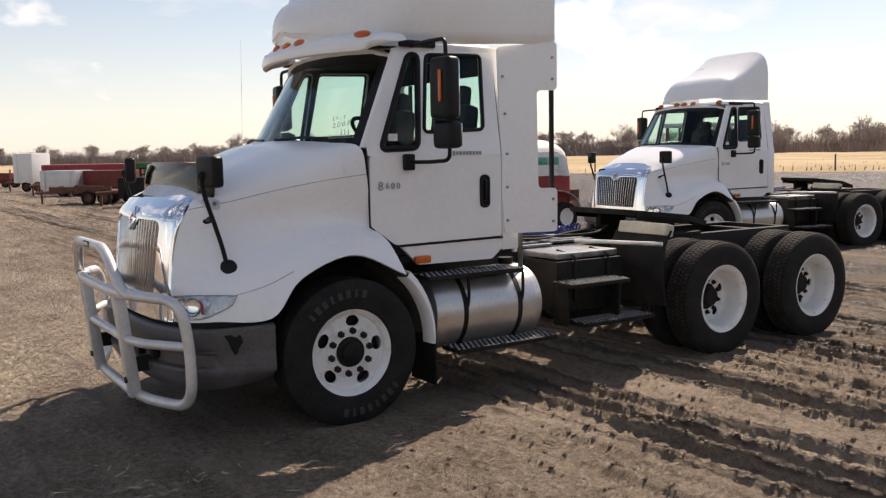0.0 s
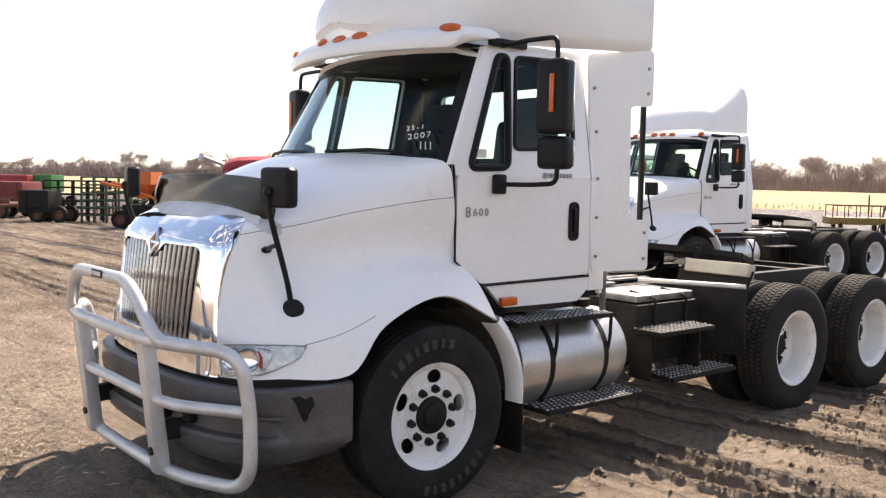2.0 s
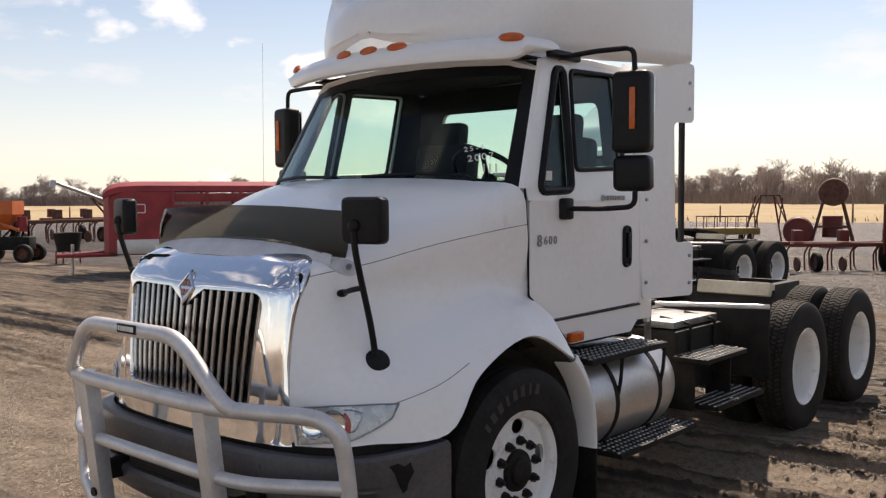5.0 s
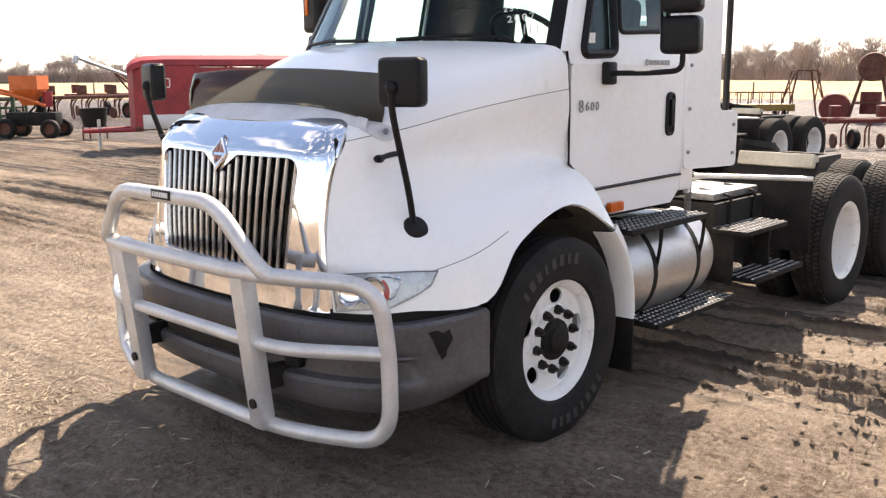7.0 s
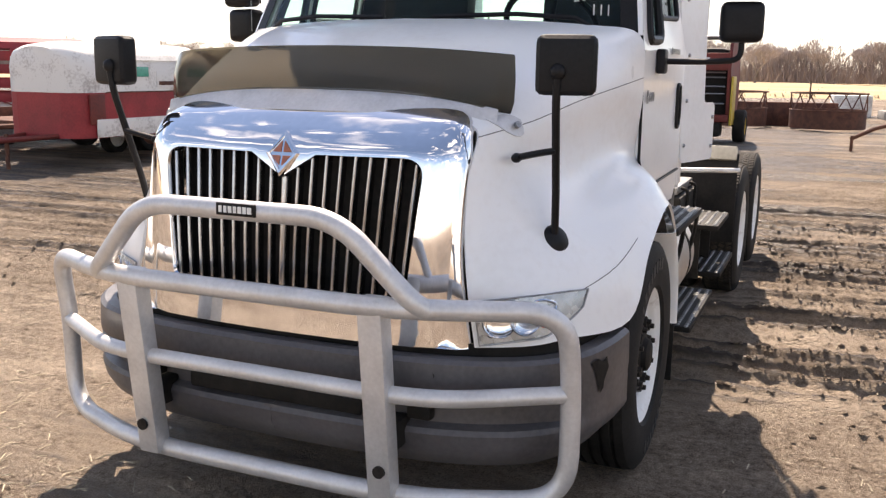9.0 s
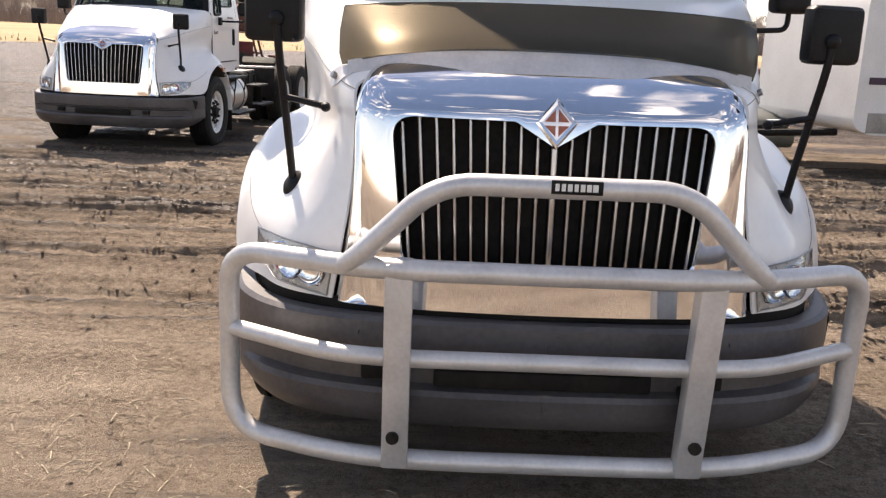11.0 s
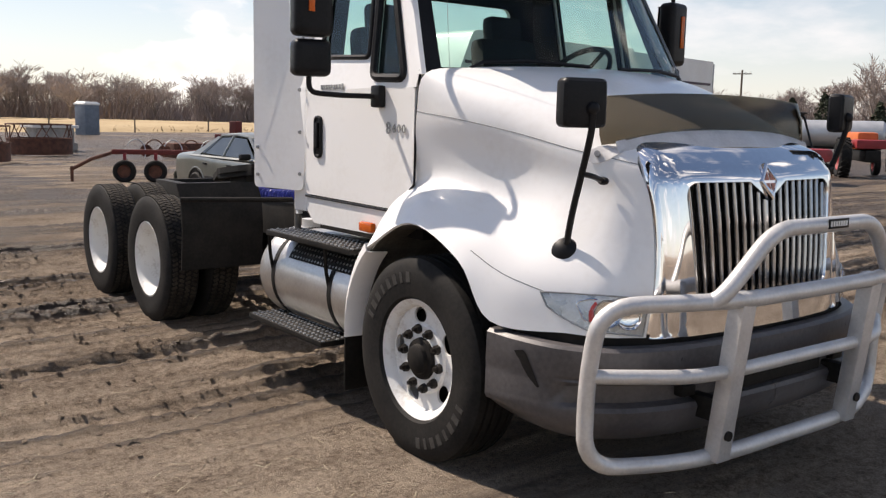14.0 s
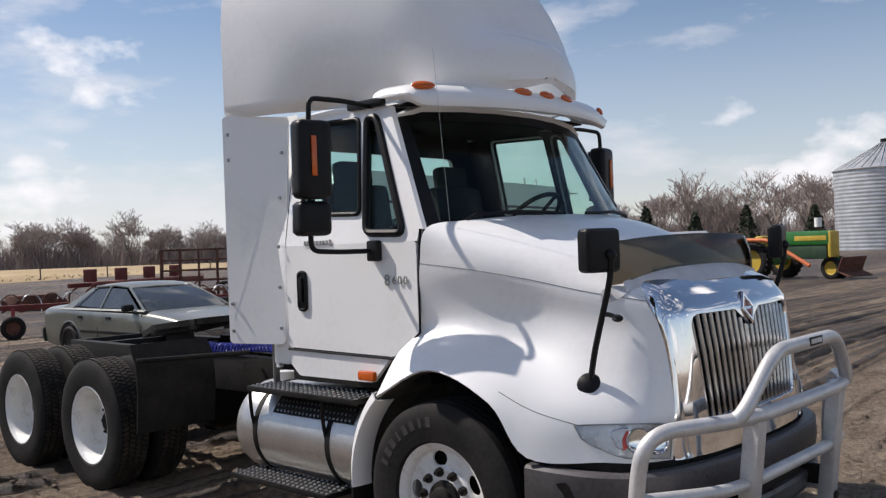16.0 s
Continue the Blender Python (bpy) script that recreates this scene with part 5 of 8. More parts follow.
def tanks_and_steps(owner, left_box=True):
    for s in (1, -1):
        x0, x1 = (-0.70, -1.70) if s > 0 else (-0.66, -1.86)
        bm = bmesh.new()
        r = 0.292
        lathe(bm, [(0, x0), (r * 0.7, x0), (r * 0.94, x0 - 0.02), (r, x0 - 0.06), (r, x1 + 0.09), (r * 1.0, x1 + 0.08), (r * 0.985, x1 + 0.07), (r * 0.985, x1 + 0.05), (r * 0.94, x1 + 0.015), (r * 0.7, x1), (0, x1)], 48, "x")
        bm.transform(Matrix.Translation((0, 0.81 * s, 0.645)))
        tank = part("fuel_tank", bm, TANKMETAL, owner, "dull aluminium cylindrical fuel tank")
        for x in (x0 - 0.26, x1 + 0.24):
            bm = bmesh.new()
            ring = [(x, 0.81 * s + (r + 0.004) * math.cos(a), 0.645 + (r + 0.004) * math.sin(a)) for a in [2 * math.pi * i / 40 for i in range(40)]]
            rows = [[Vector((x + d, p[1], p[2])) for p in ring] for d in (-0.02, 0.02)]
            skin(bm, rows, True)
            thick(bm, 0.006)
            part("tank_strap", bm, CHASSIS, tank)
            bm = bmesh.new()
            tube(bm, fillet([(x, 1.13 * s, 0.935), (x - 0.02, 1.11 * s, 0.78), (x - 0.03, 1.07 * s, 0.62)], 0.05), 0.012, 6)
            part("step_hanger", bm, CHASSIS, owner)
            bm = bmesh.new()
            tube(bm, fillet([(x, 1.02 * s, 0.42), (x, 1.0 * s, 0.36), (x, 1.18 * s, 0.38)], 0.03), 0.012, 6)
            part("step_hanger", bm, CHASSIS, owner)
        perforated(owner, -0.62, -1.46 if s > 0 else -1.62, 0.90 * s, 1.15 * s, 0.945, "upper_step")
        perforated(owner, -0.82, -1.74, 0.98 * s, 1.21 * s, 0.405, "lower_step")
        bm = bmesh.new()
        rod(bm, (x1 + 0.14, 0.78 * s, 0.92), (x1 + 0.14, 0.78 * s, 0.985), 0.06, n=20)
        part("filler_cap", bm, BARMETAL if s < 0 else CHASSIS, tank)
        if s < 0:
            bm = bmesh.new()
            rows = [[Vector((x, 0.81 * s + 0.301 * math.cos(a) * s, 0.645 + 0.301 * math.sin(a))) for a in [radians(28 + 40 * i / 8) for i in range(9)]] for x in (-0.72, -1.46)]
            skin(bm, rows)
            thick(bm, 0.004)
            hs = part("heat_shield", bm, CHASSIS, tank, "black perforated shield")
            bm = bmesh.new()
            for i in range(20):
                for j in range(6):
                    a = radians(31 + 6.6 * j)
                    x = -0.75 - 0.035 * i - (0.017 if j % 2 else 0)
                    p = Vector((x, 0.81 * s + 0.303 * math.cos(a) * s, 0.645 + 0.303 * math.sin(a)))
                    nrm = Vector((0, math.cos(a) * s, math.sin(a)))
                    rod(bm, p, p + nrm * 0.004, 0.008, n=6)
            tagged(part("perforation", bm, PERF, hs), kind="stuff")
    # battery box and catwalk on the driver's side
    bm = bmesh.new()
    box(bm, (-2.30, 0.70, 0.72), (0.72, 0.52, 0.42), 0.02)
    bb = part("battery_box", bm, CHASSIS, owner)
    part("box_lid", blk((-2.30, 0.70, 0.965), (0.66, 0.46, 0.05), 0.012), PERF, bb, "pale diamond plate box lid")
    for x in (-2.12, -2.48):
        bm = bmesh.new()
        tube(bm, fillet([(x, 0.97, 0.6), (x, 0.975, 0.965), (x, 0.75, 0.995)], 0.03), 0.011, 6, flat=1)
        part("lid_strap", bm, CHASSIS, bb)
    perforated(owner, -1.90, -2.52, 0.95, 1.20, 0.775)
    perforated(owner, -2.02, -2.78, 0.97, 1.22, 0.455)
    for x in (-1.95, -2.5):
        part("step_bracket", blk((x, 1.0, 0.60), (0.02, 0.18, 0.36), 0.003), CHASSIS, owner)


def chassis(owner):
    for s in (1, -1):
        bm = bmesh.new()
        box(bm, (-2.35, 0.43 * s, 0.85), (6.5, 0.012, 0.27), 0.003)
        box(bm, (-2.35, 0.39 * s, 0.98), (6.5, 0.09, 0.012), 0.003)
        box(bm, (-2.35, 0.39 * s, 0.72), (6.5, 0.09, 0.012), 0.003)
        part("frame_rail", bm, CHASSIS, owner)
    for x in (0.6, -1.9, -2.6, -3.2, -4.25, -5.3):
        part("cross_member", blk((x, 0, 0.85), (0.10, 0.85, 0.22), 0.01), CHASSIS, owner)
    for x0, x1, w in ((-1.62, -2.35, 0.78), (-2.45, -2.95, 0.5)):
        for k in range(5):
            part("deck_plate", blk(((x0 + x1) / 2, -w / 2 + w * k / 4, 1.005), (abs(x1 - x0), 0.06, 0.02), 0.003), PERF, owner, "worn tread plate catwalk")
        for k in range(4):
            part("deck_bearer", blk((x0 + (x1 - x0) * (k + 0.5) / 4, 0, 0.985), (0.04, w, 0.02), 0.003), CHASSIS, owner)
    bm = bmesh.new()
    rod(bm, (0, -0.95, 0.485), (0, 0.95, 0.485), 0.055, n=12)
    part("front_axle", bm, CHASSIS, owner)
    for x in (-3.675, -4.985):
        bm = bmesh.new()
        rod(bm, (x, -0.9, 0.485), (x, 0.9, 0.485), 0.085, n=14)
        bmesh.ops.create_uvsphere(bm, u_segments=16, v_segments=10, radius=0.24, matrix=Matrix.Translation((x, 0, 0.5)))
        part("drive_axle", bm, CHASSIS, owner)
    for s in (1, -1):
        bm = bmesh.new()
        tube(bm, [(-3.3, 0.52 * s, 0.62), (-3.675, 0.52 * s, 0.60), (-4.33, 0.52 * s, 0.70), (-4.985, 0.52 * s, 0.60), (-5.2, 0.52 * s, 0.62)], 0.06, 8)
        part("spring_beam", bm, CHASSIS, owner)
        # rubber guard before the drive wheels
        bm = bmesh.new()
        skin(bm, [[Vector((x, y * s, z)) for y in (0.56, 0.9, 1.2)] for x, z in ((-2.93, 0.50), (-2.90, 0.80), (-2.92, 1.0), (-3.0, 1.13))])
        thick(bm, 0.012)
        fl = part("wheel_guard", bm, RUBBER, owner, "black rubber wheel guard")
        if s > 0:
            bm = blk((-2.985, 0.905, 1.135), (0.10, 0.56, 0.10), 0.012, Matrix.Rotation(radians(-14), 3, "Y"))
            part("guard_flap", bm, CREAM, fl, "cream coloured top flap")
        bm = bmesh.new()
        rod(bm, (-2.55, 0.48 * s, 1.03), (-2.86, 1.22 * s, 1.03), 0.018, n=10)
        part("guard_rod", bm, BARMETAL if s > 0 else CHASSIS, owner)
    # fifth wheel plate with its ramps
    bm = bmesh.new()
    pl = sheet(round2([(-3.25, -0.40), (-3.25, 0.40), (-3.55, 0.47), (-3.95, 0.46), (-4.48, 0.30), (-4.48, 0.12), (-4.05, 0.035), (-3.95, 0.0), (-4.05, -0.035), (-4.48, -0.12), (-4.48, -0.30), (-3.95, -0.46), (-3.55, -0.47)], 0.04), [],
               lambda x, y: (x, y, 1.265 + 0.11 * (x + 3.25) - 0.10 * max(0, -4.05 - x)), 0.05)
    fw = part("fifth_wheel", pl, CHASSIS, owner, "greasy black fifth wheel plate")
    bm.free()
    for s in (1, -1):
        bm = bmesh.new()
        box(bm, (-3.75, 0.34 * s, 1.09), (0.34, 0.08, 0.20), 0.02)
        box(bm, (-3.75, 0.40 * s, 1.0), (0.9, 0.12, 0.03), 0.005)
        box(bm, (-3.70, 0.43 * s, 1.17), (0.70, 0.02, 0.09), 0.005, Matrix.Rotation(radians(-6), 3, "Y"))
        part("pivot", bm, CHASSIS, fw)
    bm = bmesh.new()
    box(bm, (-5.58, 0, 0.85), (0.05, 0.86, 0.27), 0.01)
    part("rear_cross_member", bm, CHASSIS, owner)
    # air lines behind the cab: a blue coil and two slack black hoses
    bm = bmesh.new()
    tube(bm, [(-2.10 - 1.30 * i / 300, -0.42 + 0.036 * math.cos(i * 0.62), 1.052 + 0.036 * math.sin(i * 0.62) + 0.02 * math.sin(i * 0.021)) for i in range(301)], 0.008, 5)
    part("air_hose", bm, HOSEBLUE, owner, "coiled blue air hose")
    for k in range(2):
        bm = bmesh.new()
        tube(bm, spline([(-1.55, 0.10 + 0.2 * k, 1.45), (-1.80, 0.05 + 0.2 * k, 1.12), (-2.3, 0.2 - 0.3 * k, 1.04), (-2.9, 0.25 * k, 1.05), (-3.3, 0.1, 1.10)], 8), 0.012, 6)
        part("air_hose", bm, CHASSIS, owner)


HOSEBLUE = noisy("blue_hose", (0.015, 0.025, 0.20), (0.03, 0.05, 0.38), (0.4, 0.6), 20, 60)


def truck(m, label, special):
    """A conventional day cab tractor, its front axle at the origin of m, facing +x."""
    t = thing("road_tractor", label, "truck", m)
    rows = hood_part(t)
    grille_part(t, CHROME)
    badge_part(t)
    bumper_part(t)
    for s in (1, -1):
        headlamp_part(t, rows, s)
    cab_part(t, not special)
    if special:
        visor_part(t)
    else:
        roof_lamps(t)
    mirrors(t)
    wing_strip(t)
    chassis(t)
    tanks_and_steps(t)
    for s in (1, -1):
        wheel(t, "front_tyre", 0, 1.02 * s, True, s)
        for x in (-3.675, -4.985):
            wheel(t, "rear_tyre", x, 1.075 * s, False, s)
            wheel(t, "inner_rear_tyre", x, 0.745 * s, False, s, False)
    bm = bmesh.new()
    rod(bm, (-0.06, -0.93, 1.88), (-0.10, -0.97, 2.80), 0.0013, 0.0008, 6)
    part("antenna", bm, GREYBADGE, t)
    if special:
        big_fairing(t)
        bug_shield(t, rows)
        bull_bar(t)
    else:
        wedge_fairing(t)
    return t


truck(Matrix.Identity(4), "white day cab road tractor with aluminium bull bar on muddy ground", True)
truck(Matrix.Translation((-9.15, -4.66, -0.03)) @ Matrix.Rotation(radians(-5.1), 4, "Z"), "white day cab road tractor with wedge roof deflector parked behind", False)

# ---- things in the yard ----
RED = noisy("faded_farm_red", (0.20, 0.016, 0.020), (0.37, 0.035, 0.040), (0.45, 0.7), 3, 30, bump=0.05)
DARKRED = noisy("dull_oxide_red", (0.10, 0.016, 0.012), (0.20, 0.03, 0.022), (0.5, 0.8), 3, 30)
RUST = noisy("rusty_steel", (0.06, 0.022, 0.014), (0.18, 0.075, 0.045), (0.7, 0.9), 6, 50, bump=0.1)
ORANGE = noisy("faded_orange_paint", (0.48, 0.10, 0.02), (0.65, 0.17, 0.04), (0.45, 0.65), 4, 40)
GREEN = noisy("farm_green_paint", (0.012, 0.10, 0.018), (0.025, 0.18, 0.03), (0.35, 0.55), 4, 40)
DARKGREEN = noisy("dark_green_paint", (0.010, 0.035, 0.014), (0.025, 0.07, 0.03), (0.5, 0.7), 4, 40)
YELLOW = noisy("farm_yellow_paint", (0.42, 0.29, 0.03), (0.58, 0.41, 0.06), (0.4, 0.6), 4, 40)
GALV = noisy("galvanised_sheet", (0.42, 0.43, 0.44), (0.60, 0.61, 0.62), (0.35, 0.5), 1.2, 20, metal=0.6)
DIRTYWHITE = noisy("chalky_white_paint", (0.42, 0.39, 0.36), (0.72, 0.71, 0.68), (0.5, 0.7), 2.5, 25, ramp=(0.36, 0.5))
CLEANWHITE = noisy("white_fibreglass", (0.66, 0.66, 0.64), (0.78, 0.78, 0.77), (0.3, 0.45), 2, 30)
GREYBLUE = noisy("grey_blue_plastic", (0.12, 0.15, 0.19), (0.18, 0.22, 0.27), (0.5, 0.7), 4, 40)
CARPAINT = noisy("champagne_metallic_paint", (0.155, 0.160, 0.140), (0.225, 0.228, 0.200), (0.28, 0.4), 3, 60, metal=0.45, coat=0.5)
DARKGLASS = noisy("dark_window_glass", (0.03, 0.036, 0.038), (0.06, 0.068, 0.07), (0.04, 0.08), 3, 30, spec=0.8)
TEALGLASS = noisy("teal_plastic_window", (0.05, 0.30, 0.22), (0.10, 0.42, 0.32), (0.15, 0.3), 6, 30)
# yellow of the wagon bed, its shaded side put into the colour
SHADEYELLOW = noisy("shade_darkened_yellow", (0.20, 0.125, 0.03), (0.34, 0.23, 0.07), (0.5, 0.7), 3, 30)
CONCRETE = noisy("grey_concrete", (0.25, 0.24, 0.22), (0.42, 0.40, 0.37), (0.8, 0.95), 4, 40, bump=0.1)
SHINGLE = noisy("grey_shingles", (0.12, 0.115, 0.11), (0.2, 0.19, 0.18), (0.8, 0.95), 6, 40)
POLEWOOD = noisy("weathered_pole_wood", (0.10, 0.075, 0.055), (0.2, 0.16, 0.12), (0.8, 0.95), 5, 40, stretch=(1, 1, 0.2))


def at_place(x, y, turn=0.0, z=0.0):
    return Matrix.Translation((x, y, z)) @ Matrix.Rotation(radians(turn), 4, "Z")


def small_wheel(owner, x, y, r, w, hub, name="tyre"):
    """A plain wheel on an axle along y."""
    bm = bmesh.new()
    h = w / 2
    lathe(bm, [(r * 0.58, h * 0.8), (r * 0.68, h), (r * 0.88, h), (r * 0.98, h * 0.75), (r, h * 0.4), (r, -h * 0.4), (r * 0.98, -h * 0.75), (r * 0.88, -h), (r * 0.68, -h), (r * 0.58, -h * 0.8)], 28)
    t = part(name, bm, RUBBER, owner, at=(x, y, r - 0.02))
    bm = bmesh.new()
    lathe(bm, [(0, h * 0.35), (r * 0.2, h * 0.35), (r * 0.25, h * 0.2), (r * 0.5, h * 0.3), (r * 0.58, h * 0.85), (r * 0.6, h * 0.8), (r * 0.58, -h * 0.8), (r * 0.5, -h * 0.3), (0, -h * 0.3)], 24)
    part("rim", bm, hub, t)
    return t


def tractor_wheel(owner, x, y, r, w, hub, lugs=22):
    t = small_wheel(owner, x, y, r, w, hub)
    bm = bmesh.new()
    for i in range(lugs):
        for s in (1, -1):
            a = 2 * math.pi * (i + (0.5 if s > 0 else 0)) / lugs
            rot = Matrix.Rotation(-a, 3, "Y") @ Matrix.Rotation(radians(38 * s), 3, "X")
            box(bm, (math.cos(a) * r, s * w * 0.25, math.sin(a) * r), (0.06, w * 0.52, 0.05), 0, rot)
    part("lug", bm, RUBBER, t)
    return t


def stock_trailer():
    """Red bumper-pull stock trailer with slatted sides, round nose."""
    t = thing("stock_trailer", "red slatted livestock trailer with rounded nose on muddy yard", "trailer", at_place(-7.8, -17.35, 150))
    L, W, H0, H1 = 5.6, 1.9, 0.55, 2.25
    bm = bmesh.new()
    rows = []
    for x, k in ((0.0, 0.62), (0.10, 0.80), (0.35, 0.95), (0.8, 1.0), (L, 1.0)):
        w = W / 2
        rows.append([(x, y, H1 - (1 - k) * 0.55 + dz) for y, dz in ((-w, -0.22), (-w * 0.96, -0.08), (-w * 0.7, 0.0), (0, 0.04), (w * 0.7, 0.0), (w * 0.96, -0.08), (w, -0.22))])
    skin(bm, rows)
    thick(bm, 0.03)
    part("roof", bm, RED, t)
    bm = bmesh.new()
    skin(bm, [[(x, y, z) for x, y in ((1.6, -W / 2), (0.45, -W / 2), (0.12, -W / 2 * 0.86), (0.0, -W / 2 * 0.5), (-0.02, 0), (0.0, W / 2 * 0.5), (0.12, W / 2 * 0.86), (0.45, W / 2), (1.6, W / 2))] for z in (H0, 0.9, 1.4, 2.02)])
    thick(bm, 0.02)
    nose = part("nose_panel", bm, RED, t)
    for s in (1, -1):
        part("skirt", blk(((L + 0.3) / 2, (W / 2 + 0.012) * s, H0 + 0.16), (L - 0.3, 0.02, 0.34), 0.004), GALV if s < 0 else DIRTYWHITE, t, "pale metal skirt strip")
        for z in (1.0, 1.3, 1.6, 1.88):
            part("slat", blk(((L + 1.6) / 2, W / 2 * s, z), (L - 1.6, 0.03, 0.20), 0.006), RED, t)
        for k in range(6):
            part("post", blk((1.6 + (L - 1.6) * k / 5, (W / 2 + 0.02) * s, 1.3), (0.07, 0.05, 1.5), 0.006), RED, t)
        bm = bmesh.new()
        tube(bm, round_rect(0.55, 0.95, 1.52, 1.72, W / 2 * s + 0.012 * s), 0.012, 6, True)
        part("pinstripe", bm, CHALK, nose)
        bm = bmesh.new()
        pts = [(3.4 + 0.72 * math.cos(a), (W / 2 + 0.1) * s, 0.62 + 0.34 * math.sin(a)) for a in [math.pi * i / 14 for i in range(15)]]
        skin(bm, [[(x, y - 0.24 * s, z) for x, y, z in pts], pts])
        thick(bm, 0.015)
        part("mudguard", bm, RED, t)
        for x in (3.05, 3.75):
            small_wheel(t, x, (W / 2 + 0.02) * s, 0.34, 0.2, GREYBADGE)
    part("floor", blk((L / 2 + 0.1, 0, H0), (L, W, 0.08), 0.01), RUST, t)
    bm = bmesh.new()
    for s in (1, -1):
        rod(bm, (0.3, 0.7 * s, H0 - 0.03), (-1.1, 0.04 * s, H0 - 0.08), 0.05, n=8)
    part("drawbar", bm, RED, t)
    bm = bmesh.new()
    rod(bm, (-0.75, 0, 0.0), (-0.75, 0, 0.75), 0.04, n=8)
    part("jack", bm, GALV, t)


def round_rect(x0, x1, z0, z1, y):
    return [(a, y, b) for a, b in round2([(x0, z0), (x1, z0), (x1, z1), (x0, z1)], 0.03)]


def horse_trailer():
    """Old two-tone trailer: chalky white over red, tandem wheels."""
    t = thing("horse_trailer", "old two-tone trailer, peeling white over faded red, tandem wheels", "trailer", at_place(-7.55, -10.4, 180))
    L, W = 3.70, 1.75
    prof = [(0.50, 1.0), (0.75, 1.0), (1.25, 1.0), (1.68, 1.0), (1.86, 0.95), (1.98, 0.84), (2.06, 0.6), (2.09, 0.3), (2.10, 0.0)]

    def ring(x, k, lo, hi):
        pts = [(z, w) for z, w in prof if lo - 1e-6 <= z <= hi + 1e-6]
        tail = max(0, (x - L + 0.5) / 0.5)
        half = [(x - 0.22 * tail * max(0, z - 1.2), -W / 2 * w * k, z - 0.10 * max(0, 1 - x / 0.45) * max(0, z - 1.6) / 0.5 - 0.16 * tail**2 * max(0, z - 1.6) / 0.5) for z, w in pts]
        return half
    for nm, lo, hi, mat, lab in (("lower_body", 0.50, 1.25, RED, "faded red lower body"), ("upper_body", 1.25, 2.10, DIRTYWHITE, "peeling white upper body")):
        bm = bmesh.new()
        xs = ((0.0, 0.55), (0.05, 0.72), (0.14, 0.86), (0.3, 0.95), (0.6, 1.0), (L * 0.5, 1.0), (L - 0.5, 1.0), (L - 0.2, 1.0), (L - 0.06, 0.97), (L, 0.9))
        rows = []
        for x, k in xs:
            h = ring(x, k, lo, hi)
            if hi > 2:
                h = h + [(a, -b, c) for a, b, c in h[-2::-1]]
            rows.append(h)
        if hi > 2:
            vs = skin(bm, rows)
            bm.faces.new(vs[0])
            bm.faces.new(vs[-1])
        else:
            for sgn in (1, -1):
                skin(bm, [[(a, b * sgn, c) for a, b, c in r] for r in rows])
            for r in (rows[0], rows[-1]):
                skin(bm, [r, [(a, -b, c) for a, b, c in r]])
        part(nm, bm, mat, t, lab)
    for s in (1, -1):
        part("rub_strip", blk((1.25, (W / 2 + 0.012) * s, 0.66), (1.75, 0.02, 0.30), 0.004), DIRTYWHITE, t, "dull pale metal panel strip")
        bm = bmesh.new()
        tube(bm, [(x, (W / 2 + 0.004) * s, 1.255) for x in (0.62, L * 0.5, L - 0.3)], 0.012, 6)
        part("body_seam", bm, RUST, t)
        bm = bmesh.new()
        tube(bm, [(x, (W / 2 + 0.002) * s, 1.80) for x in (0.62, L * 0.5, L - 0.45)], 0.014, 6)
        part("roof_gutter", bm, DIRTYWHITE, t)
        for x, w in ((0.78, 0.40), (1.48, 0.42), (2.80, 0.30), (3.13, 0.30)):
            part("window", blk((x, (W / 2 + 0.006) * s, 1.60), (w, 0.014, 0.17), 0.01), TEALGLASS, t, "teal plastic window")
        part("vent_panel", blk((2.2, (W / 2 + 0.006) * s, 1.47), (0.62, 0.012, 0.30), 0.006), DIRTYWHITE, t)
        part("side_vent", blk((2.2, (W / 2 + 0.014) * s, 1.40), (0.5, 0.008, 0.07), 0.003), RUST, t)
        part("nose_cover", blk((0.42, (W / 2 - 0.004) * s, 0.98), (0.34, 0.03, 0.5), 0.012), DARKRED, t)
        bm = bmesh.new()
        pts = [(3.05 + 0.76 * math.cos(a), (W / 2 + 0.16) * s, 0.52 + 0.42 * math.sin(a)) for a in [math.pi * i / 14 for i in range(15)]]
        skin(bm, [[(x, y - 0.26 * s, z) for x, y, z in pts], pts])
        thick(bm, 0.015)
        part("mudguard", bm, GALV, t)
        for x in (2.70, 3.41):
            small_wheel(t, x, (W / 2 + 0.05) * s, 0.34, 0.2, CLEANWHITE)
    bm = bmesh.new()
    for s in (1, -1):
        rod(bm, (0.4, 0.5 * s, 0.55), (-1.0, 0.03 * s, 0.5), 0.045, n=8)
    part("drawbar", bm, DARKRED, t)
    bm = bmesh.new()
    rod(bm, (-0.7, 0, 0.0), (-0.7, 0, 0.6), 0.035, n=8)
    part("jack", bm, RUST, t)


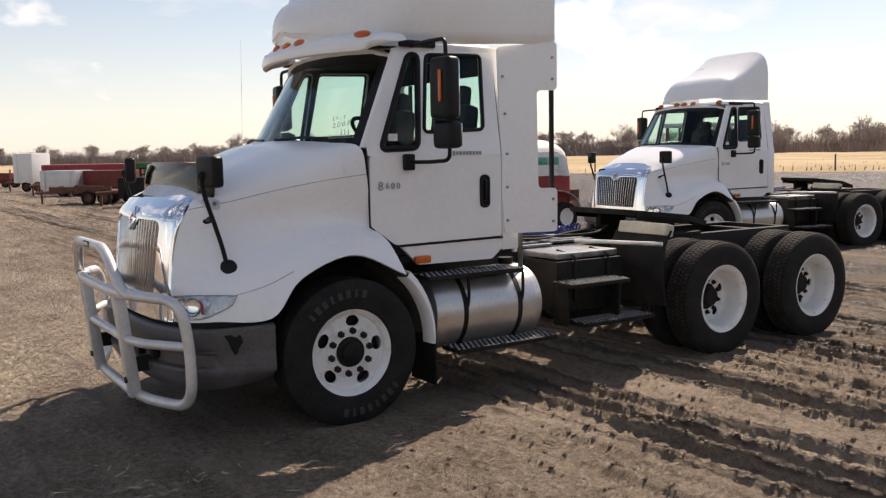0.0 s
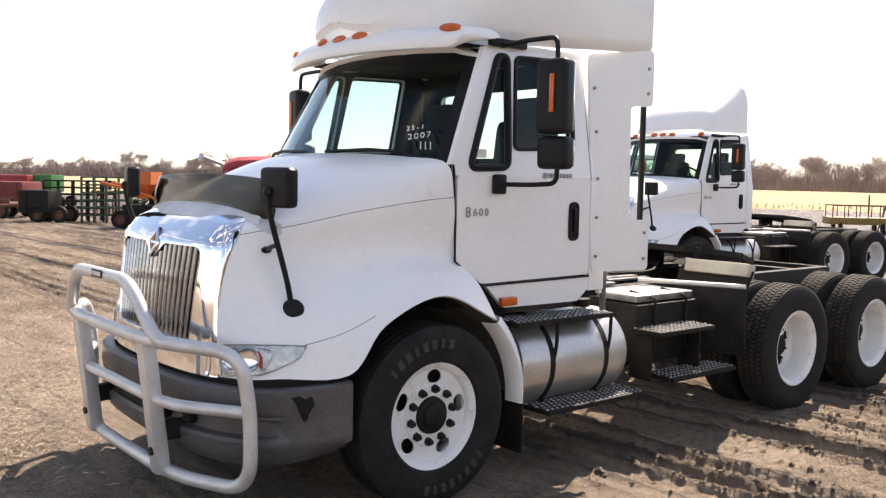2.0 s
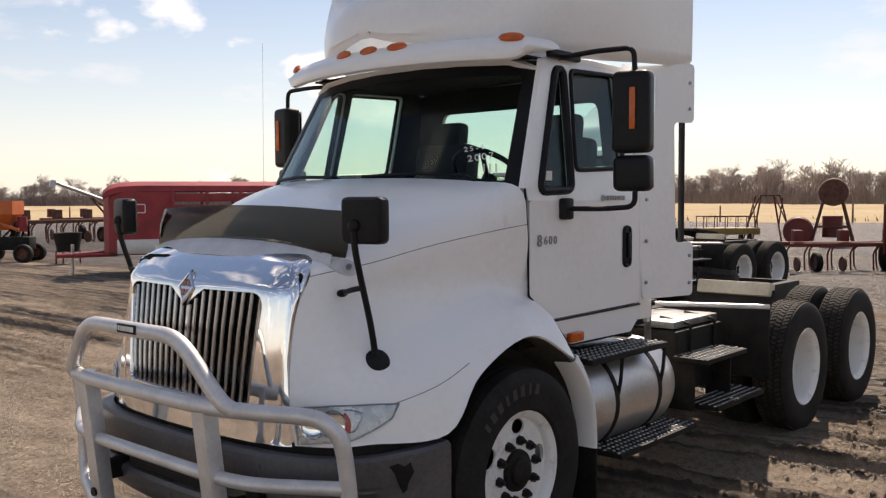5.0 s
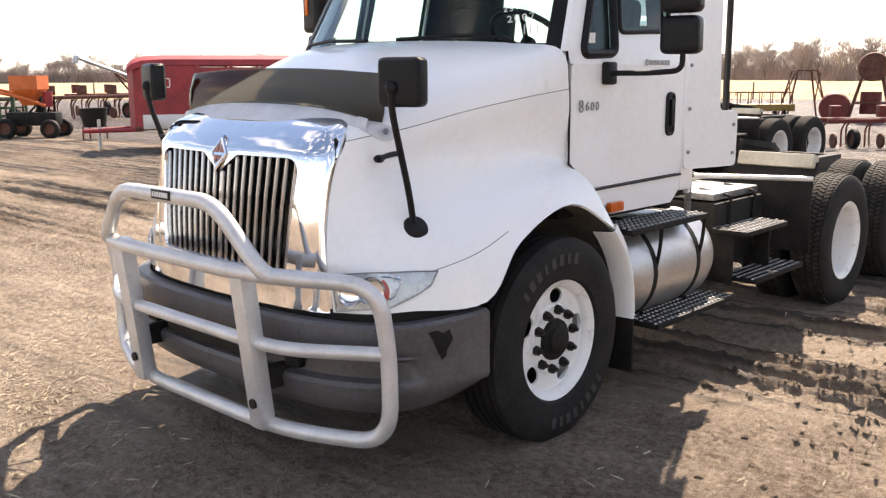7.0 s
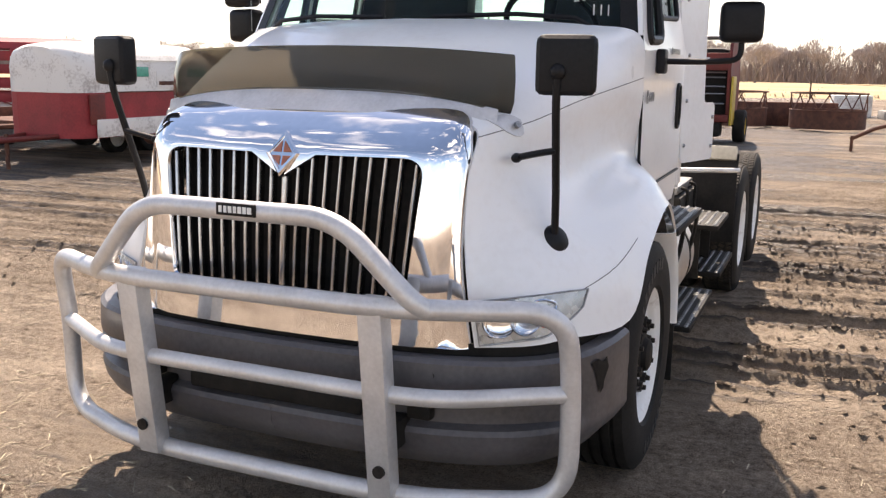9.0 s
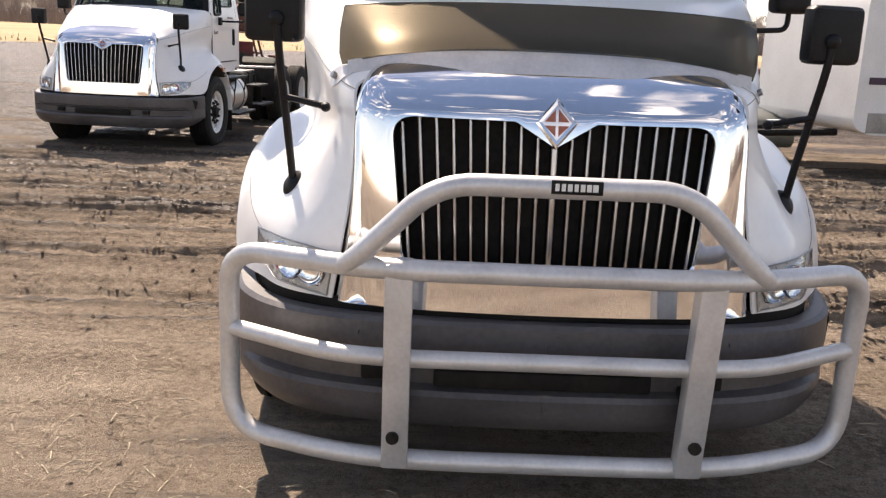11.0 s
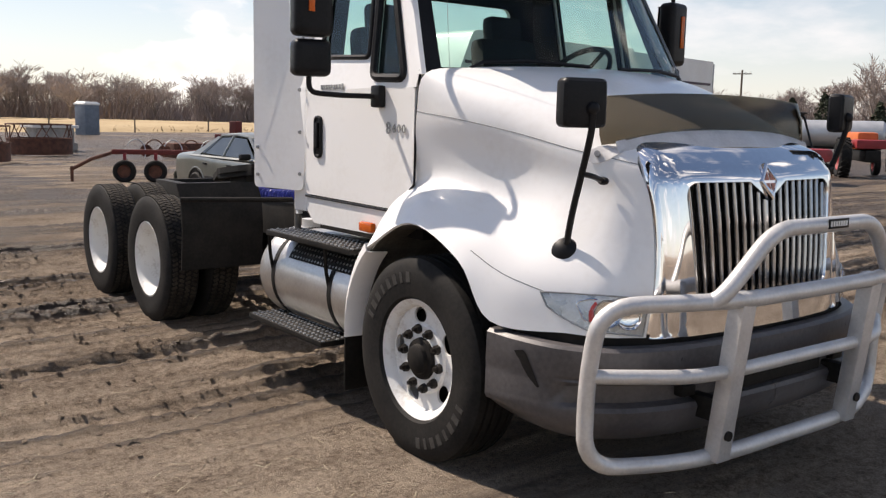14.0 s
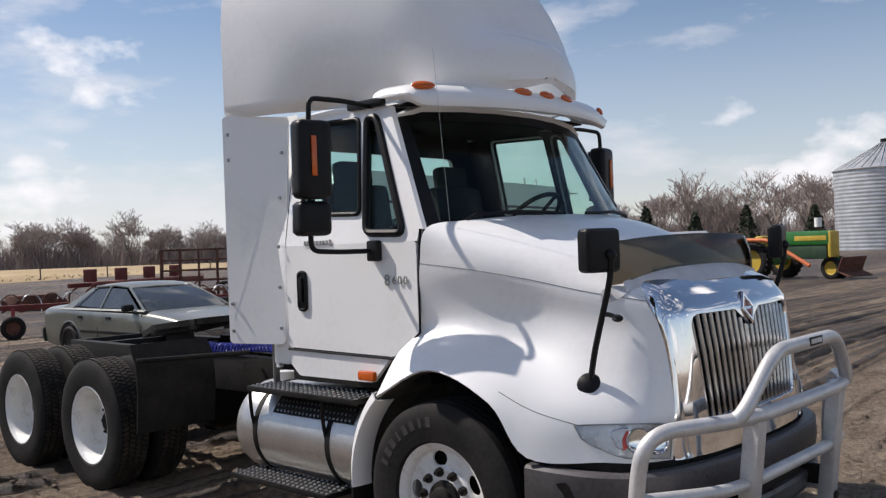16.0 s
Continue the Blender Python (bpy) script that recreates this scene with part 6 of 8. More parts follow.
def loader_tractor():
    """Red farm tractor with cab and front loader, nose towards +x."""
    t = thing("loader_tractor", "red farm tractor with glazed cab and front loader arms", "tractor", at_place(-19.85, -13.3, 10))
    for s in (1, -1):
        tractor_wheel(t, 0, 0.85 * s, 0.82, 0.45, RED)
        small_wheel(t, 2.5, 0.72 * s, 0.45, 0.26, RED)
        bm = bmesh.new()
        skin(bm, [[(1.0 * math.cos(a), y * s, 0.82 + 1.0 * math.sin(a)) for y in (0.55, 1.1)] for a in [radians(20 + 140 * i / 10) for i in range(11)]])
        thick(bm, 0.03)
        part("wing", bm, RED, t)
        bm = bmesh.new()
        tube(bm, fillet([(0.9, 0.62 * s, 1.9), (2.2, 0.62 * s, 1.55), (3.5, 0.62 * s, 0.5)], 0.2), 0.08, 8)
        part("loader_arm", bm, RED, t)
        bm = bmesh.new()
        rod(bm, (1.2, 0.62 * s, 0.9), (1.2, 0.62 * s, 1.85), 0.08, n=8)
        part("loader_post", bm, RED, t)
    bm = bmesh.new()
    box(bm, (1.9, 0, 1.35), (1.9, 0.72, 0.75), 0.08)
    hood = part("bonnet", bm, RED, t)
    part("grille", blk((2.87, 0, 1.30), (0.04, 0.62, 0.62), 0.02), PLASTIC, hood)
    for i in range(4):
        part("grille_slat", blk((2.90, 0, 1.1 + 0.13 * i), (0.02, 0.6, 0.03), 0.004), GREYBADGE, hood)
    for s in (1, -1):
        part("front_lamp", blk((2.90, 0.2 * s, 1.58), (0.03, 0.16, 0.1), 0.01), CHALK, hood)
    part("chassis", blk((1.2, 0, 0.8), (3.0, 0.5, 0.4), 0.04), CHASSIS, t)
    cab = part("cab_base", blk((0.1, 0, 1.35), (1.5, 1.3, 0.6), 0.05), RED, t)
    for x in (0.85, -0.62):
        for s in (1, -1):
            part("cab_post", blk((x, 0.66 * s, 2.05), (0.08, 0.08, 0.95), 0.01), RED, t)
    for s in (1, -1):
        part("cab_post", blk((0.15, 0.66 * s, 2.05), (0.07, 0.06, 0.95), 0.01), RED, t)
        g = part("cab_window", blk((0.1, 0.655 * s, 2.05), (1.35, 0.012, 0.8)), GLASS, t, smooth=False)
        g.visible_shadow = False
    for x in (0.86, -0.63):
        g = part("cab_window", blk((x, 0, 2.05), (0.012, 1.2, 0.8)), GLASS, t, smooth=False)
        g.visible_shadow = False
    part("cab_roof", blk((0.1, 0, 2.56), (1.75, 1.5, 0.14), 0.05), DIRTYWHITE, t, "pale cab roof")
    part("seat", blk((-0.2, 0, 1.85), (0.2, 0.45, 0.6), 0.05), SEAT, t)
    bm = bmesh.new()
    rod(bm, (1.3, 0.2, 1.7), (1.3, 0.2, 2.5), 0.04, n=8)
    part("exhaust", bm, RUST, t)
    bm = bmesh.new()
    skin(bm, [[(x, y, z) for y in (-0.95, 0.95)] for x, z in ((3.5, 0.75), (3.42, 0.4), (3.55, 0.15), (3.95, 0.08))])
    thick(bm, 0.04)
    part("bucket", bm, DARKRED, t)


def baler():
    """Round baler, its drawbar towards +x."""
    t = thing("round_baler", "dark red round hay baler standing on mud", "farm machine", at_place(-20.3, -1.6, 0))
    for s in (1, -1):
        pl = sheet(round2([(0.55, 0.55), (0.72, 1.9), (0.45, 2.55), (-0.6, 2.6), (-1.5, 2.0), (-1.6, 1.0), (-0.9, 0.4)], 0.2), [], lambda x, z: (x, 1.0 * s, z), 0, (0, -0.08 * s, 0))
        side = part("side_panel", pl, DARKRED, t)
        part("shield", blk((0.35, 1.05 * s, 1.05), (0.7, 0.06, 1.2), 0.03), DARKRED if s < 0 else YELLOW, t, "painted drive shield")
        small_wheel(t, -0.3, 1.2 * s, 0.42, 0.3, YELLOW)
    part("front_panel", blk((0.66, 0, 2.0), (0.06, 1.9, 0.42), 0.02), DARKRED, t)
    for i in range(7):
        part("name_bar", blk((0.694, -0.42 + 0.14 * i, 2.05), (0.006, 0.10, 0.10)), CHALK, t, smooth=False)
    for z in (0.98, 1.22, 1.40, 1.62, 1.74):
        bm = bmesh.new()
        rod(bm, (0.50, -0.86, z), (0.50, 0.86, z), 0.018, n=8)
        part("roller", bm, GREYBADGE, t)
    for i in range(5):
        bm = bmesh.new()
        rod(bm, (0.45 - 0.22 * i, -0.98, 2.60 + 0.02 * math.sin(i)), (0.45 - 0.22 * i, 0.98, 2.60 + 0.02 * math.sin(i)), 0.03, n=8)
        part("top_roller", bm, GREYBADGE, t)
    part("chamber", blk((-0.5, 0, 1.4), (1.6, 1.85, 1.9), 0.2), CHASSIS, t)
    part("lower_frame", blk((0.45, 0, 0.62), (0.5, 2.0, 0.18), 0.03), DARKRED, t)
    bm = bmesh.new()
    rod(bm, (0.4, 0, 0.95), (2.3, 0, 0.6), 0.09, n=8)
    rod(bm, (2.0, 0, 0.0), (2.0, 0, 0.7), 0.04, n=8)
    part("drawbar", bm, DARKRED, t)
    part("gearbox", blk((1.0, 0, 1.0), (0.4, 0.4, 0.35), 0.04), DARKRED, t)
    part("pickup", blk((0.6, 0, 0.35), (0.5, 1.7, 0.35), 0.1), CHASSIS, t)
    bm = bmesh.new()
    vs = [bm.verts.new((1.22, y, z)) for y, z in ((-0.17, 1.18), (0.17, 1.18), (0.0, 0.98))]
    bm.faces.new(vs)
    thick(bm, 0.01)
    part("warning_triangle", bm, AMBER, t, "faded orange warning triangle")


def sedan():
    """Four-door saloon with a separate boot, nose towards +x."""
    t = thing("sedan_car", "champagne grey four-door saloon car parked on the mud", "car", at_place(-11.8, 3.95, 3, -0.06))
    # x, deck height, foot, half width
    secs = []
    for x, top, low, w in ((-2.46, 0.74, 0.44, 0.78), (-2.40, 0.90, 0.32, 0.85), (-2.30, 0.955, 0.27, 0.875), (-1.9, 0.975, 0.24, 0.895), (-1.3, 0.965, 0.22, 0.905), (-0.4, 0.94, 0.22, 0.91), (0.5, 0.93, 0.22, 0.91), (1.05, 0.915, 0.22, 0.905), (1.6, 0.865, 0.23, 0.89), (2.1, 0.79, 0.26, 0.865), (2.36, 0.70, 0.33, 0.82), (2.45, 0.60, 0.42, 0.76)):
        secs.append([(x, 0, top + 0.025), (x, w * 0.55, top + 0.018), (x, w * 0.86, top - 0.004), (x, w * 0.97, top - 0.06), (x, w, top - 0.2), (x, w * 0.99, low + 0.22), (x, w * 0.96, low + 0.05), (x, w * 0.90, low), (x, w * 0.5, low)])
    bm = bmesh.new()
    skin(bm, surface(secs, 3, 3))
    mirrored(bm)
    body = part("body", bm, CARPAINT, t)
    side_y = lambda z: 0.845 - (z - 0.93) * 0.60
    # roof panel, crowned, falling to the screen and the back light
    bm = bmesh.new()
    rows = []
    for x, z, w in ((0.22, 1.300, 0.615), (0.06, 1.348, 0.60), (-0.25, 1.372, 0.595), (-0.6, 1.370, 0.59), (-0.88, 1.340, 0.59), (-1.02, 1.295, 0.60)):
        rows.append([(x - 0.05 * (1 - (f / 1.0) ** 2) * (-1 if x > 0 else 1) * (1 if x > 0 or x < -0.85 else 0), f * w, z + 0.022 * (1 - f * f) - (0.03 if abs(f) == 1 else 0)) for f in (-1, -0.93, -0.6, -0.2, 0.2, 0.6, 0.93, 1)])
    skin(bm, rows)
    thick(bm, 0.02)
    part("roof", bm, CARPAINT, t)
    for nm, a, b in (("windscreen", (1.02, 0.925, 0.79), (0.20, 1.305, 0.60)), ("rear_window", (-1.66, 0.965, 0.76), (-1.00, 1.300, 0.59))):
        sg = 1 if a[0] > 0 else -1
        bm = bmesh.new()
        fs = (-1, -0.66, -0.33, 0, 0.33, 0.66, 1)
        skin(bm, [[(a[0] * (1 - h) + b[0] * h + sg * (0.10 * (1 - h) + 0.05 * h) * (1 - f * f) + sg * 0.03 * math.sin(math.pi * h), f * (a[2] * (1 - h) + b[2] * h), a[1] * (1 - h) + b[1] * h + 0.015 * math.sin(math.pi * h)) for f in fs] for h in (0, 0.25, 0.5, 0.75, 1)])
        thick(bm, 0.01)
        part(nm, bm, DARKGLASS, t)
    for s in (1, -1):
        for pts in ([(0.80, 0.955), (0.13, 1.285), (-0.34, 1.300), (-0.34, 0.965)], [(-0.42, 0.965), (-0.42, 1.300), (-0.80, 1.285), (-1.16, 0.985)], [(-1.20, 0.99), (-0.86, 1.275), (-0.93, 1.265), (-1.36, 0.995)]):
            pl = sheet(round2(pts, 0.025), [], lambda x, z: (x, side_y(z) * s, z), 0, (0, -0.01 * s, 0))
            part("side_window", pl, DARKGLASS, t)
        # rear quarter panel, sill line and pillars round the glass
        pl = sheet(round2([(-1.36, 0.95), (-0.90, 1.28), (-0.98, 1.31), (-1.70, 0.955)], 0.01), [], lambda x, z: (x, (side_y(z) + 0.004) * s, z), 0, (0, -0.02 * s, 0))
        part("quarter_panel", pl, CARPAINT, t)
        for pts, r in (([(1.04, 0.92), (0.20, 1.315), (-0.25, 1.345), (-0.88, 1.322)], 0.026), ([(-0.38, 0.94), (-0.38, 1.33)], 0.028)):
            bm = bmesh.new()
            tube(bm, [(x, (side_y(z) - 0.006) * s, z) for x, z in pts], r, 6)
            part("window_pillar", bm, CARPAINT, t)
        bm = bmesh.new()
        skin(bm, [[(x, 0.80 * s, 0.95), (x, 0.842 * s, 0.953), (x, 0.88 * s, 0.925)] for x in (-1.7, -1.0, -0.3, 0.4, 1.05)])
        thick(bm, 0.012)
        part("shoulder", bm, CARPAINT, t)
        part("trim_strip", blk((0.02, 0.915 * s, 0.55), (2.0, 0.016, 0.05), 0.004), PLASTIC, t)
        bm = bmesh.new()
        box(bm, (0.70, 0.965 * s, 0.99), (0.11, 0.20, 0.115), 0.04)
        part("door_mirror", bm, PLASTIC, t)
        for x in (0.12, -0.84):
            part("door_handle", blk((x - 0.14, 0.912 * s, 0.80), (0.15, 0.022, 0.04), 0.006), PLASTIC, t)
        for x in (0.98, -0.40, -1.22):
            bm = bmesh.new()
            tube(bm, [(x, 0.905 * s, 0.30), (x, 0.911 * s, 0.6), (x, 0.880 * s, 0.88)], 0.006, 4)
            part("door_joint", bm, PLASTIC, t)
        for x in (1.45, -1.38):
            bm = bmesh.new()
            rod(bm, (x, 0.74 * s, 0.34), (x, 0.905 * s, 0.34), 0.365, n=36)
            part("wheel_arch", bm, PLASTIC, t)
            bm = bmesh.new()
            tube(bm, [(x + 0.375 * math.cos(a), 0.902 * s, 0.34 + 0.375 * math.sin(a)) for a in [math.pi * q / 16 for q in range(17)]], 0.016, 6)
            part("arch_lip", bm, CARPAINT, t)
            small_wheel(t, x, 0.825 * s, 0.325, 0.21, GALV)
        part("headlamp", blk((2.30, 0.55 * s, 0.655), (0.20, 0.40, 0.115), 0.03, Matrix.Rotation(radians(-10 * s), 3, "Z")), CHALK, t, "clear headlamp")
        part("corner_lamp", blk((2.20, 0.775 * s, 0.655), (0.20, 0.09, 0.11), 0.02), AMBER, t)
        part("tail_lamp", blk((-2.42, 0.58 * s, 0.80), (0.07, 0.44, 0.13), 0.02), REDLENS, t)
    part("grille", blk((2.41, 0, 0.66), (0.06, 0.62, 0.09), 0.02), PLASTIC, t)
    for x, nm in ((2.40, "front_bumper"), (-2.42, "rear_bumper")):
        sg = 1 if x > 0 else -1
        bm = bmesh.new()
        skin(bm, [[(x + sg * (o + 0.10 * (1 - f * f)), f * 0.88, z) for o, z in ((-0.02, 0.58), (0.03, 0.55), (0.045, 0.46), (0.03, 0.36), (-0.04, 0.30))] for f in (-1, -0.9, -0.6, -0.2, 0.2, 0.6, 0.9, 1)])
        thick(bm, 0.02)
        b = part(nm, bm, CARPAINT, t)
        bm = bmesh.new()
        tube(bm, [(x + sg * (0.045 + 0.10 * (1 - f * f)), f * 0.88, 0.50) for f in (-1, -0.9, -0.6, -0.2, 0.2, 0.6, 0.9, 1)], 0.014, 6)
        part("bumper_strip", bm, PLASTIC, b)


def camper(name, label, m, L, stripe):
    """A white box caravan with dark windows."""
    t = thing(name, label, "caravan", m)
    W, H0, H1 = 2.4, 0.62, 3.05
    pl = sheet(round2([(0, H0 + 0.1), (0.25, H0), (L, H0), (L, H1), (0.35, H1), (0, H1 - 0.7)], 0.12), [], lambda x, z: (x, -W / 2, z), 0, (0, W, 0))
    body = part("body", pl, CLEANWHITE, t)
    for s in (1, -1):
        for x, w in ((L - 1.5, 1.1), (L - 4.2, 1.3), (1.6, 0.9)):
            g = part("window", blk((x, (W / 2 + 0.012) * s, 1.95), (w, 0.03, 0.62), 0.06), DARKGLASS, body, "dark tinted window")
        for z, h in ((2.55, 0.05), (1.32, 0.09)):
            part("stripe", blk((L / 2, (W / 2 + 0.008) * s, z), (L - 0.3, 0.012, h)), stripe, body, smooth=False)
        part("skirt", blk((L / 2, (W / 2 + 0.004) * s, 0.78), (L - 0.4, 0.02, 0.26), 0.01), CONCRETE, body, "grey lower skirt")
        for x in (L * 0.60, L * 0.60 + 0.85):
            small_wheel(t, x, (W / 2 - 0.12) * s, 0.36, 0.22, GREYBADGE)
        part("corner_post", blk((L - 0.012, (W / 2 - 0.01) * s, 1.85), (0.05, 0.04, 2.3), 0.01), GREYBADGE, body)
    bm = bmesh.new()
    for x in (L - 0.6, L - 1.2):
        rod(bm, (x, -0.6, H1), (x, -0.6, H1 + 0.22), 0.03, n=8)
    box(bm, (L - 2.2, 0, H1 + 0.1), (0.7, 0.6, 0.22), 0.05)
    part("roof_vent", bm, DIRTYWHITE, t)
    bm = bmesh.new()
    for s in (1, -1):
        rod(bm, (0.2, 0.6 * s, 0.6), (-1.2, 0.03 * s, 0.5), 0.05, n=8)
    rod(bm, (-0.9, 0, 0.0), (-0.9, 0, 0.6), 0.04, n=8)
    part("drawbar", bm, CHASSIS, t)
    return t


def utility_vehicle():
    t = thing("utility_vehicle", "small red and black off-road utility vehicle with roll cage", "vehicle", at_place(-12.7, 21.2, -12) @ Matrix.Diagonal((1.1, 1.1, 1.1, 1)))
    for x in (0.95, -0.95):
        for s in (1, -1):
            tractor_wheel(t, x, 0.62 * s, 0.33, 0.26, GREYBADGE, 14)
    part("front_body", blk((1.0, 0, 0.78), (0.9, 1.2, 0.36), 0.12), RED, t)
    part("floor_body", blk((-0.1, 0, 0.55), (2.3, 1.15, 0.22), 0.05), PLASTIC, t)
    part("cargo_bed", blk((-1.05, 0, 0.88), (0.85, 1.25, 0.32), 0.03), PLASTIC, t)
    for s in (1, -1):
        bm = bmesh.new()
        tube(bm, fillet([(0.75, 0.58 * s, 0.85), (0.35, 0.55 * s, 1.85), (-0.6, 0.55 * s, 1.85), (-0.7, 0.58 * s, 0.9)], 0.15), 0.03, 8)
        part("roll_bar", bm, PLASTIC, t)
        bm = bmesh.new()
        box(bm, (-0.35, 0.3 * s, 0.78), (0.5, 0.5, 0.14), 0.05)
        box(bm, (-0.6, 0.3 * s, 1.1), (0.12, 0.48, 0.55), 0.05)
        box(bm, (-0.64, 0.3 * s, 1.45), (0.1, 0.26, 0.16), 0.04)
        part("seat", bm, SEAT, t)
    bm = bmesh.new()
    for x in (0.35, -0.6):
        rod(bm, (x, -0.55, 1.85), (x, 0.55, 1.85), 0.03, n=8)
    part("cross_bar", bm, PLASTIC, t)
    part("roof", blk((-0.1, 0, 1.90), (1.1, 1.2, 0.05), 0.02), PLASTIC, t)
    bm = bmesh.new()
    tube(bm, [(0.17 * math.sin(a) * 0.6 + 0.35, 0.3 + 0.17 * math.cos(a), 1.12 + 0.13 * math.sin(a)) for a in [2 * math.pi * i / 16 for i in range(16)]], 0.015, 6, True)
    part("steering_wheel", bm, PLASTIC, t)


def green_tractor():
    t = thing("green_tractor", "old green row-crop tractor with yellow wheels", "tractor", at_place(-12.2, 31.2, -17) @ Matrix.Diagonal((1.1, 1.1, 1.1, 1)))
    for s in (1, -1):
        tractor_wheel(t, 0, 0.8 * s, 0.68, 0.36, YELLOW)
        small_wheel(t, 2.55, 0.22 * s + 0.25, 0.40, 0.16, YELLOW)
        bm = bmesh.new()
        skin(bm, [[(0.8 * math.cos(a), y * s, 0.66 + 0.8 * math.sin(a)) for y in (0.45, 0.6)] for a in [radians(20 + 120 * i / 8) for i in range(9)]])
        thick(bm, 0.03)
        part("wing", bm, GREEN, t)
    b = part("bonnet", blk((1.75, 0, 1.42), (1.9, 0.5, 0.5), 0.1), GREEN, t)
    for s in (1, -1):
        part("side_band", blk((1.95, 0.255 * s, 1.42), (1.3, 0.01, 0.16), 0.003), YELLOW, b, "yellow side band")
    part("nose", blk((2.68, 0, 1.2), (0.14, 0.46, 0.9), 0.05), YELLOW, t)
    part("engine", blk((1.6, 0, 0.95), (1.9, 0.4, 0.5), 0.05), DARKGREEN, t)
    part("rear_axle", blk((0, 0, 0.68), (0.5, 1.3, 0.4), 0.05), GREEN, t)
    part("front_post", blk((2.55, 0.25, 0.7), (0.2, 0.2, 0.7), 0.03), GREEN, t)
    part("seat", blk((-0.3, 0, 1.35), (0.35, 0.5, 0.4), 0.08), YELLOW, t)
    bm = bmesh.new()
    tube(bm, [(0.45 + 0.1 * math.sin(a), 0.22 * math.cos(a), 1.75 + 0.2 * math.sin(a)) for a in [2 * math.pi * i / 16 for i in range(16)]], 0.018, 6, True)
    rod(bm, (0.8, 0, 1.5), (0.45, 0, 1.75), 0.02, n=6)
    part("steering_wheel", bm, PLASTIC, t)
    bm = bmesh.new()
    rod(bm, (2.1, 0.0, 1.6), (2.1, 0.0, 1.8), 0.03, n=8)
    part("exhaust", bm, RUST, t)
    bm = bmesh.new()
    rod(bm, (2.1, 0, 1.8), (2.1, 0, 2.12), 0.12, n=16)
    part("exhaust_cover", bm, CHALK, t, "white tin over the exhaust")
    for s in (1, -1):
        bm = bmesh.new()
        tube(bm, fillet([(-0.9, 0.95 * s - 0.2, 1.45), (0.9, 0.95 * s - 0.2, 1.40), (2.6, 0.95 * s - 0.2, 0.5)], 0.2), 0.07, 8)
        part("loader_arm", bm, ORANGE, t, "faded orange red loader arm")
    bm = bmesh.new()
    skin(bm, [[(x, y, z) for y in (-0.4, 0.9)] for x, z in ((3.3, 0.75), (3.1, 0.3), (3.5, 0.12))])
    thick(bm, 0.03)
    part("plough_share", bm, RUST, t)


def wheel_rake():
    """Long red hay rake: a beam on tyres with spring-steel hoops."""
    t = thing("hay_rake", "long red hay rake with curved tines behind the truck", "farm machine", at_place(-18.65, 3.4, 66) @ Matrix.Diagonal((0.75, 0.75, 0.75, 1)))
    bm = bmesh.new()
    box(bm, (5.0, 0, 0.95), (10.8, 0.14, 0.16), 0.02)
    part("beam", bm, DARKRED, t)
    bm = bmesh.new()
    tube(bm, [(-0.4, 0, 0.92), (-1.0, -0.2, 0.72), (-1.6, -0.4, 0.38)], 0.06, 8)
    part("drawbar", bm, RUST, t)
    bm = bmesh.new()
    rod(bm, (-1.55, -0.4, 0.0), (-1.55, -0.4, 0.5), 0.05, n=8)
    part("jack", bm, RUST, t)
    for x in (0.0, 0.95, 8.4):
        small_wheel(t, x, -0.25, 0.36, 0.24, RUST)
        part("axle_leg", blk((x, -0.1, 0.6), (0.1, 0.1, 0.65), 0.01), RED, t)
    for i in range(17):
        bm = bmesh.new()
        c = Vector((0.3 + 0.58 * i, 0.35, 0.92))
        tube(bm, [c + Vector((0.30 * math.cos(a), 0.10 * math.sin(a * 2), 0.42 * math.sin(a))) for a in [radians(-20 + 170 * k / 16) for k in range(17)]], 0.020, 6)
        part("tine_hoop", bm, GALV if i % 2 == 0 else RUST, t)
        bm = bmesh.new()
        rod(bm, c + Vector((0.3, 0.2, 0.05)), c + Vector((0.3, 0.28, 0.05)), 0.20, n=20)
        part("coulter", bm, RUST, t)


def bale_ring(x, y, low=True):
    t = thing("bale_ring", "round rusty steel bale feeder with slanted bars", "feeder", at_place(x, y, 17 * x), group="bale feeders")
    bm = bmesh.new()
    n = 28
    ring = lambda r, z: [(r * math.cos(2 * math.pi * i / n), r * math.sin(2 * math.pi * i / n), z) for i in range(n)]
    skin(bm, [ring(1.15, 0.05), ring(1.15, 0.62)], True)
    thick(bm, 0.02)
    part("skirt", bm, RUST, t)
    for z in (0.62, 1.15):
        bm = bmesh.new()
        tube(bm, ring(1.15, z), 0.025, 6, True)
        part("rail", bm, RUST, t)
    for i in range(14):
        a, b = 2 * math.pi * i / 14, 2 * math.pi * (i + (0.6 if i % 2 else -0.6)) / 14
        bm = bmesh.new()
        rod(bm, (1.15 * math.cos(a), 1.15 * math.sin(a), 0.62), (1.15 * math.cos(b), 1.15 * math.sin(b), 1.15), 0.02, n=6)
        part("slant_bar", bm, RUST, t)


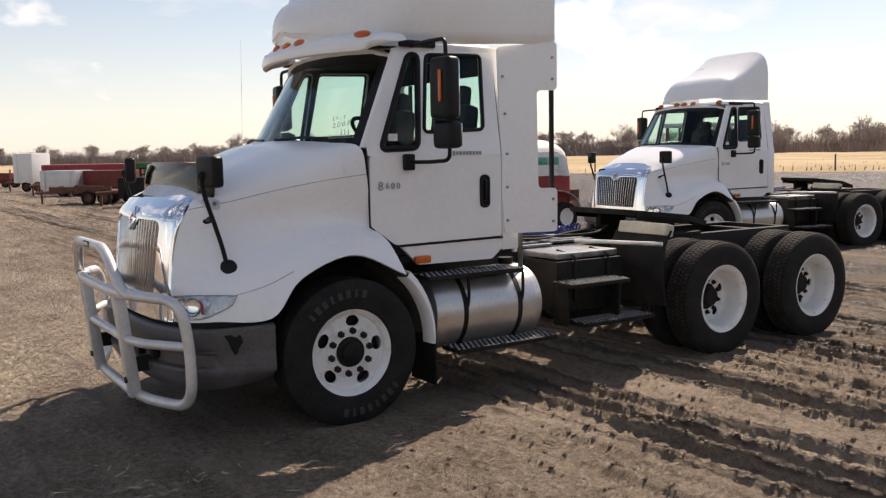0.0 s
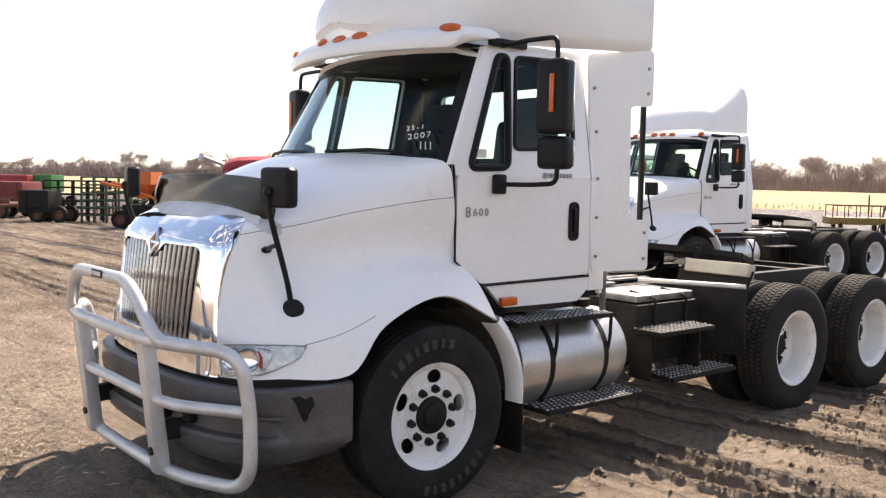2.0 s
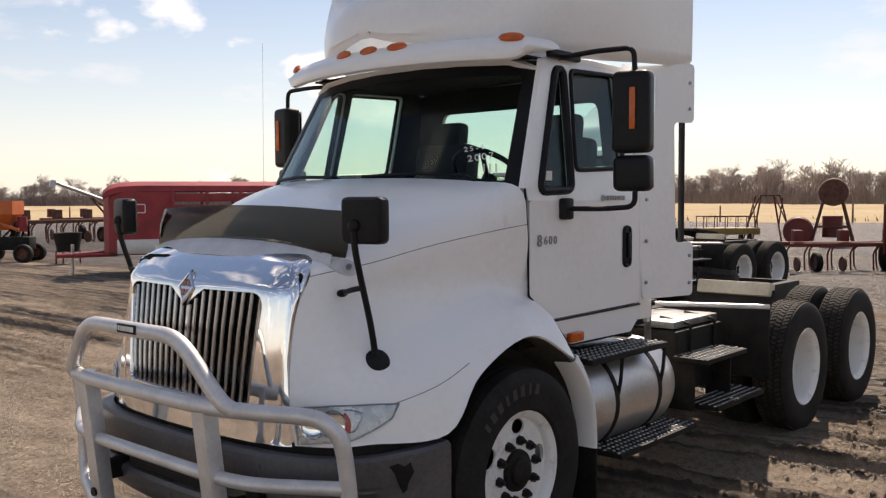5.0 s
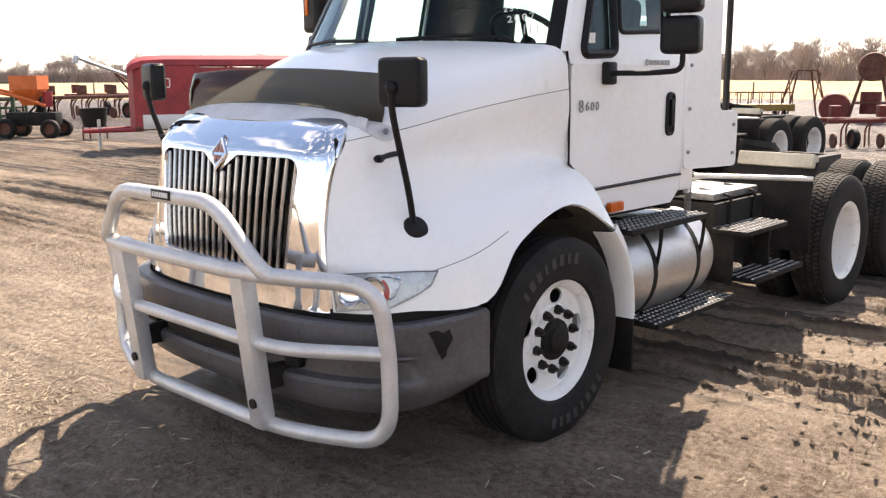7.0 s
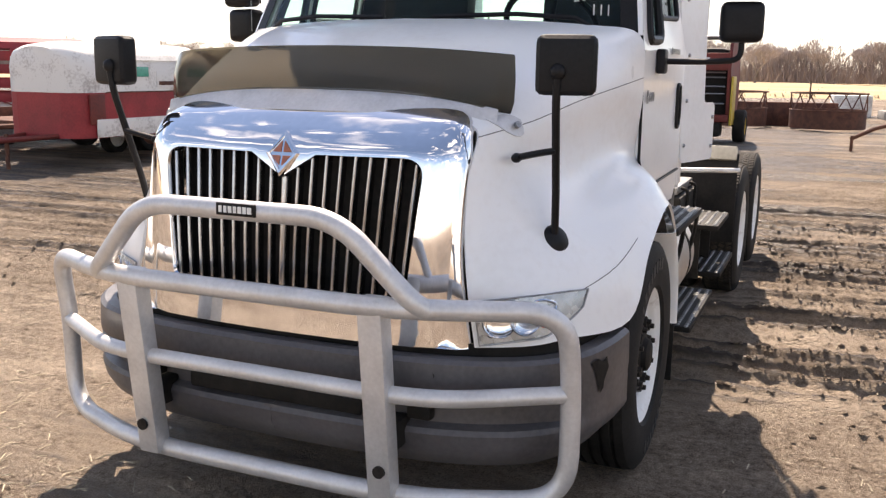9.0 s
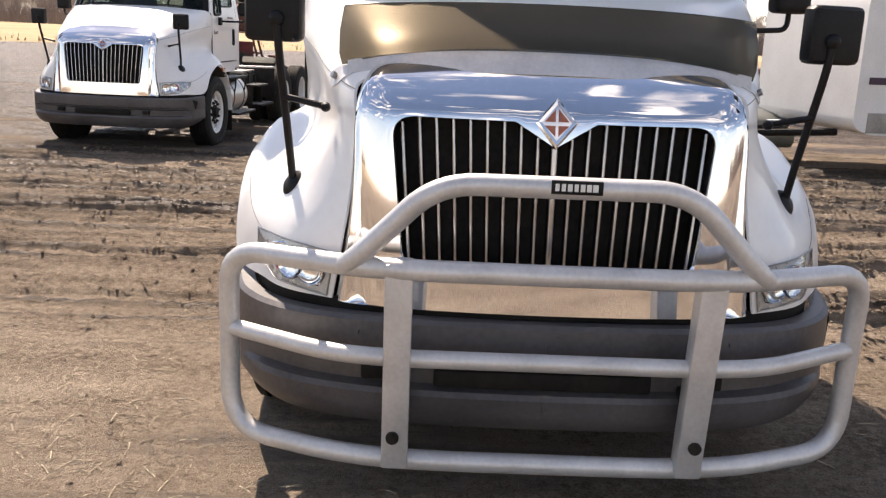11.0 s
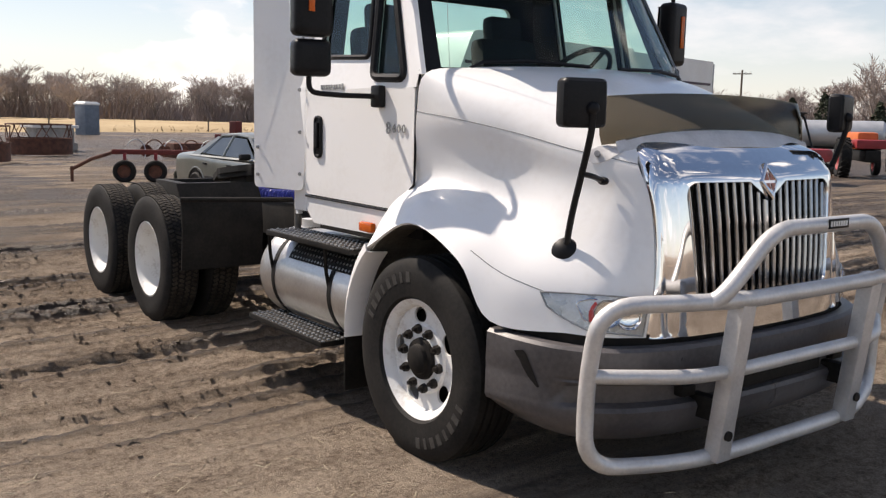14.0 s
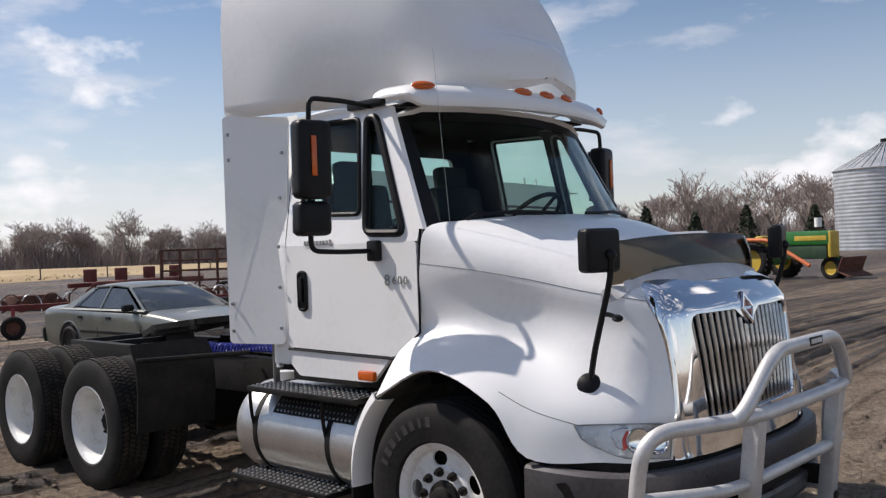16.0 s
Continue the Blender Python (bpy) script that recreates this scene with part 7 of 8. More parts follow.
def tank_stand():
    t = thing("fuel_tank_stand", "small red fuel tank on a rusty leg stand", "fuel tank", at_place(-32.0, -7.9, 20))
    bm = bmesh.new()
    lathe(bm, [(0, -0.7), (0.48, -0.68), (0.52, -0.6), (0.52, 0.6), (0.48, 0.68), (0, 0.7)], 28, "x")
    bm.transform(Matrix.Translation((0, 0, 2.0)))
    part("tank", bm, RUST, t)
    for x in (0.55, -0.55):
        for s in (1, -1):
            bm = bmesh.new()
            rod(bm, (x * 1.3, 0.75 * s, 0), (x, 0.35 * s, 1.6), 0.045, n=6)
            part("leg", bm, RUST, t)
        bm = bmesh.new()
        rod(bm, (x * 1.15, -0.58, 0.7), (x * 1.15, 0.58, 0.7), 0.03, n=6)
        part("brace", bm, RUST, t)
    bm = bmesh.new()
    rod(bm, (0.1, 0, 0.3), (0.1, 0, 1.1), 0.36, n=20)
    part("drum", bm, DARKRED, t)
    t = thing("steel_frame_stand", "empty rusty A-shaped steel stand", "stand", at_place(-32.5, -10.6, 35) @ Matrix.Diagonal((0.9, 0.9, 0.82, 1)))
    for x in (0.7, -0.7):
        for s in (1, -1):
            bm = bmesh.new()
            rod(bm, (x * 1.3, 0.85 * s, 0), (x * 0.75, 0.4 * s, 2.3), 0.04, n=6)
            part("leg", bm, RUST, t)
            bm = bmesh.new()
            rod(bm, (x * 1.15, 0.7 * s, 0.8), (-x * 0.85, 0.5 * s, 2.2), 0.03, n=6)
            part("brace", bm, RUST, t)
    bm = bmesh.new()
    tube(bm, [(0.53, 0.4, 2.3), (0.53, -0.4, 2.3), (-0.53, -0.4, 2.3), (-0.53, 0.4, 2.3)], 0.04, 6, True)
    part("top_ring", bm, RUST, t)
    t = thing("round_tank", "round dark red tank lying on the ground", "tank", at_place(-31.5, -9.0, 20))
    bm = bmesh.new()
    lathe(bm, [(0, -0.7), (0.5, -0.68), (0.55, -0.6), (0.55, 0.6), (0.5, 0.68), (0, 0.7)], 28, "x")
    bm.transform(Matrix.Translation((0, 0, 0.53)))
    part("shell", bm, DARKRED, t)


def cultivator(m, n, mat, label):
    """A row implement: tool bar on wheels with rows of shanks."""
    t = thing("row_cultivator", label, "farm machine", m, group="row implements")
    W = n * 0.75
    for x in (0, 0.9):
        part("tool_bar", blk((x, 0, 0.95), (0.14, W, 0.14), 0.02), mat, t)
    for i in range(n):
        y = -W / 2 + (i + 0.5) * W / n
        bm = bmesh.new()
        tube(bm, fillet([(0, y, 0.9), (-0.35, y, 0.7), (-0.3, y, 0.1), (-0.1, y, 0.0)], 0.15), 0.03, 6)
        part("shank", bm, RUST, t)
        bm = bmesh.new()
        tube(bm, fillet([(0.9, y + 0.2, 0.9), (0.6, y + 0.2, 0.65), (0.65, y + 0.2, 0.05)], 0.15), 0.03, 6)
        part("shank", bm, mat, t)
        if i % 2 == 0:
            bm = bmesh.new()
            rod(bm, (0.45, y, 0.25), (0.45, y + 0.06, 0.25), 0.25, n=16)
            part("disc", bm, RUST, t)
            part("seed_box", blk((0.5, y, 1.25), (0.3, 0.3, 0.4), 0.03), mat, t)
    for y in (-W * 0.3, W * 0.3):
        small_wheel(t, 0.45, y, 0.34, 0.2, RUST)


def orange_sprayer():
    t = thing("orange_hopper_wagon", "orange hopper on a small dark wheeled machine", "farm machine", at_place(-8.0, -24.5, 132))
    bm = bmesh.new()
    rows = [[(0.42 + x * k, y * k, z) for x, y in ((-0.42, -0.4), (0.42, -0.4), (0.42, 0.4), (-0.42, 0.4))] for k, z in ((0.42, 0.95), (0.80, 1.35), (0.98, 1.42), (1.0, 1.82))]
    skin(bm, rows, True)
    thick(bm, 0.03)
    part("hopper", bm, ORANGE, t)
    for x, y, r in ((-0.15, 0.5, 0.30), (-0.15, -0.5, 0.30), (1.15, 0.45, 0.28), (1.15, -0.45, 0.28)):
        small_wheel(t, x, y, r, 0.22, RUST)
    part("chassis", blk((0.5, 0, 0.55), (1.5, 0.5, 0.40), 0.06), CHASSIS, t)
    part("seat_back", blk((0.62, 0.25, 1.0), (0.16, 0.42, 0.55), 0.06), CHASSIS, t)
    for s in (1, -1):
        bm = bmesh.new()
        tube(bm, fillet([(-0.9, 0.35 * s, 1.45), (0.3, 0.35 * s, 1.2), (1.0, 0.35 * s, 0.95)], 0.2), 0.05, 6)
        part("lift_arm", bm, ORANGE, t)
    bm = bmesh.new()
    rod(bm, (0.95, 0, 0.9), (0.95, 0, 1.35), 0.14, n=12)
    part("engine_cover", bm, RED, t)
    for k in range(5):
        bm = bmesh.new()
        rod(bm, (0.5 + 0.12 * k, -0.3 + 0.15 * k, 0.75), (0.7 + 0.12 * k, 0.3 - 0.1 * k, 1.2), 0.03, n=6)
        part("strut", bm, CHASSIS, t)


def auger():
    t = thing("grain_auger", "long grey grain auger on a wheeled frame", "farm machine", at_place(-28.5, -48.0, 0))
    bm = bmesh.new()
    rod(bm, (0, 0, 0.4), (7.3, 0, 2.9), 0.10, n=12)
    part("auger_tube", bm, GALV, t)
    bm = bmesh.new()
    for s in (1, -1):
        rod(bm, (3.2, 0.9 * s, 0.4), (5.0, 0.1 * s, 2.0), 0.06, n=6)
        rod(bm, (3.2, 0.9 * s, 0.4), (2.2, 0.1 * s, 1.5), 0.06, n=6)
    part("undercarriage", bm, RUST, t)
    for s in (1, -1):
        small_wheel(t, 3.2, 1.0 * s, 0.36, 0.2, RUST)
    bm = bmesh.new()
    rod(bm, (7.3, 0, 3.0), (7.4, 0, 2.6), 0.16, n=12)
    part("spout", bm, GALV, t)


def flat_trailer(m, L, label, deck=RUST):
    t = thing("flatbed_trailer", label, "trailer", m, group="yard trailers")
    part("deck", blk((L / 2, 0, 0.62), (L, 2.2, 0.12), 0.02), deck, t)
    for s in (1, -1):
        part("side_rail", blk((L / 2, 1.1 * s, 0.75), (L, 0.06, 0.22), 0.01), deck, t)
        for x in (L * 0.62, L * 0.62 + 0.85):
            small_wheel(t, x, 1.05 * s, 0.36, 0.24, RUST)
    bm = bmesh.new()
    for s in (1, -1):
        rod(bm, (0, 0.8 * s, 0.6), (-1.5, 0.03 * s, 0.55), 0.05, n=6)
    rod(bm, (-1.2, 0, 0), (-1.2, 0, 0.7), 0.05, n=6)
    part("drawbar", bm, deck, t)
    return t


def box_trailer(name, label, m, L, W, H, mat, rails=0, z0=0.75):
    """A box body over wheels."""
    t = thing(name, label, "trailer", m, group="yard trailers")
    b = part("body", blk((L / 2, 0, z0 + H / 2), (L, W, H), 0.06), mat, t)
    for k in range(rails):
        for s in (1, -1):
            part("side_rail", blk((L / 2, (W / 2 + 0.012) * s, z0 + 0.1 + H * k / max(1, rails)), (L - 0.2, 0.02, 0.1)), GALV, b)
    for s in (1, -1):
        for k in range(int(L)):
            part("side_post", blk((0.3 + (L - 0.6) * k / max(1, int(L) - 1), (W / 2 + 0.02) * s, z0 + H / 2), (0.06, 0.04, H), 0.006), mat, b)
        for x in (L * 0.6, L * 0.6 + 0.8):
            small_wheel(t, x, (W / 2 - 0.1) * s, 0.30, 0.2, RUST)
    bm = bmesh.new()
    rod(bm, (0.2, 0, 0.6), (-1.2, 0, 0.5), 0.07, n=6)
    rod(bm, (-1.0, 0, 0), (-1.0, 0, 0.55), 0.05, n=6)
    part("drawbar", bm, RUST, t)
    return t


def steel_rack(m, label, mat, L=3.0, H=2.2):
    """A rack of upright posts and rails, part-filled with bars."""
    t = thing("steel_rack", label, "rack", m, group="steel racks")
    for x in [L * k / 4 for k in range(5)]:
        for y in (-0.5, 0.5):
            part("post", blk((x, y, H / 2), (0.07, 0.07, H), 0.008), mat, t)
    for z in [H * k / 6 for k in range(1, 7)]:
        for y in (-0.5, 0.5):
            part("rail", blk((L / 2, y, z), (L, 0.05, 0.05), 0.006), mat, t)


def grain_bin():
    t = thing("grain_bin", "round galvanised grain bin with cone roof", "silo", at_place(-24.0, 85.0))
    bm = bmesh.new()
    prof = []
    R, H = 4.6, 7.4
    n = 84
    for i in range(n + 1):
        prof.append((R + 0.02 * math.sin(i * 1.6), H * i / n))
    lathe(bm, prof, 72, "z")
    wall = part("wall", bm, GALV, t)
    bm = bmesh.new()
    lathe(bm, [(R + 0.15, H - 0.05), (R + 0.15, H), (R * 0.5, H + 1.35), (0.5, H + 2.45), (0.0, H + 2.5)], 36, "z")
    roof = part("roof", bm, GALV, t)
    for i in range(36):
        a = 2 * math.pi * i / 36
        bm = bmesh.new()
        rod(bm, ((R + 0.1) * math.cos(a), (R + 0.1) * math.sin(a), H + 0.04), (0.5 * math.cos(a), 0.5 * math.sin(a), H + 2.47), 0.03, n=5)
        part("roof_rib", bm, GALV, roof)
    bm = bmesh.new()
    rod(bm, (0, 0, H + 2.4), (0, 0, H + 2.8), 0.5, n=16)
    part("cap", bm, PLASTIC, roof)


def farmhouse():
    t = thing("farmhouse", "small pale farmhouse with grey gable roof", "house", at_place(-95.0, 128.0, 40))
    part("wall", blk((0, 0, 1.6), (11, 7, 3.2), 0.02), CLEANWHITE, t)
    bm = bmesh.new()
    for s in (1, -1):
        skin(bm, [[(x, 0, 5.2), (x, 3.9 * s, 3.0)] for x in (-5.9, 5.9)])
    thick(bm, 0.15)
    part("roof", bm, SHINGLE, t)
    for x in (-5.5, 5.5):
        bm = bmesh.new()
        vs = [bm.verts.new((x, y, z)) for y, z in ((-3.5, 3.2), (3.5, 3.2), (0, 5.1))]
        bm.faces.new(vs)
        thick(bm, 0.1)
        part("gable", bm, CLEANWHITE, t)
    for x in (-3.5, -1.2, 1.4, 3.6):
        w = part("window", blk((x, -3.52, 1.8), (1.0, 0.06, 1.2), 0.01), DARKGLASS, t)
        part("frame", blk((x, -3.51, 1.8), (1.2, 0.04, 1.4), 0.01), DIRTYWHITE, w)


def power_pole(x, y, h=9.0):
    t = thing("power_pole", "weathered wooden power pole with crossarm", "utility pole", at_place(x, y, 30), group="power poles")
    bm = bmesh.new()
    rod(bm, (0, 0, -0.1), (0, 0, h), 0.17, 0.12, 10)
    part("pole", bm, POLEWOOD, t)
    part("crossarm", blk((0, 0, h - 0.5), (2.4, 0.12, 0.14), 0.01), POLEWOOD, t)
    for k in (-1.05, -0.4, 0.4, 1.05):
        bm = bmesh.new()
        rod(bm, (k, 0, h - 0.43), (k, 0, h - 0.25), 0.05, n=8)
        part("insulator", bm, CHALK, t)


def portable_toilet():
    t = thing("portable_toilet", "grey blue portable toilet cabin with white roof", "cabin", at_place(-62.6, 14.8, 20))
    part("body", blk((0, 0, 1.1), (1.15, 1.15, 2.1), 0.04), GREYBLUE, t)
    bm = bmesh.new()
    rows = [[(x * k, y * k, z) for x, y in ((-0.62, -0.62), (0.62, -0.62), (0.62, 0.62), (-0.62, 0.62))] for k, z in ((1, 2.12), (1, 2.22), (0.75, 2.36))]
    vs = skin(bm, rows, True)
    bm.faces.new(vs[-1])
    part("roof", bm, CLEANWHITE, t, "white domed roof")
    part("door", blk((0.585, 0, 1.05), (0.03, 0.8, 1.85), 0.01), GREYBLUE, t)


def clutter():
    t = thing("concrete_bunk", "grey concrete feed bunk with pale lid", "feed bunk", at_place(-36.4, 6.0, 10))
    part("body", blk((0, 0, 0.48), (1.0, 1.6, 0.96), 0.05), CONCRETE, t)
    part("lid", blk((0, 0, 1.02), (1.2, 1.9, 0.12), 0.02), DIRTYWHITE, t)
    for x, y, sx, sy, sz, mat, nm, lb in ((-38.5, 2.4, 1.1, 1.5, 0.9, DIRTYWHITE, "white_crate", "white plastic storage crate"), (-37.2, 5.3, 1.4, 3.6, 0.35, CONCRETE, "concrete_slab", "long pale concrete slab on the ground"), (-29.5, -0.4, 0.5, 4.6, 0.8, RUST, "steel_trough", "long rusty steel trough on the ground"), (-30.5, 9.5, 0.9, 1.5, 0.55, RUST, "steel_crate", "rusty steel crate on the ground")):
        o = part(nm, blk((0, 0, sz / 2), (sx, sy, sz), 0.04), mat)
        o.matrix_basis = at_place(x, y, 8)
        tagged(o, lb, nm.split("_")[1])
    t = thing("black_tub", "black stock tub on a small red stand", "tub", at_place(-9.0, -21.7, 132) @ Matrix.Diagonal((0.62, 0.62, 0.8, 1)))
    bm = bmesh.new()
    lathe(bm, [(0, 0.45), (0.5, 0.45), (0.62, 1.1), (0.66, 1.12), (0.6, 1.1), (0.48, 0.5), (0, 0.5)], 24, "z")
    part("tub", bm, PLASTIC, t)
    for x in (-0.4, 0.4):
        for y in (-0.4, 0.4):
            part("leg", blk((x, y, 0.24), (0.06, 0.06, 0.48), 0.006), DARKRED, t)
    t = thing("yellow_frame_wagon", "low yellow wagon with a steel frame", "wagon", at_place(-30.9, -11.6, 42) @ Matrix.Diagonal((0.5, 0.5, 0.66, 1)))
    part("bed", blk((0, 0, 0.75), (2.2, 4.6, 0.4), 0.04), SHADEYELLOW, t)
    for k in range(6):
        part("stake", blk((1.0, -2.1 + 0.84 * k, 1.25), (0.06, 0.06, 0.8), 0.006), RUST, t)
        part("stake", blk((-1.0, -2.1 + 0.84 * k, 1.25), (0.06, 0.06, 0.8), 0.006), RUST, t)
    for x in (1.0, -1.0):
        part("rail", blk((x, 0, 1.62), (0.06, 4.3, 0.06), 0.006), RUST, t)
        for y in (-1.5, 1.5):
            small_wheel(t, x, y, 0.34, 0.2, RUST)
    t = thing("fuel_trailer", "long silver tank trailer beyond the yard", "trailer", at_place(-27.5, 44.0, 30) @ Matrix.Diagonal((0.8, 0.72, 0.72, 1)))
    bm = bmesh.new()
    lathe(bm, [(0, 0), (0.9, 0.02), (1.05, 0.2), (1.05, 6.8), (0.9, 6.98), (0, 7.0)], 28, "x")
    bm.transform(Matrix.Translation((0, 0, 1.9)))
    part("tank", bm, GALV, t)
    for x in (1.5, 5.0, 6.0):
        for s in (1, -1):
            small_wheel(t, x, 0.9 * s, 0.45, 0.26, RUST)
    part("frame", blk((3.5, 0, 0.8), (6.6, 0.8, 0.2), 0.02), CHASSIS, t)
    t = thing("orange_farm_tractor", "low faded orange red farm tractor", "tractor", at_place(-12.9, 26.9, 130))
    part("bonnet", blk((1.2, 0, 1.25), (2.2, 0.7, 0.6), 0.12), ORANGE, t)
    part("chassis", blk((0.6, 0, 0.75), (3.0, 0.5, 0.4), 0.05), CHASSIS, t)
    part("rear_platform", blk((-0.4, 0, 1.15), (1.0, 1.1, 0.3), 0.06), RED, t)
    for s in (1, -1):
        tractor_wheel(t, -0.3, 0.85 * s, 0.68, 0.38, RED)
        small_wheel(t, 1.9, 0.7 * s, 0.40, 0.22, RED)


stock_trailer()
horse_trailer()
loader_tractor()
baler()
sedan()
camper("camper_trailer", "white camper trailer with dark windows and purple stripe", at_place(-8.9, 4.8, 101), 8.6, noisy("dark_purple_vinyl", (0.03, 0.012, 0.03), (0.05, 0.02, 0.05), (0.4, 0.5)))
camper("travel_trailer", "white ribbed travel trailer standing far back", at_place(-31.0, 19.0, 75), 7.0, GALV)
utility_vehicle()
green_tractor()
wheel_rake()
for x, y in ((-28.0, 1.6), (-28.3, -1.4), (-33.0, 4.8)):
    bale_ring(x, y)
tank_stand()
cultivator(at_place(-20.2, -3.4, 42) @ Matrix.Diagonal((0.75, 0.75, 0.7, 1)), 7, DARKRED, "dull red row cultivator with rusty shanks")
cultivator(at_place(-14.2, -34.5, 100), 12, RUST, "rusty row implement with many shanks")
cultivator(at_place(-20.5, -38.0, 80), 12, DARKRED, "dark red row planter with boxes")
cultivator(at_place(-26.0, 11.0, 25), 8, DARKRED, "dark red row planter with rusty discs")
orange_sprayer()
auger()
flat_trailer(at_place(-8.6, -12.6, 170), 4.2, "small rusty flat trailer behind the stock trailer")
flat_trailer(at_place(-4.6, -33.8, 135) @ Matrix.Diagonal((0.85, 0.85, 0.85, 1)), 3.3, "low flatbed trailer with dark wheels", RUST)
box_trailer("container_trailer", "tall white box body on a trailer frame", at_place(-5.9, -53.1, 131), 1.35, 1.6, 1.75, CLEANWHITE, 0, 0.5)
box_trailer("grain_wagon", "grey slatted stock trailer", at_place(-5.7, -43.3, 133), 2.05, 1.5, 1.05, GALV, 4, 0.25)
box_trailer("stock_rack_trailer", "dark red stock trailer far back", at_place(-7.3, -42.6, 132), 2.9, 1.6, 1.02, DARKRED, 0, 0.25)
box_trailer("stock_rack_trailer", "long red stock trailer with rounded pale roof", at_place(-6.6, -47.6, 132), 5.6, 1.8, 1.05, RED, 0, 0.52)
box_trailer("feed_wagon", "dark steel feed box on wheels", at_place(-6.0, -29.4, 136), 1.1, 1.0, 0.8, CHASSIS, 0, 0.32)
steel_rack(at_place(-7.0, -29.8, 136), "dark steel rack of gates and bars", CHASSIS, 2.2, 1.45)
steel_rack(at_place(-7.8, -28.2, 136), "dark green rack of gates and bars", DARKGREEN, 1.8, 1.6)
steel_rack(at_place(-23.2, 10.6, 58), "rusty stack of steel gates", RUST, 2.3, 1.95)
box_trailer("green_combine_body", "green harvester body far back", at_place(-10.4, -43.4, 132), 1.0, 1.2, 0.85, GREEN, 0, 0.75)
box_trailer("red_wagon", "small dark red wagon far back", at_place(-6.1, -63.7, 129), 1.2, 1.2, 0.75, DARKRED, 0, 0.25)
grain_bin()
farmhouse()
for x, y in ((-70.0, 100.0), (-40.0, 122.0), (-110.0, 90.0)):
    power_pole(x, y)
portable_toilet()
clutter()

# ---- field, fence, trees ----
EDGE = [(90, -80), (0, -76), (-40, -66), (-58, -34), (-70, 0), (-78, 30), (-92, 62), (-115, 92)]
WOODS = [(150, -500), (0, -490), (-120, -420), (-190, -260), (-225, -130), (-205, -80), (-185, -40), (-168, 0), (-172, 45), (-185, 90), (-170, 130), (-110, 155), (-50, 160), (0, 165), (60, 150)]


def along(line, step):
    """Points at even steps along a line of corners."""
    pts = [Vector((a, b, 0)) for a, b in line]
    out = []
    for a, b in zip(pts, pts[1:]):
        n = max(1, int((b - a).length / step))
        out += [a.lerp(b, i / n) for i in range(n)]
    return out + [pts[-1]]


GRASS = noisy("dry_winter_grass", (0.33, 0.245, 0.14), (0.52, 0.41, 0.26), (0.9, 1.0), 0.05, 1.2, stretch=(1, 1, 1), spec=0.1)
field_rng = random.Random(8)
bm = bmesh.new()
inner = along(EDGE, 6)
rows = []
for k, d in enumerate((0, 1.5, 5, 20, 60, 130, 200)):
    row = []
    for i, p in enumerate(inner):
        a, b = inner[max(0, i - 1)], inner[min(len(inner) - 1, i + 1)]
        t = (b - a).normalized()
        nrm = Vector((t.y, -t.x, 0))
        if nrm.dot(p) < 0:
            nrm = -nrm
        z = 0.0 if k == 0 else 0.12 + 0.10 * math.sin(i * 1.7 + k) + 0.1 * min(k, 3)
        row.append(p + nrm * (d + (1.2 * math.sin(i * 2.3) if k == 0 else 0)) + Vector((0, 0, z)))
    rows.append(row)
skin(bm, rows)
tagged(part("field", bm, GRASS), "pale dry winter grass field behind a fence", "field", kind="structure")

# standing dry stalks along the field's near side
gv, gf = [], []
for p in along(EDGE, 0.06):
    if field_rng.random() < 0.5:
        continue
    t = field_rng.random() ** 2 * 45
    nrm = Vector((-1, -0.3, 0)).normalized() if p.x < -50 else Vector((-0.1, -1, 0)).normalized()
    q = p + nrm * t
    h, w = field_rng.uniform(0.10, 0.35), field_rng.uniform(0.03, 0.09)
    lean = field_rng.uniform(-0.2, 0.2)
    k = len(gv)
    gv += [(q.x, q.y - w, 0.1), (q.x, q.y + w, 0.1), (q.x + lean, q.y + lean, 0.2 + h)]
    gf.append((k, k + 1, k + 2))
me = bpy.data.meshes.new("dry_grass")
me.from_pydata(gv, [], gf)
me.materials.append(GRASS)
tagged(new("dry_grass", me), "dry standing grass along the field edge", "grass", kind="stuff")

fence = thing("wire_fence", "sparse wooden post fence along the field", "fence")
for i, p in enumerate(along(EDGE, 7.5)):
    bm = bmesh.new()
    rod(bm, (p.x, p.y, 0), (p.x + 0.04 * math.sin(i), p.y, 1.25 + 0.12 * math.sin(i * 3.3)), 0.07, 0.06, 6)
    part("post", bm, POLEWOOD, fence)

BARK = noisy("grey_winter_bark", (0.15, 0.12, 0.10), (0.28, 0.235, 0.20), (0.85, 0.95), 3, 30)
TWIG = noisy("bare_twigs", (0.33, 0.275, 0.245), (0.49, 0.42, 0.38), (0.85, 0.95), 3, 30)
BRUSHWOOD = noisy("red_brown_brush", (0.21, 0.165, 0.148), (0.36, 0.29, 0.26), (0.9, 1.0), 0.15, 4)
CEDAR = noisy("dark_cedar_green", (0.012, 0.020, 0.010), (0.04, 0.05, 0.025), (0.85, 0.95), 2, 20)


def limb(verts, faces, a, b, r0, r1, n):
    d = (b - a).normalized()
    s = d.cross(Vector((0.3, 0.9, 0.2))).normalized()
    u = d.cross(s)
    k = len(verts)
    for p, r in ((a, r0), (b, r1)):
        for j in range(n):
            t = 2 * math.pi * j / n
            verts.append(p + s * r * math.cos(t) + u * r * math.sin(t))
    for j in range(n):
        faces.append((k + j, k + (j + 1) % n, k + n + (j + 1) % n, k + n + j))


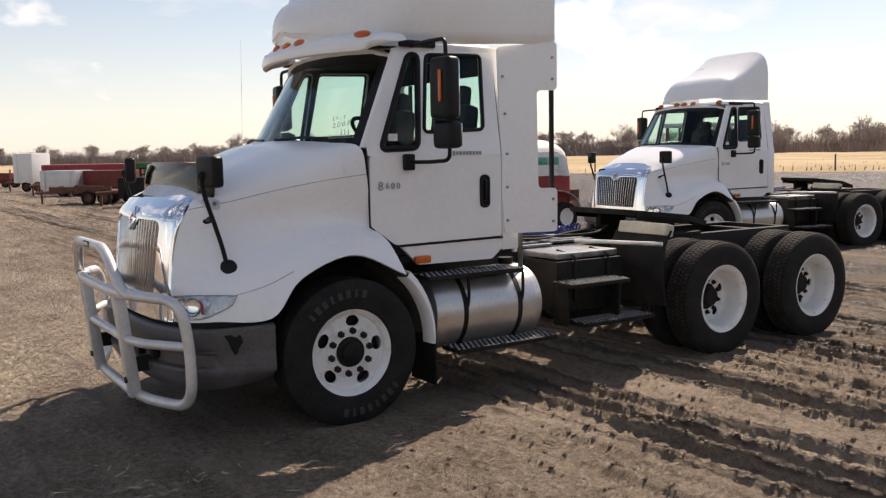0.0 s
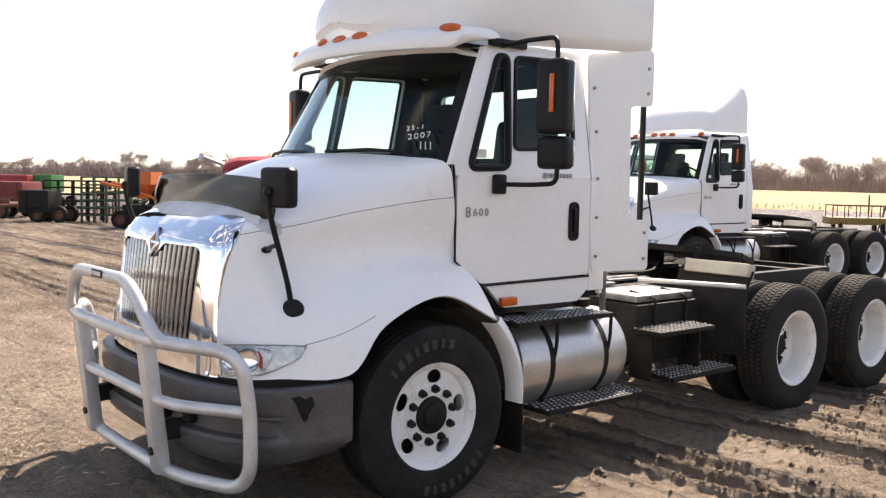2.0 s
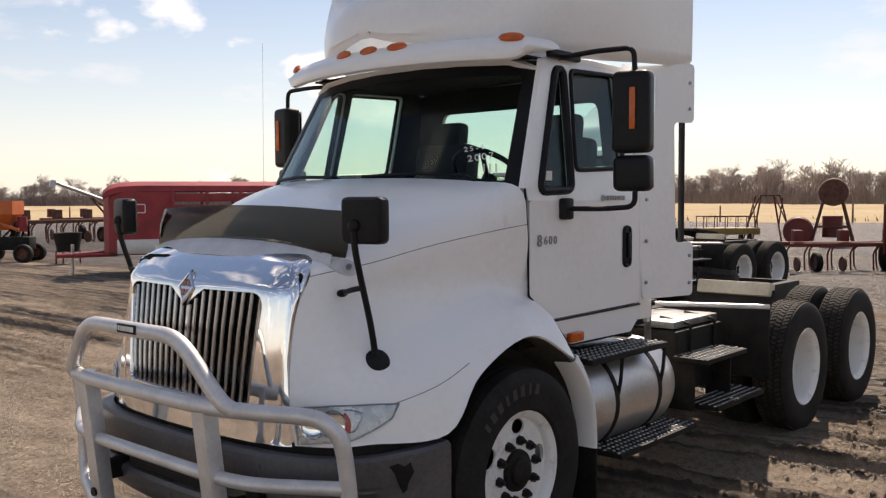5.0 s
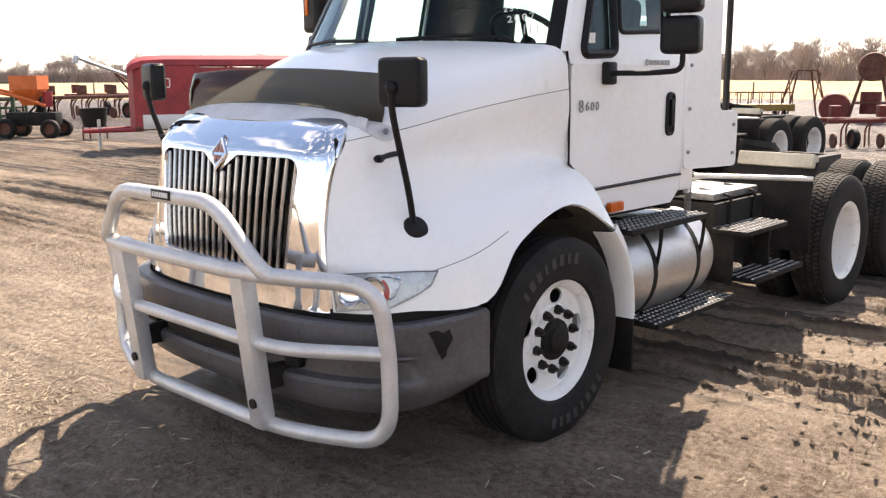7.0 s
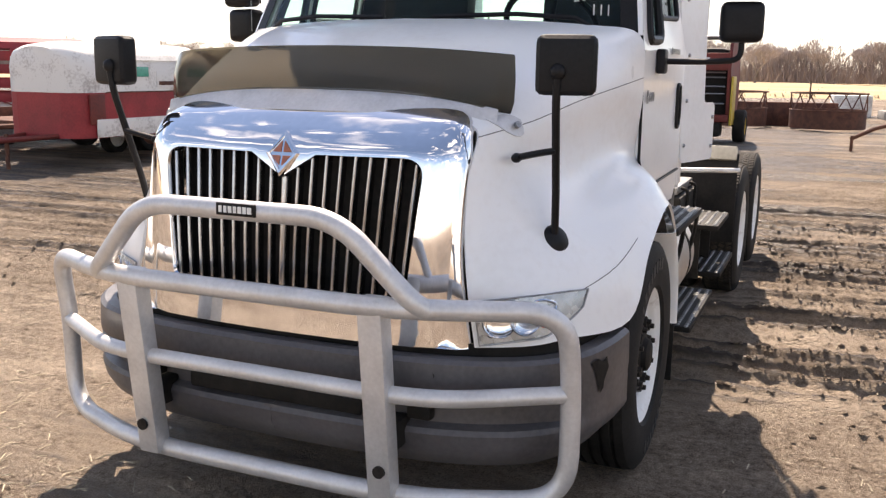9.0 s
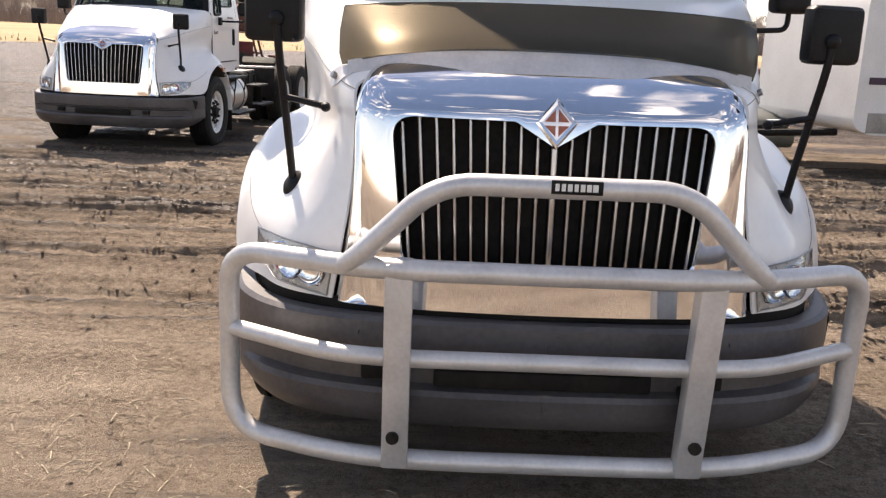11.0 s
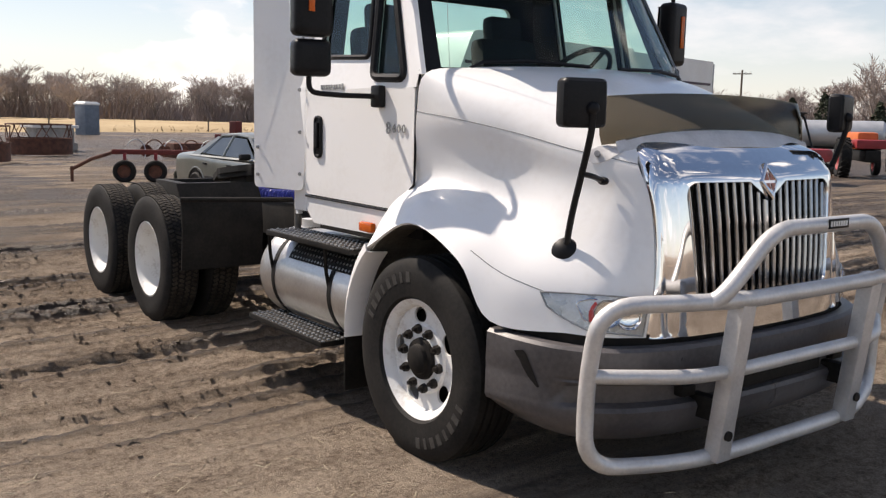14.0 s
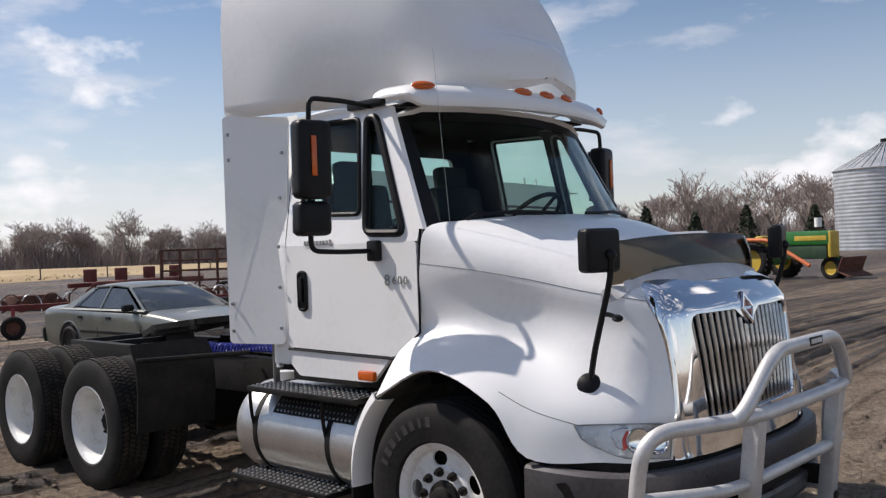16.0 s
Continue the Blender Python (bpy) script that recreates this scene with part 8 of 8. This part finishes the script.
def bare_tree(seed, h, spread):
    rng = random.Random(seed)
    tv, tf, cv, cf = [], [], [], []

    def grow(a, d, length, r, level):
        bend = Vector((rng.uniform(-1, 1), rng.uniform(-1, 1), rng.uniform(-0.2, 0.6))) * 0.22
        mid = a + d * length * 0.5
        b = mid + (d + bend).normalized() * length * 0.5
        v, f = (tv, tf) if level < 2 else (cv, cf)
        n = 6 if level < 1 else 4 if level < 2 else 3
        r = max(r, 0.026)
        if level >= 4:
            side = d.cross(Vector((rng.uniform(-1, 1), rng.uniform(-1, 1), 0.3))).normalized() * r
            k = len(v)
            v += [a - side, a + side, b + side * 0.5, b - side * 0.5]
            f.append((k, k + 1, k + 2, k + 3))
        elif level < 3:
            limb(v, f, a, mid, r, r * 0.82, n)
            limb(v, f, mid, b, r * 0.82, r * 0.62, n)
        else:
            limb(v, f, a, b, r, r * 0.6, n)
        if level >= 6:
            return
        kids = rng.randint(2, 3) + (2 if level == 0 else 1 if level in (2, 3, 4) else 0)
        for i in range(kids):
            t = 2 * math.pi * (i + rng.random() * 0.7) / kids
            out = Vector((math.cos(t), math.sin(t), 0))
            k = spread * rng.uniform(0.5, 1.1)
            nd = (d + out * k + Vector((0, 0, 0.20))).normalized()
            start = b if rng.random() < 0.45 else a.lerp(b, 0.35 + 0.65 * rng.random())
            grow(start, nd, length * rng.uniform(0.62, 0.86), r * 0.56, level + 1)

    grow(Vector((0, 0, -0.2)), Vector((rng.uniform(-0.1, 0.1), rng.uniform(-0.1, 0.1), 1)).normalized(), h * 0.25, h * 0.020, 0)
    t = thing("bare_tree", "leafless winter tree in the far tree line", "tree", group="far tree line")
    for nm, v, f, mat in (("trunk", tv, tf, BARK), ("crown", cv, cf, TWIG)):
        me = bpy.data.meshes.new(nm)
        me.from_pydata(v, [], f)
        me.materials.append(mat)
        o = new(nm, me)
        o.parent = t
    return t


tree_rng = random.Random(21)
kinds = [bare_tree(100 + i, 9.0, 0.60 + 0.05 * (i % 4)) for i in range(6)]
spots = []
turned = 0.0
for p in along(WOODS, 1.0):
    turned += 1.0 / p.length
    if turned > 0.0098:
        turned = 0.0
        q = p + Vector((tree_rng.uniform(-9, 9), tree_rng.uniform(-9, 9), 0))
        spots.append((q, tree_rng.uniform(0.8, 1.45)))
for x, y, k in ((-62, 118, 1.5), (-57, 122, 1.4), (-47, 124, 1.5), (-40, 118, 1.35), (-33, 126, 1.5), (-25, 120, 1.4), (-52, 126, 1.6), (-44, 120, 1.45), (-36, 128, 1.6), (-28, 124, 1.5), (-20, 130, 1.4), (-72, 128, 1.2), (-150, 12, 1.25), (-152, 24, 1.3), (-148, -10, 1.2), (-156, 38, 1.2)):
    spots.append((Vector((x, y, 0)), k))
for i, (q, k) in enumerate(spots):
    m = Matrix.Translation(q) @ Matrix.Rotation(tree_rng.uniform(0, 6.28), 4, "Z") @ Matrix.Diagonal((k * tree_rng.uniform(1.1, 1.4), k * 1.2, k * tree_rng.uniform(0.85, 1.05), 1))
    if i < len(kinds):
        kinds[i].matrix_basis = m
    else:
        o = copy_thing(kinds[i % len(kinds)], Matrix.Identity(4))
        o.matrix_basis = m

# tangled brush under the trees
brush_rng = np.random.RandomState(5)
line = np.array([(p.x, p.y) for p in along(WOODS, 0.55)])
n_brush = len(line) * 80
root = np.repeat(line, 80, 0) + brush_rng.normal(0, 5.5, (n_brush, 2))
clump = 0.7 + 0.8 * fbm(root[:, 0] * 0.12, root[:, 1] * 0.12, 9, 3)
h = brush_rng.uniform(0.35, 1.0, n_brush) * 4.6 * clump * (0.75 + 0.5 * brush_rng.random_sample(n_brush))
w, a = brush_rng.uniform(0.02, 0.075, n_brush), brush_rng.uniform(0, 3.14, n_brush)
side = np.stack([np.cos(a) * w, np.sin(a) * w], 1)
top = root + brush_rng.normal(0, 1.3, (n_brush, 2))
zero = np.zeros(n_brush)
corners = [np.column_stack([root - side, zero]), np.column_stack([root + side, zero]), np.column_stack([top + side * 0.4, h]), np.column_stack([top - side * 0.4, h])]
bv = np.stack(corners, 1).reshape(-1, 3).tolist()
bf = np.arange(n_brush * 4).reshape(-1, 4).tolist()
me = bpy.data.meshes.new("brush")
me.from_pydata(bv, [], bf)
me.materials.append(BRUSHWOOD)
tagged(new("brush", me), "tangled red-brown brush under the trees", "brush", kind="stuff")


def cedar(x, y, h):
    rng = random.Random(int(x * 7 + y))
    t = thing("cedar_tree", "dark evergreen cedar bush near the grain bin", "tree", at_place(x, y), group="cedar trees")
    v, f = [], []
    for _ in range(900):
        z = rng.random() ** 0.8
        r = h * 0.33 * (1 - z) ** 0.7 * rng.uniform(0.5, 1.1)
        a = rng.uniform(0, 6.28)
        c = Vector((r * math.cos(a), r * math.sin(a), 0.15 + h * z))
        k = len(v)
        for _ in range(3):
            v.append(c + Vector((rng.uniform(-1, 1), rng.uniform(-1, 1), rng.uniform(-1, 1))) * 0.32)
        f.append((k, k + 1, k + 2))
    me = bpy.data.meshes.new("crown")
    me.from_pydata(v, [], f)
    me.materials.append(CEDAR)
    o = new("crown", me)
    o.parent = t
    bm = bmesh.new()
    rod(bm, (0, 0, -0.1), (0, 0, h * 0.6), 0.14, 0.06, 8)
    part("trunk", bm, BARK, t)


for x, y, h in ((-70, 112, 5.5), (-64, 110, 6.0), (-58, 113, 5.0), (-50, 112, 5.5), (-41, 112, 5.0), (-30, 115, 5.0), (-100, 112, 6.0)):
    cedar(x, y, h)

# ---- clods, straw and twigs on the ground ----
STRAW = noisy("pale_straw", (0.40, 0.33, 0.22), (0.58, 0.50, 0.37), (0.8, 0.95), 3, 40)
litter_rng = np.random.RandomState(12)


def straw_patch(n, cx, cy, sx, sy):
    v, f = [], []
    xs, ys = litter_rng.normal(cx, sx, n), litter_rng.normal(cy, sy, n)
    zs = ground_z(xs, ys)
    for x, y, z in zip(xs, ys, zs):
        if math.hypot(x, abs(y) - 1.0) < 0.45 or (abs(y) < 1.25 and -5.6 < x < 1.0):
            continue
        L, w, a, tilt = litter_rng.uniform(0.02, 0.09), litter_rng.uniform(0.0012, 0.0028), litter_rng.uniform(0, 6.28), litter_rng.uniform(-0.15, 0.25)
        d = np.array((math.cos(a), math.sin(a), tilt)) * L
        s = np.array((-math.sin(a), math.cos(a), 0)) * w
        c = np.array((x, y, z + 0.008 + abs(tilt) * L * 0.5))
        k = len(v)
        v += [c - d / 2 - s, c - d / 2 + s, c + d / 2 + s, c + d / 2 - s, c + np.array((0, 0, w * 1.5))]
        f += [(k, k + 1, k + 4), (k + 1, k + 2, k + 4), (k + 2, k + 3, k + 4), (k + 3, k, k + 4)]
    return v, f


sv, sf = [], []
for n, cx, cy, sx, sy in ((2400, 2.2, -1.8, 0.6, 0.7), (450, 1.9, -4.6, 1.6, 1.6), (600, 0.6, -6.5, 2.0, 2.5), (520, 1.3, -3.1, 0.7, 0.7), (140, 0.3, -2.2, 0.6, 0.4), (260, 0.6, 2.4, 1.3, 0.8), (120, 1.8, 1.6, 0.4, 0.3), (2600, -1.0, -12.0, 4.0, 4.0)):
    v, f = straw_patch(n, cx, cy, sx, sy)
    k = len(sv)
    sv += v
    sf += [tuple(i + k for i in q) for q in f]
me = bpy.data.meshes.new("straw")
me.from_pydata(sv, [], sf)
me.materials.append(STRAW)
tagged(new("straw", me), "scattered pale straw trodden into the mud", "straw", kind="stuff")

def clods(count, x0, x1, y0, y1, big):
    """Loose eight-sided crumbs, thickest along the torn shoulders of the ruts."""
    xs, ys = litter_rng.uniform(x0, x1, count), litter_rng.uniform(y0, y1, count)
    zs, _, torn = ground_form(xs, ys)
    keep = (litter_rng.random_sample(count) < np.clip(torn - 0.12, 0, 1) ** 1.2 * 1.1 + 0.05) & ~((np.abs(ys) < 1.3) & (xs > -5.7) & (xs < 1.2))
    xs, ys, zs = xs[keep], ys[keep], zs[keep]
    n = len(xs)
    r = big * litter_rng.random_sample(n) ** 2.6 + 0.004
    axes = np.array([(1, 0, 0), (0, 1, 0), (-1, 0, 0), (0, -1, 0), (0, 0, 1), (0, 0, -1)], float)
    co = axes[None] * r[:, None, None] * litter_rng.uniform(0.65, 1.45, (n, 6, 1)) * np.array((1.1, 1.1, 0.65)) + litter_rng.uniform(-0.28, 0.28, (n, 6, 3)) * r[:, None, None]
    a = litter_rng.uniform(0, 6.28, n)
    c, q = np.cos(a)[:, None], np.sin(a)[:, None]
    co = np.stack([co[:, :, 0] * c - co[:, :, 1] * q, co[:, :, 0] * q + co[:, :, 1] * c, co[:, :, 2]], 2)
    co += np.stack([xs, ys, zs + 0.05 * r], 1)[:, None, :]
    sides = np.array([(0, 1, 4), (1, 2, 4), (2, 3, 4), (3, 0, 4), (1, 0, 5), (2, 1, 5), (3, 2, 5), (0, 3, 5)])
    return co.reshape(-1, 3), (sides[None] + 6 * np.arange(n)[:, None, None]).reshape(-1, 3)


cv, cf = [], []
for spec in ((60000, -7.5, 3.0, 1.2, 5.2, 0.017), (36000, -8.5, 2.5, -5.2, -1.2, 0.014), (16000, 0.4, 3.4, -5.0, 5.0, 0.010)):
    v, f = clods(*spec)
    cf += (f + len(cv)).tolist()
    cv += v.tolist()
me = bpy.data.meshes.new("mud_clod")
me.from_pydata(cv, [], cf)
me.materials.append(MUD)
tagged(new("mud_clod", me), "loose clods of wet and dry mud", "mud", kind="stuff")
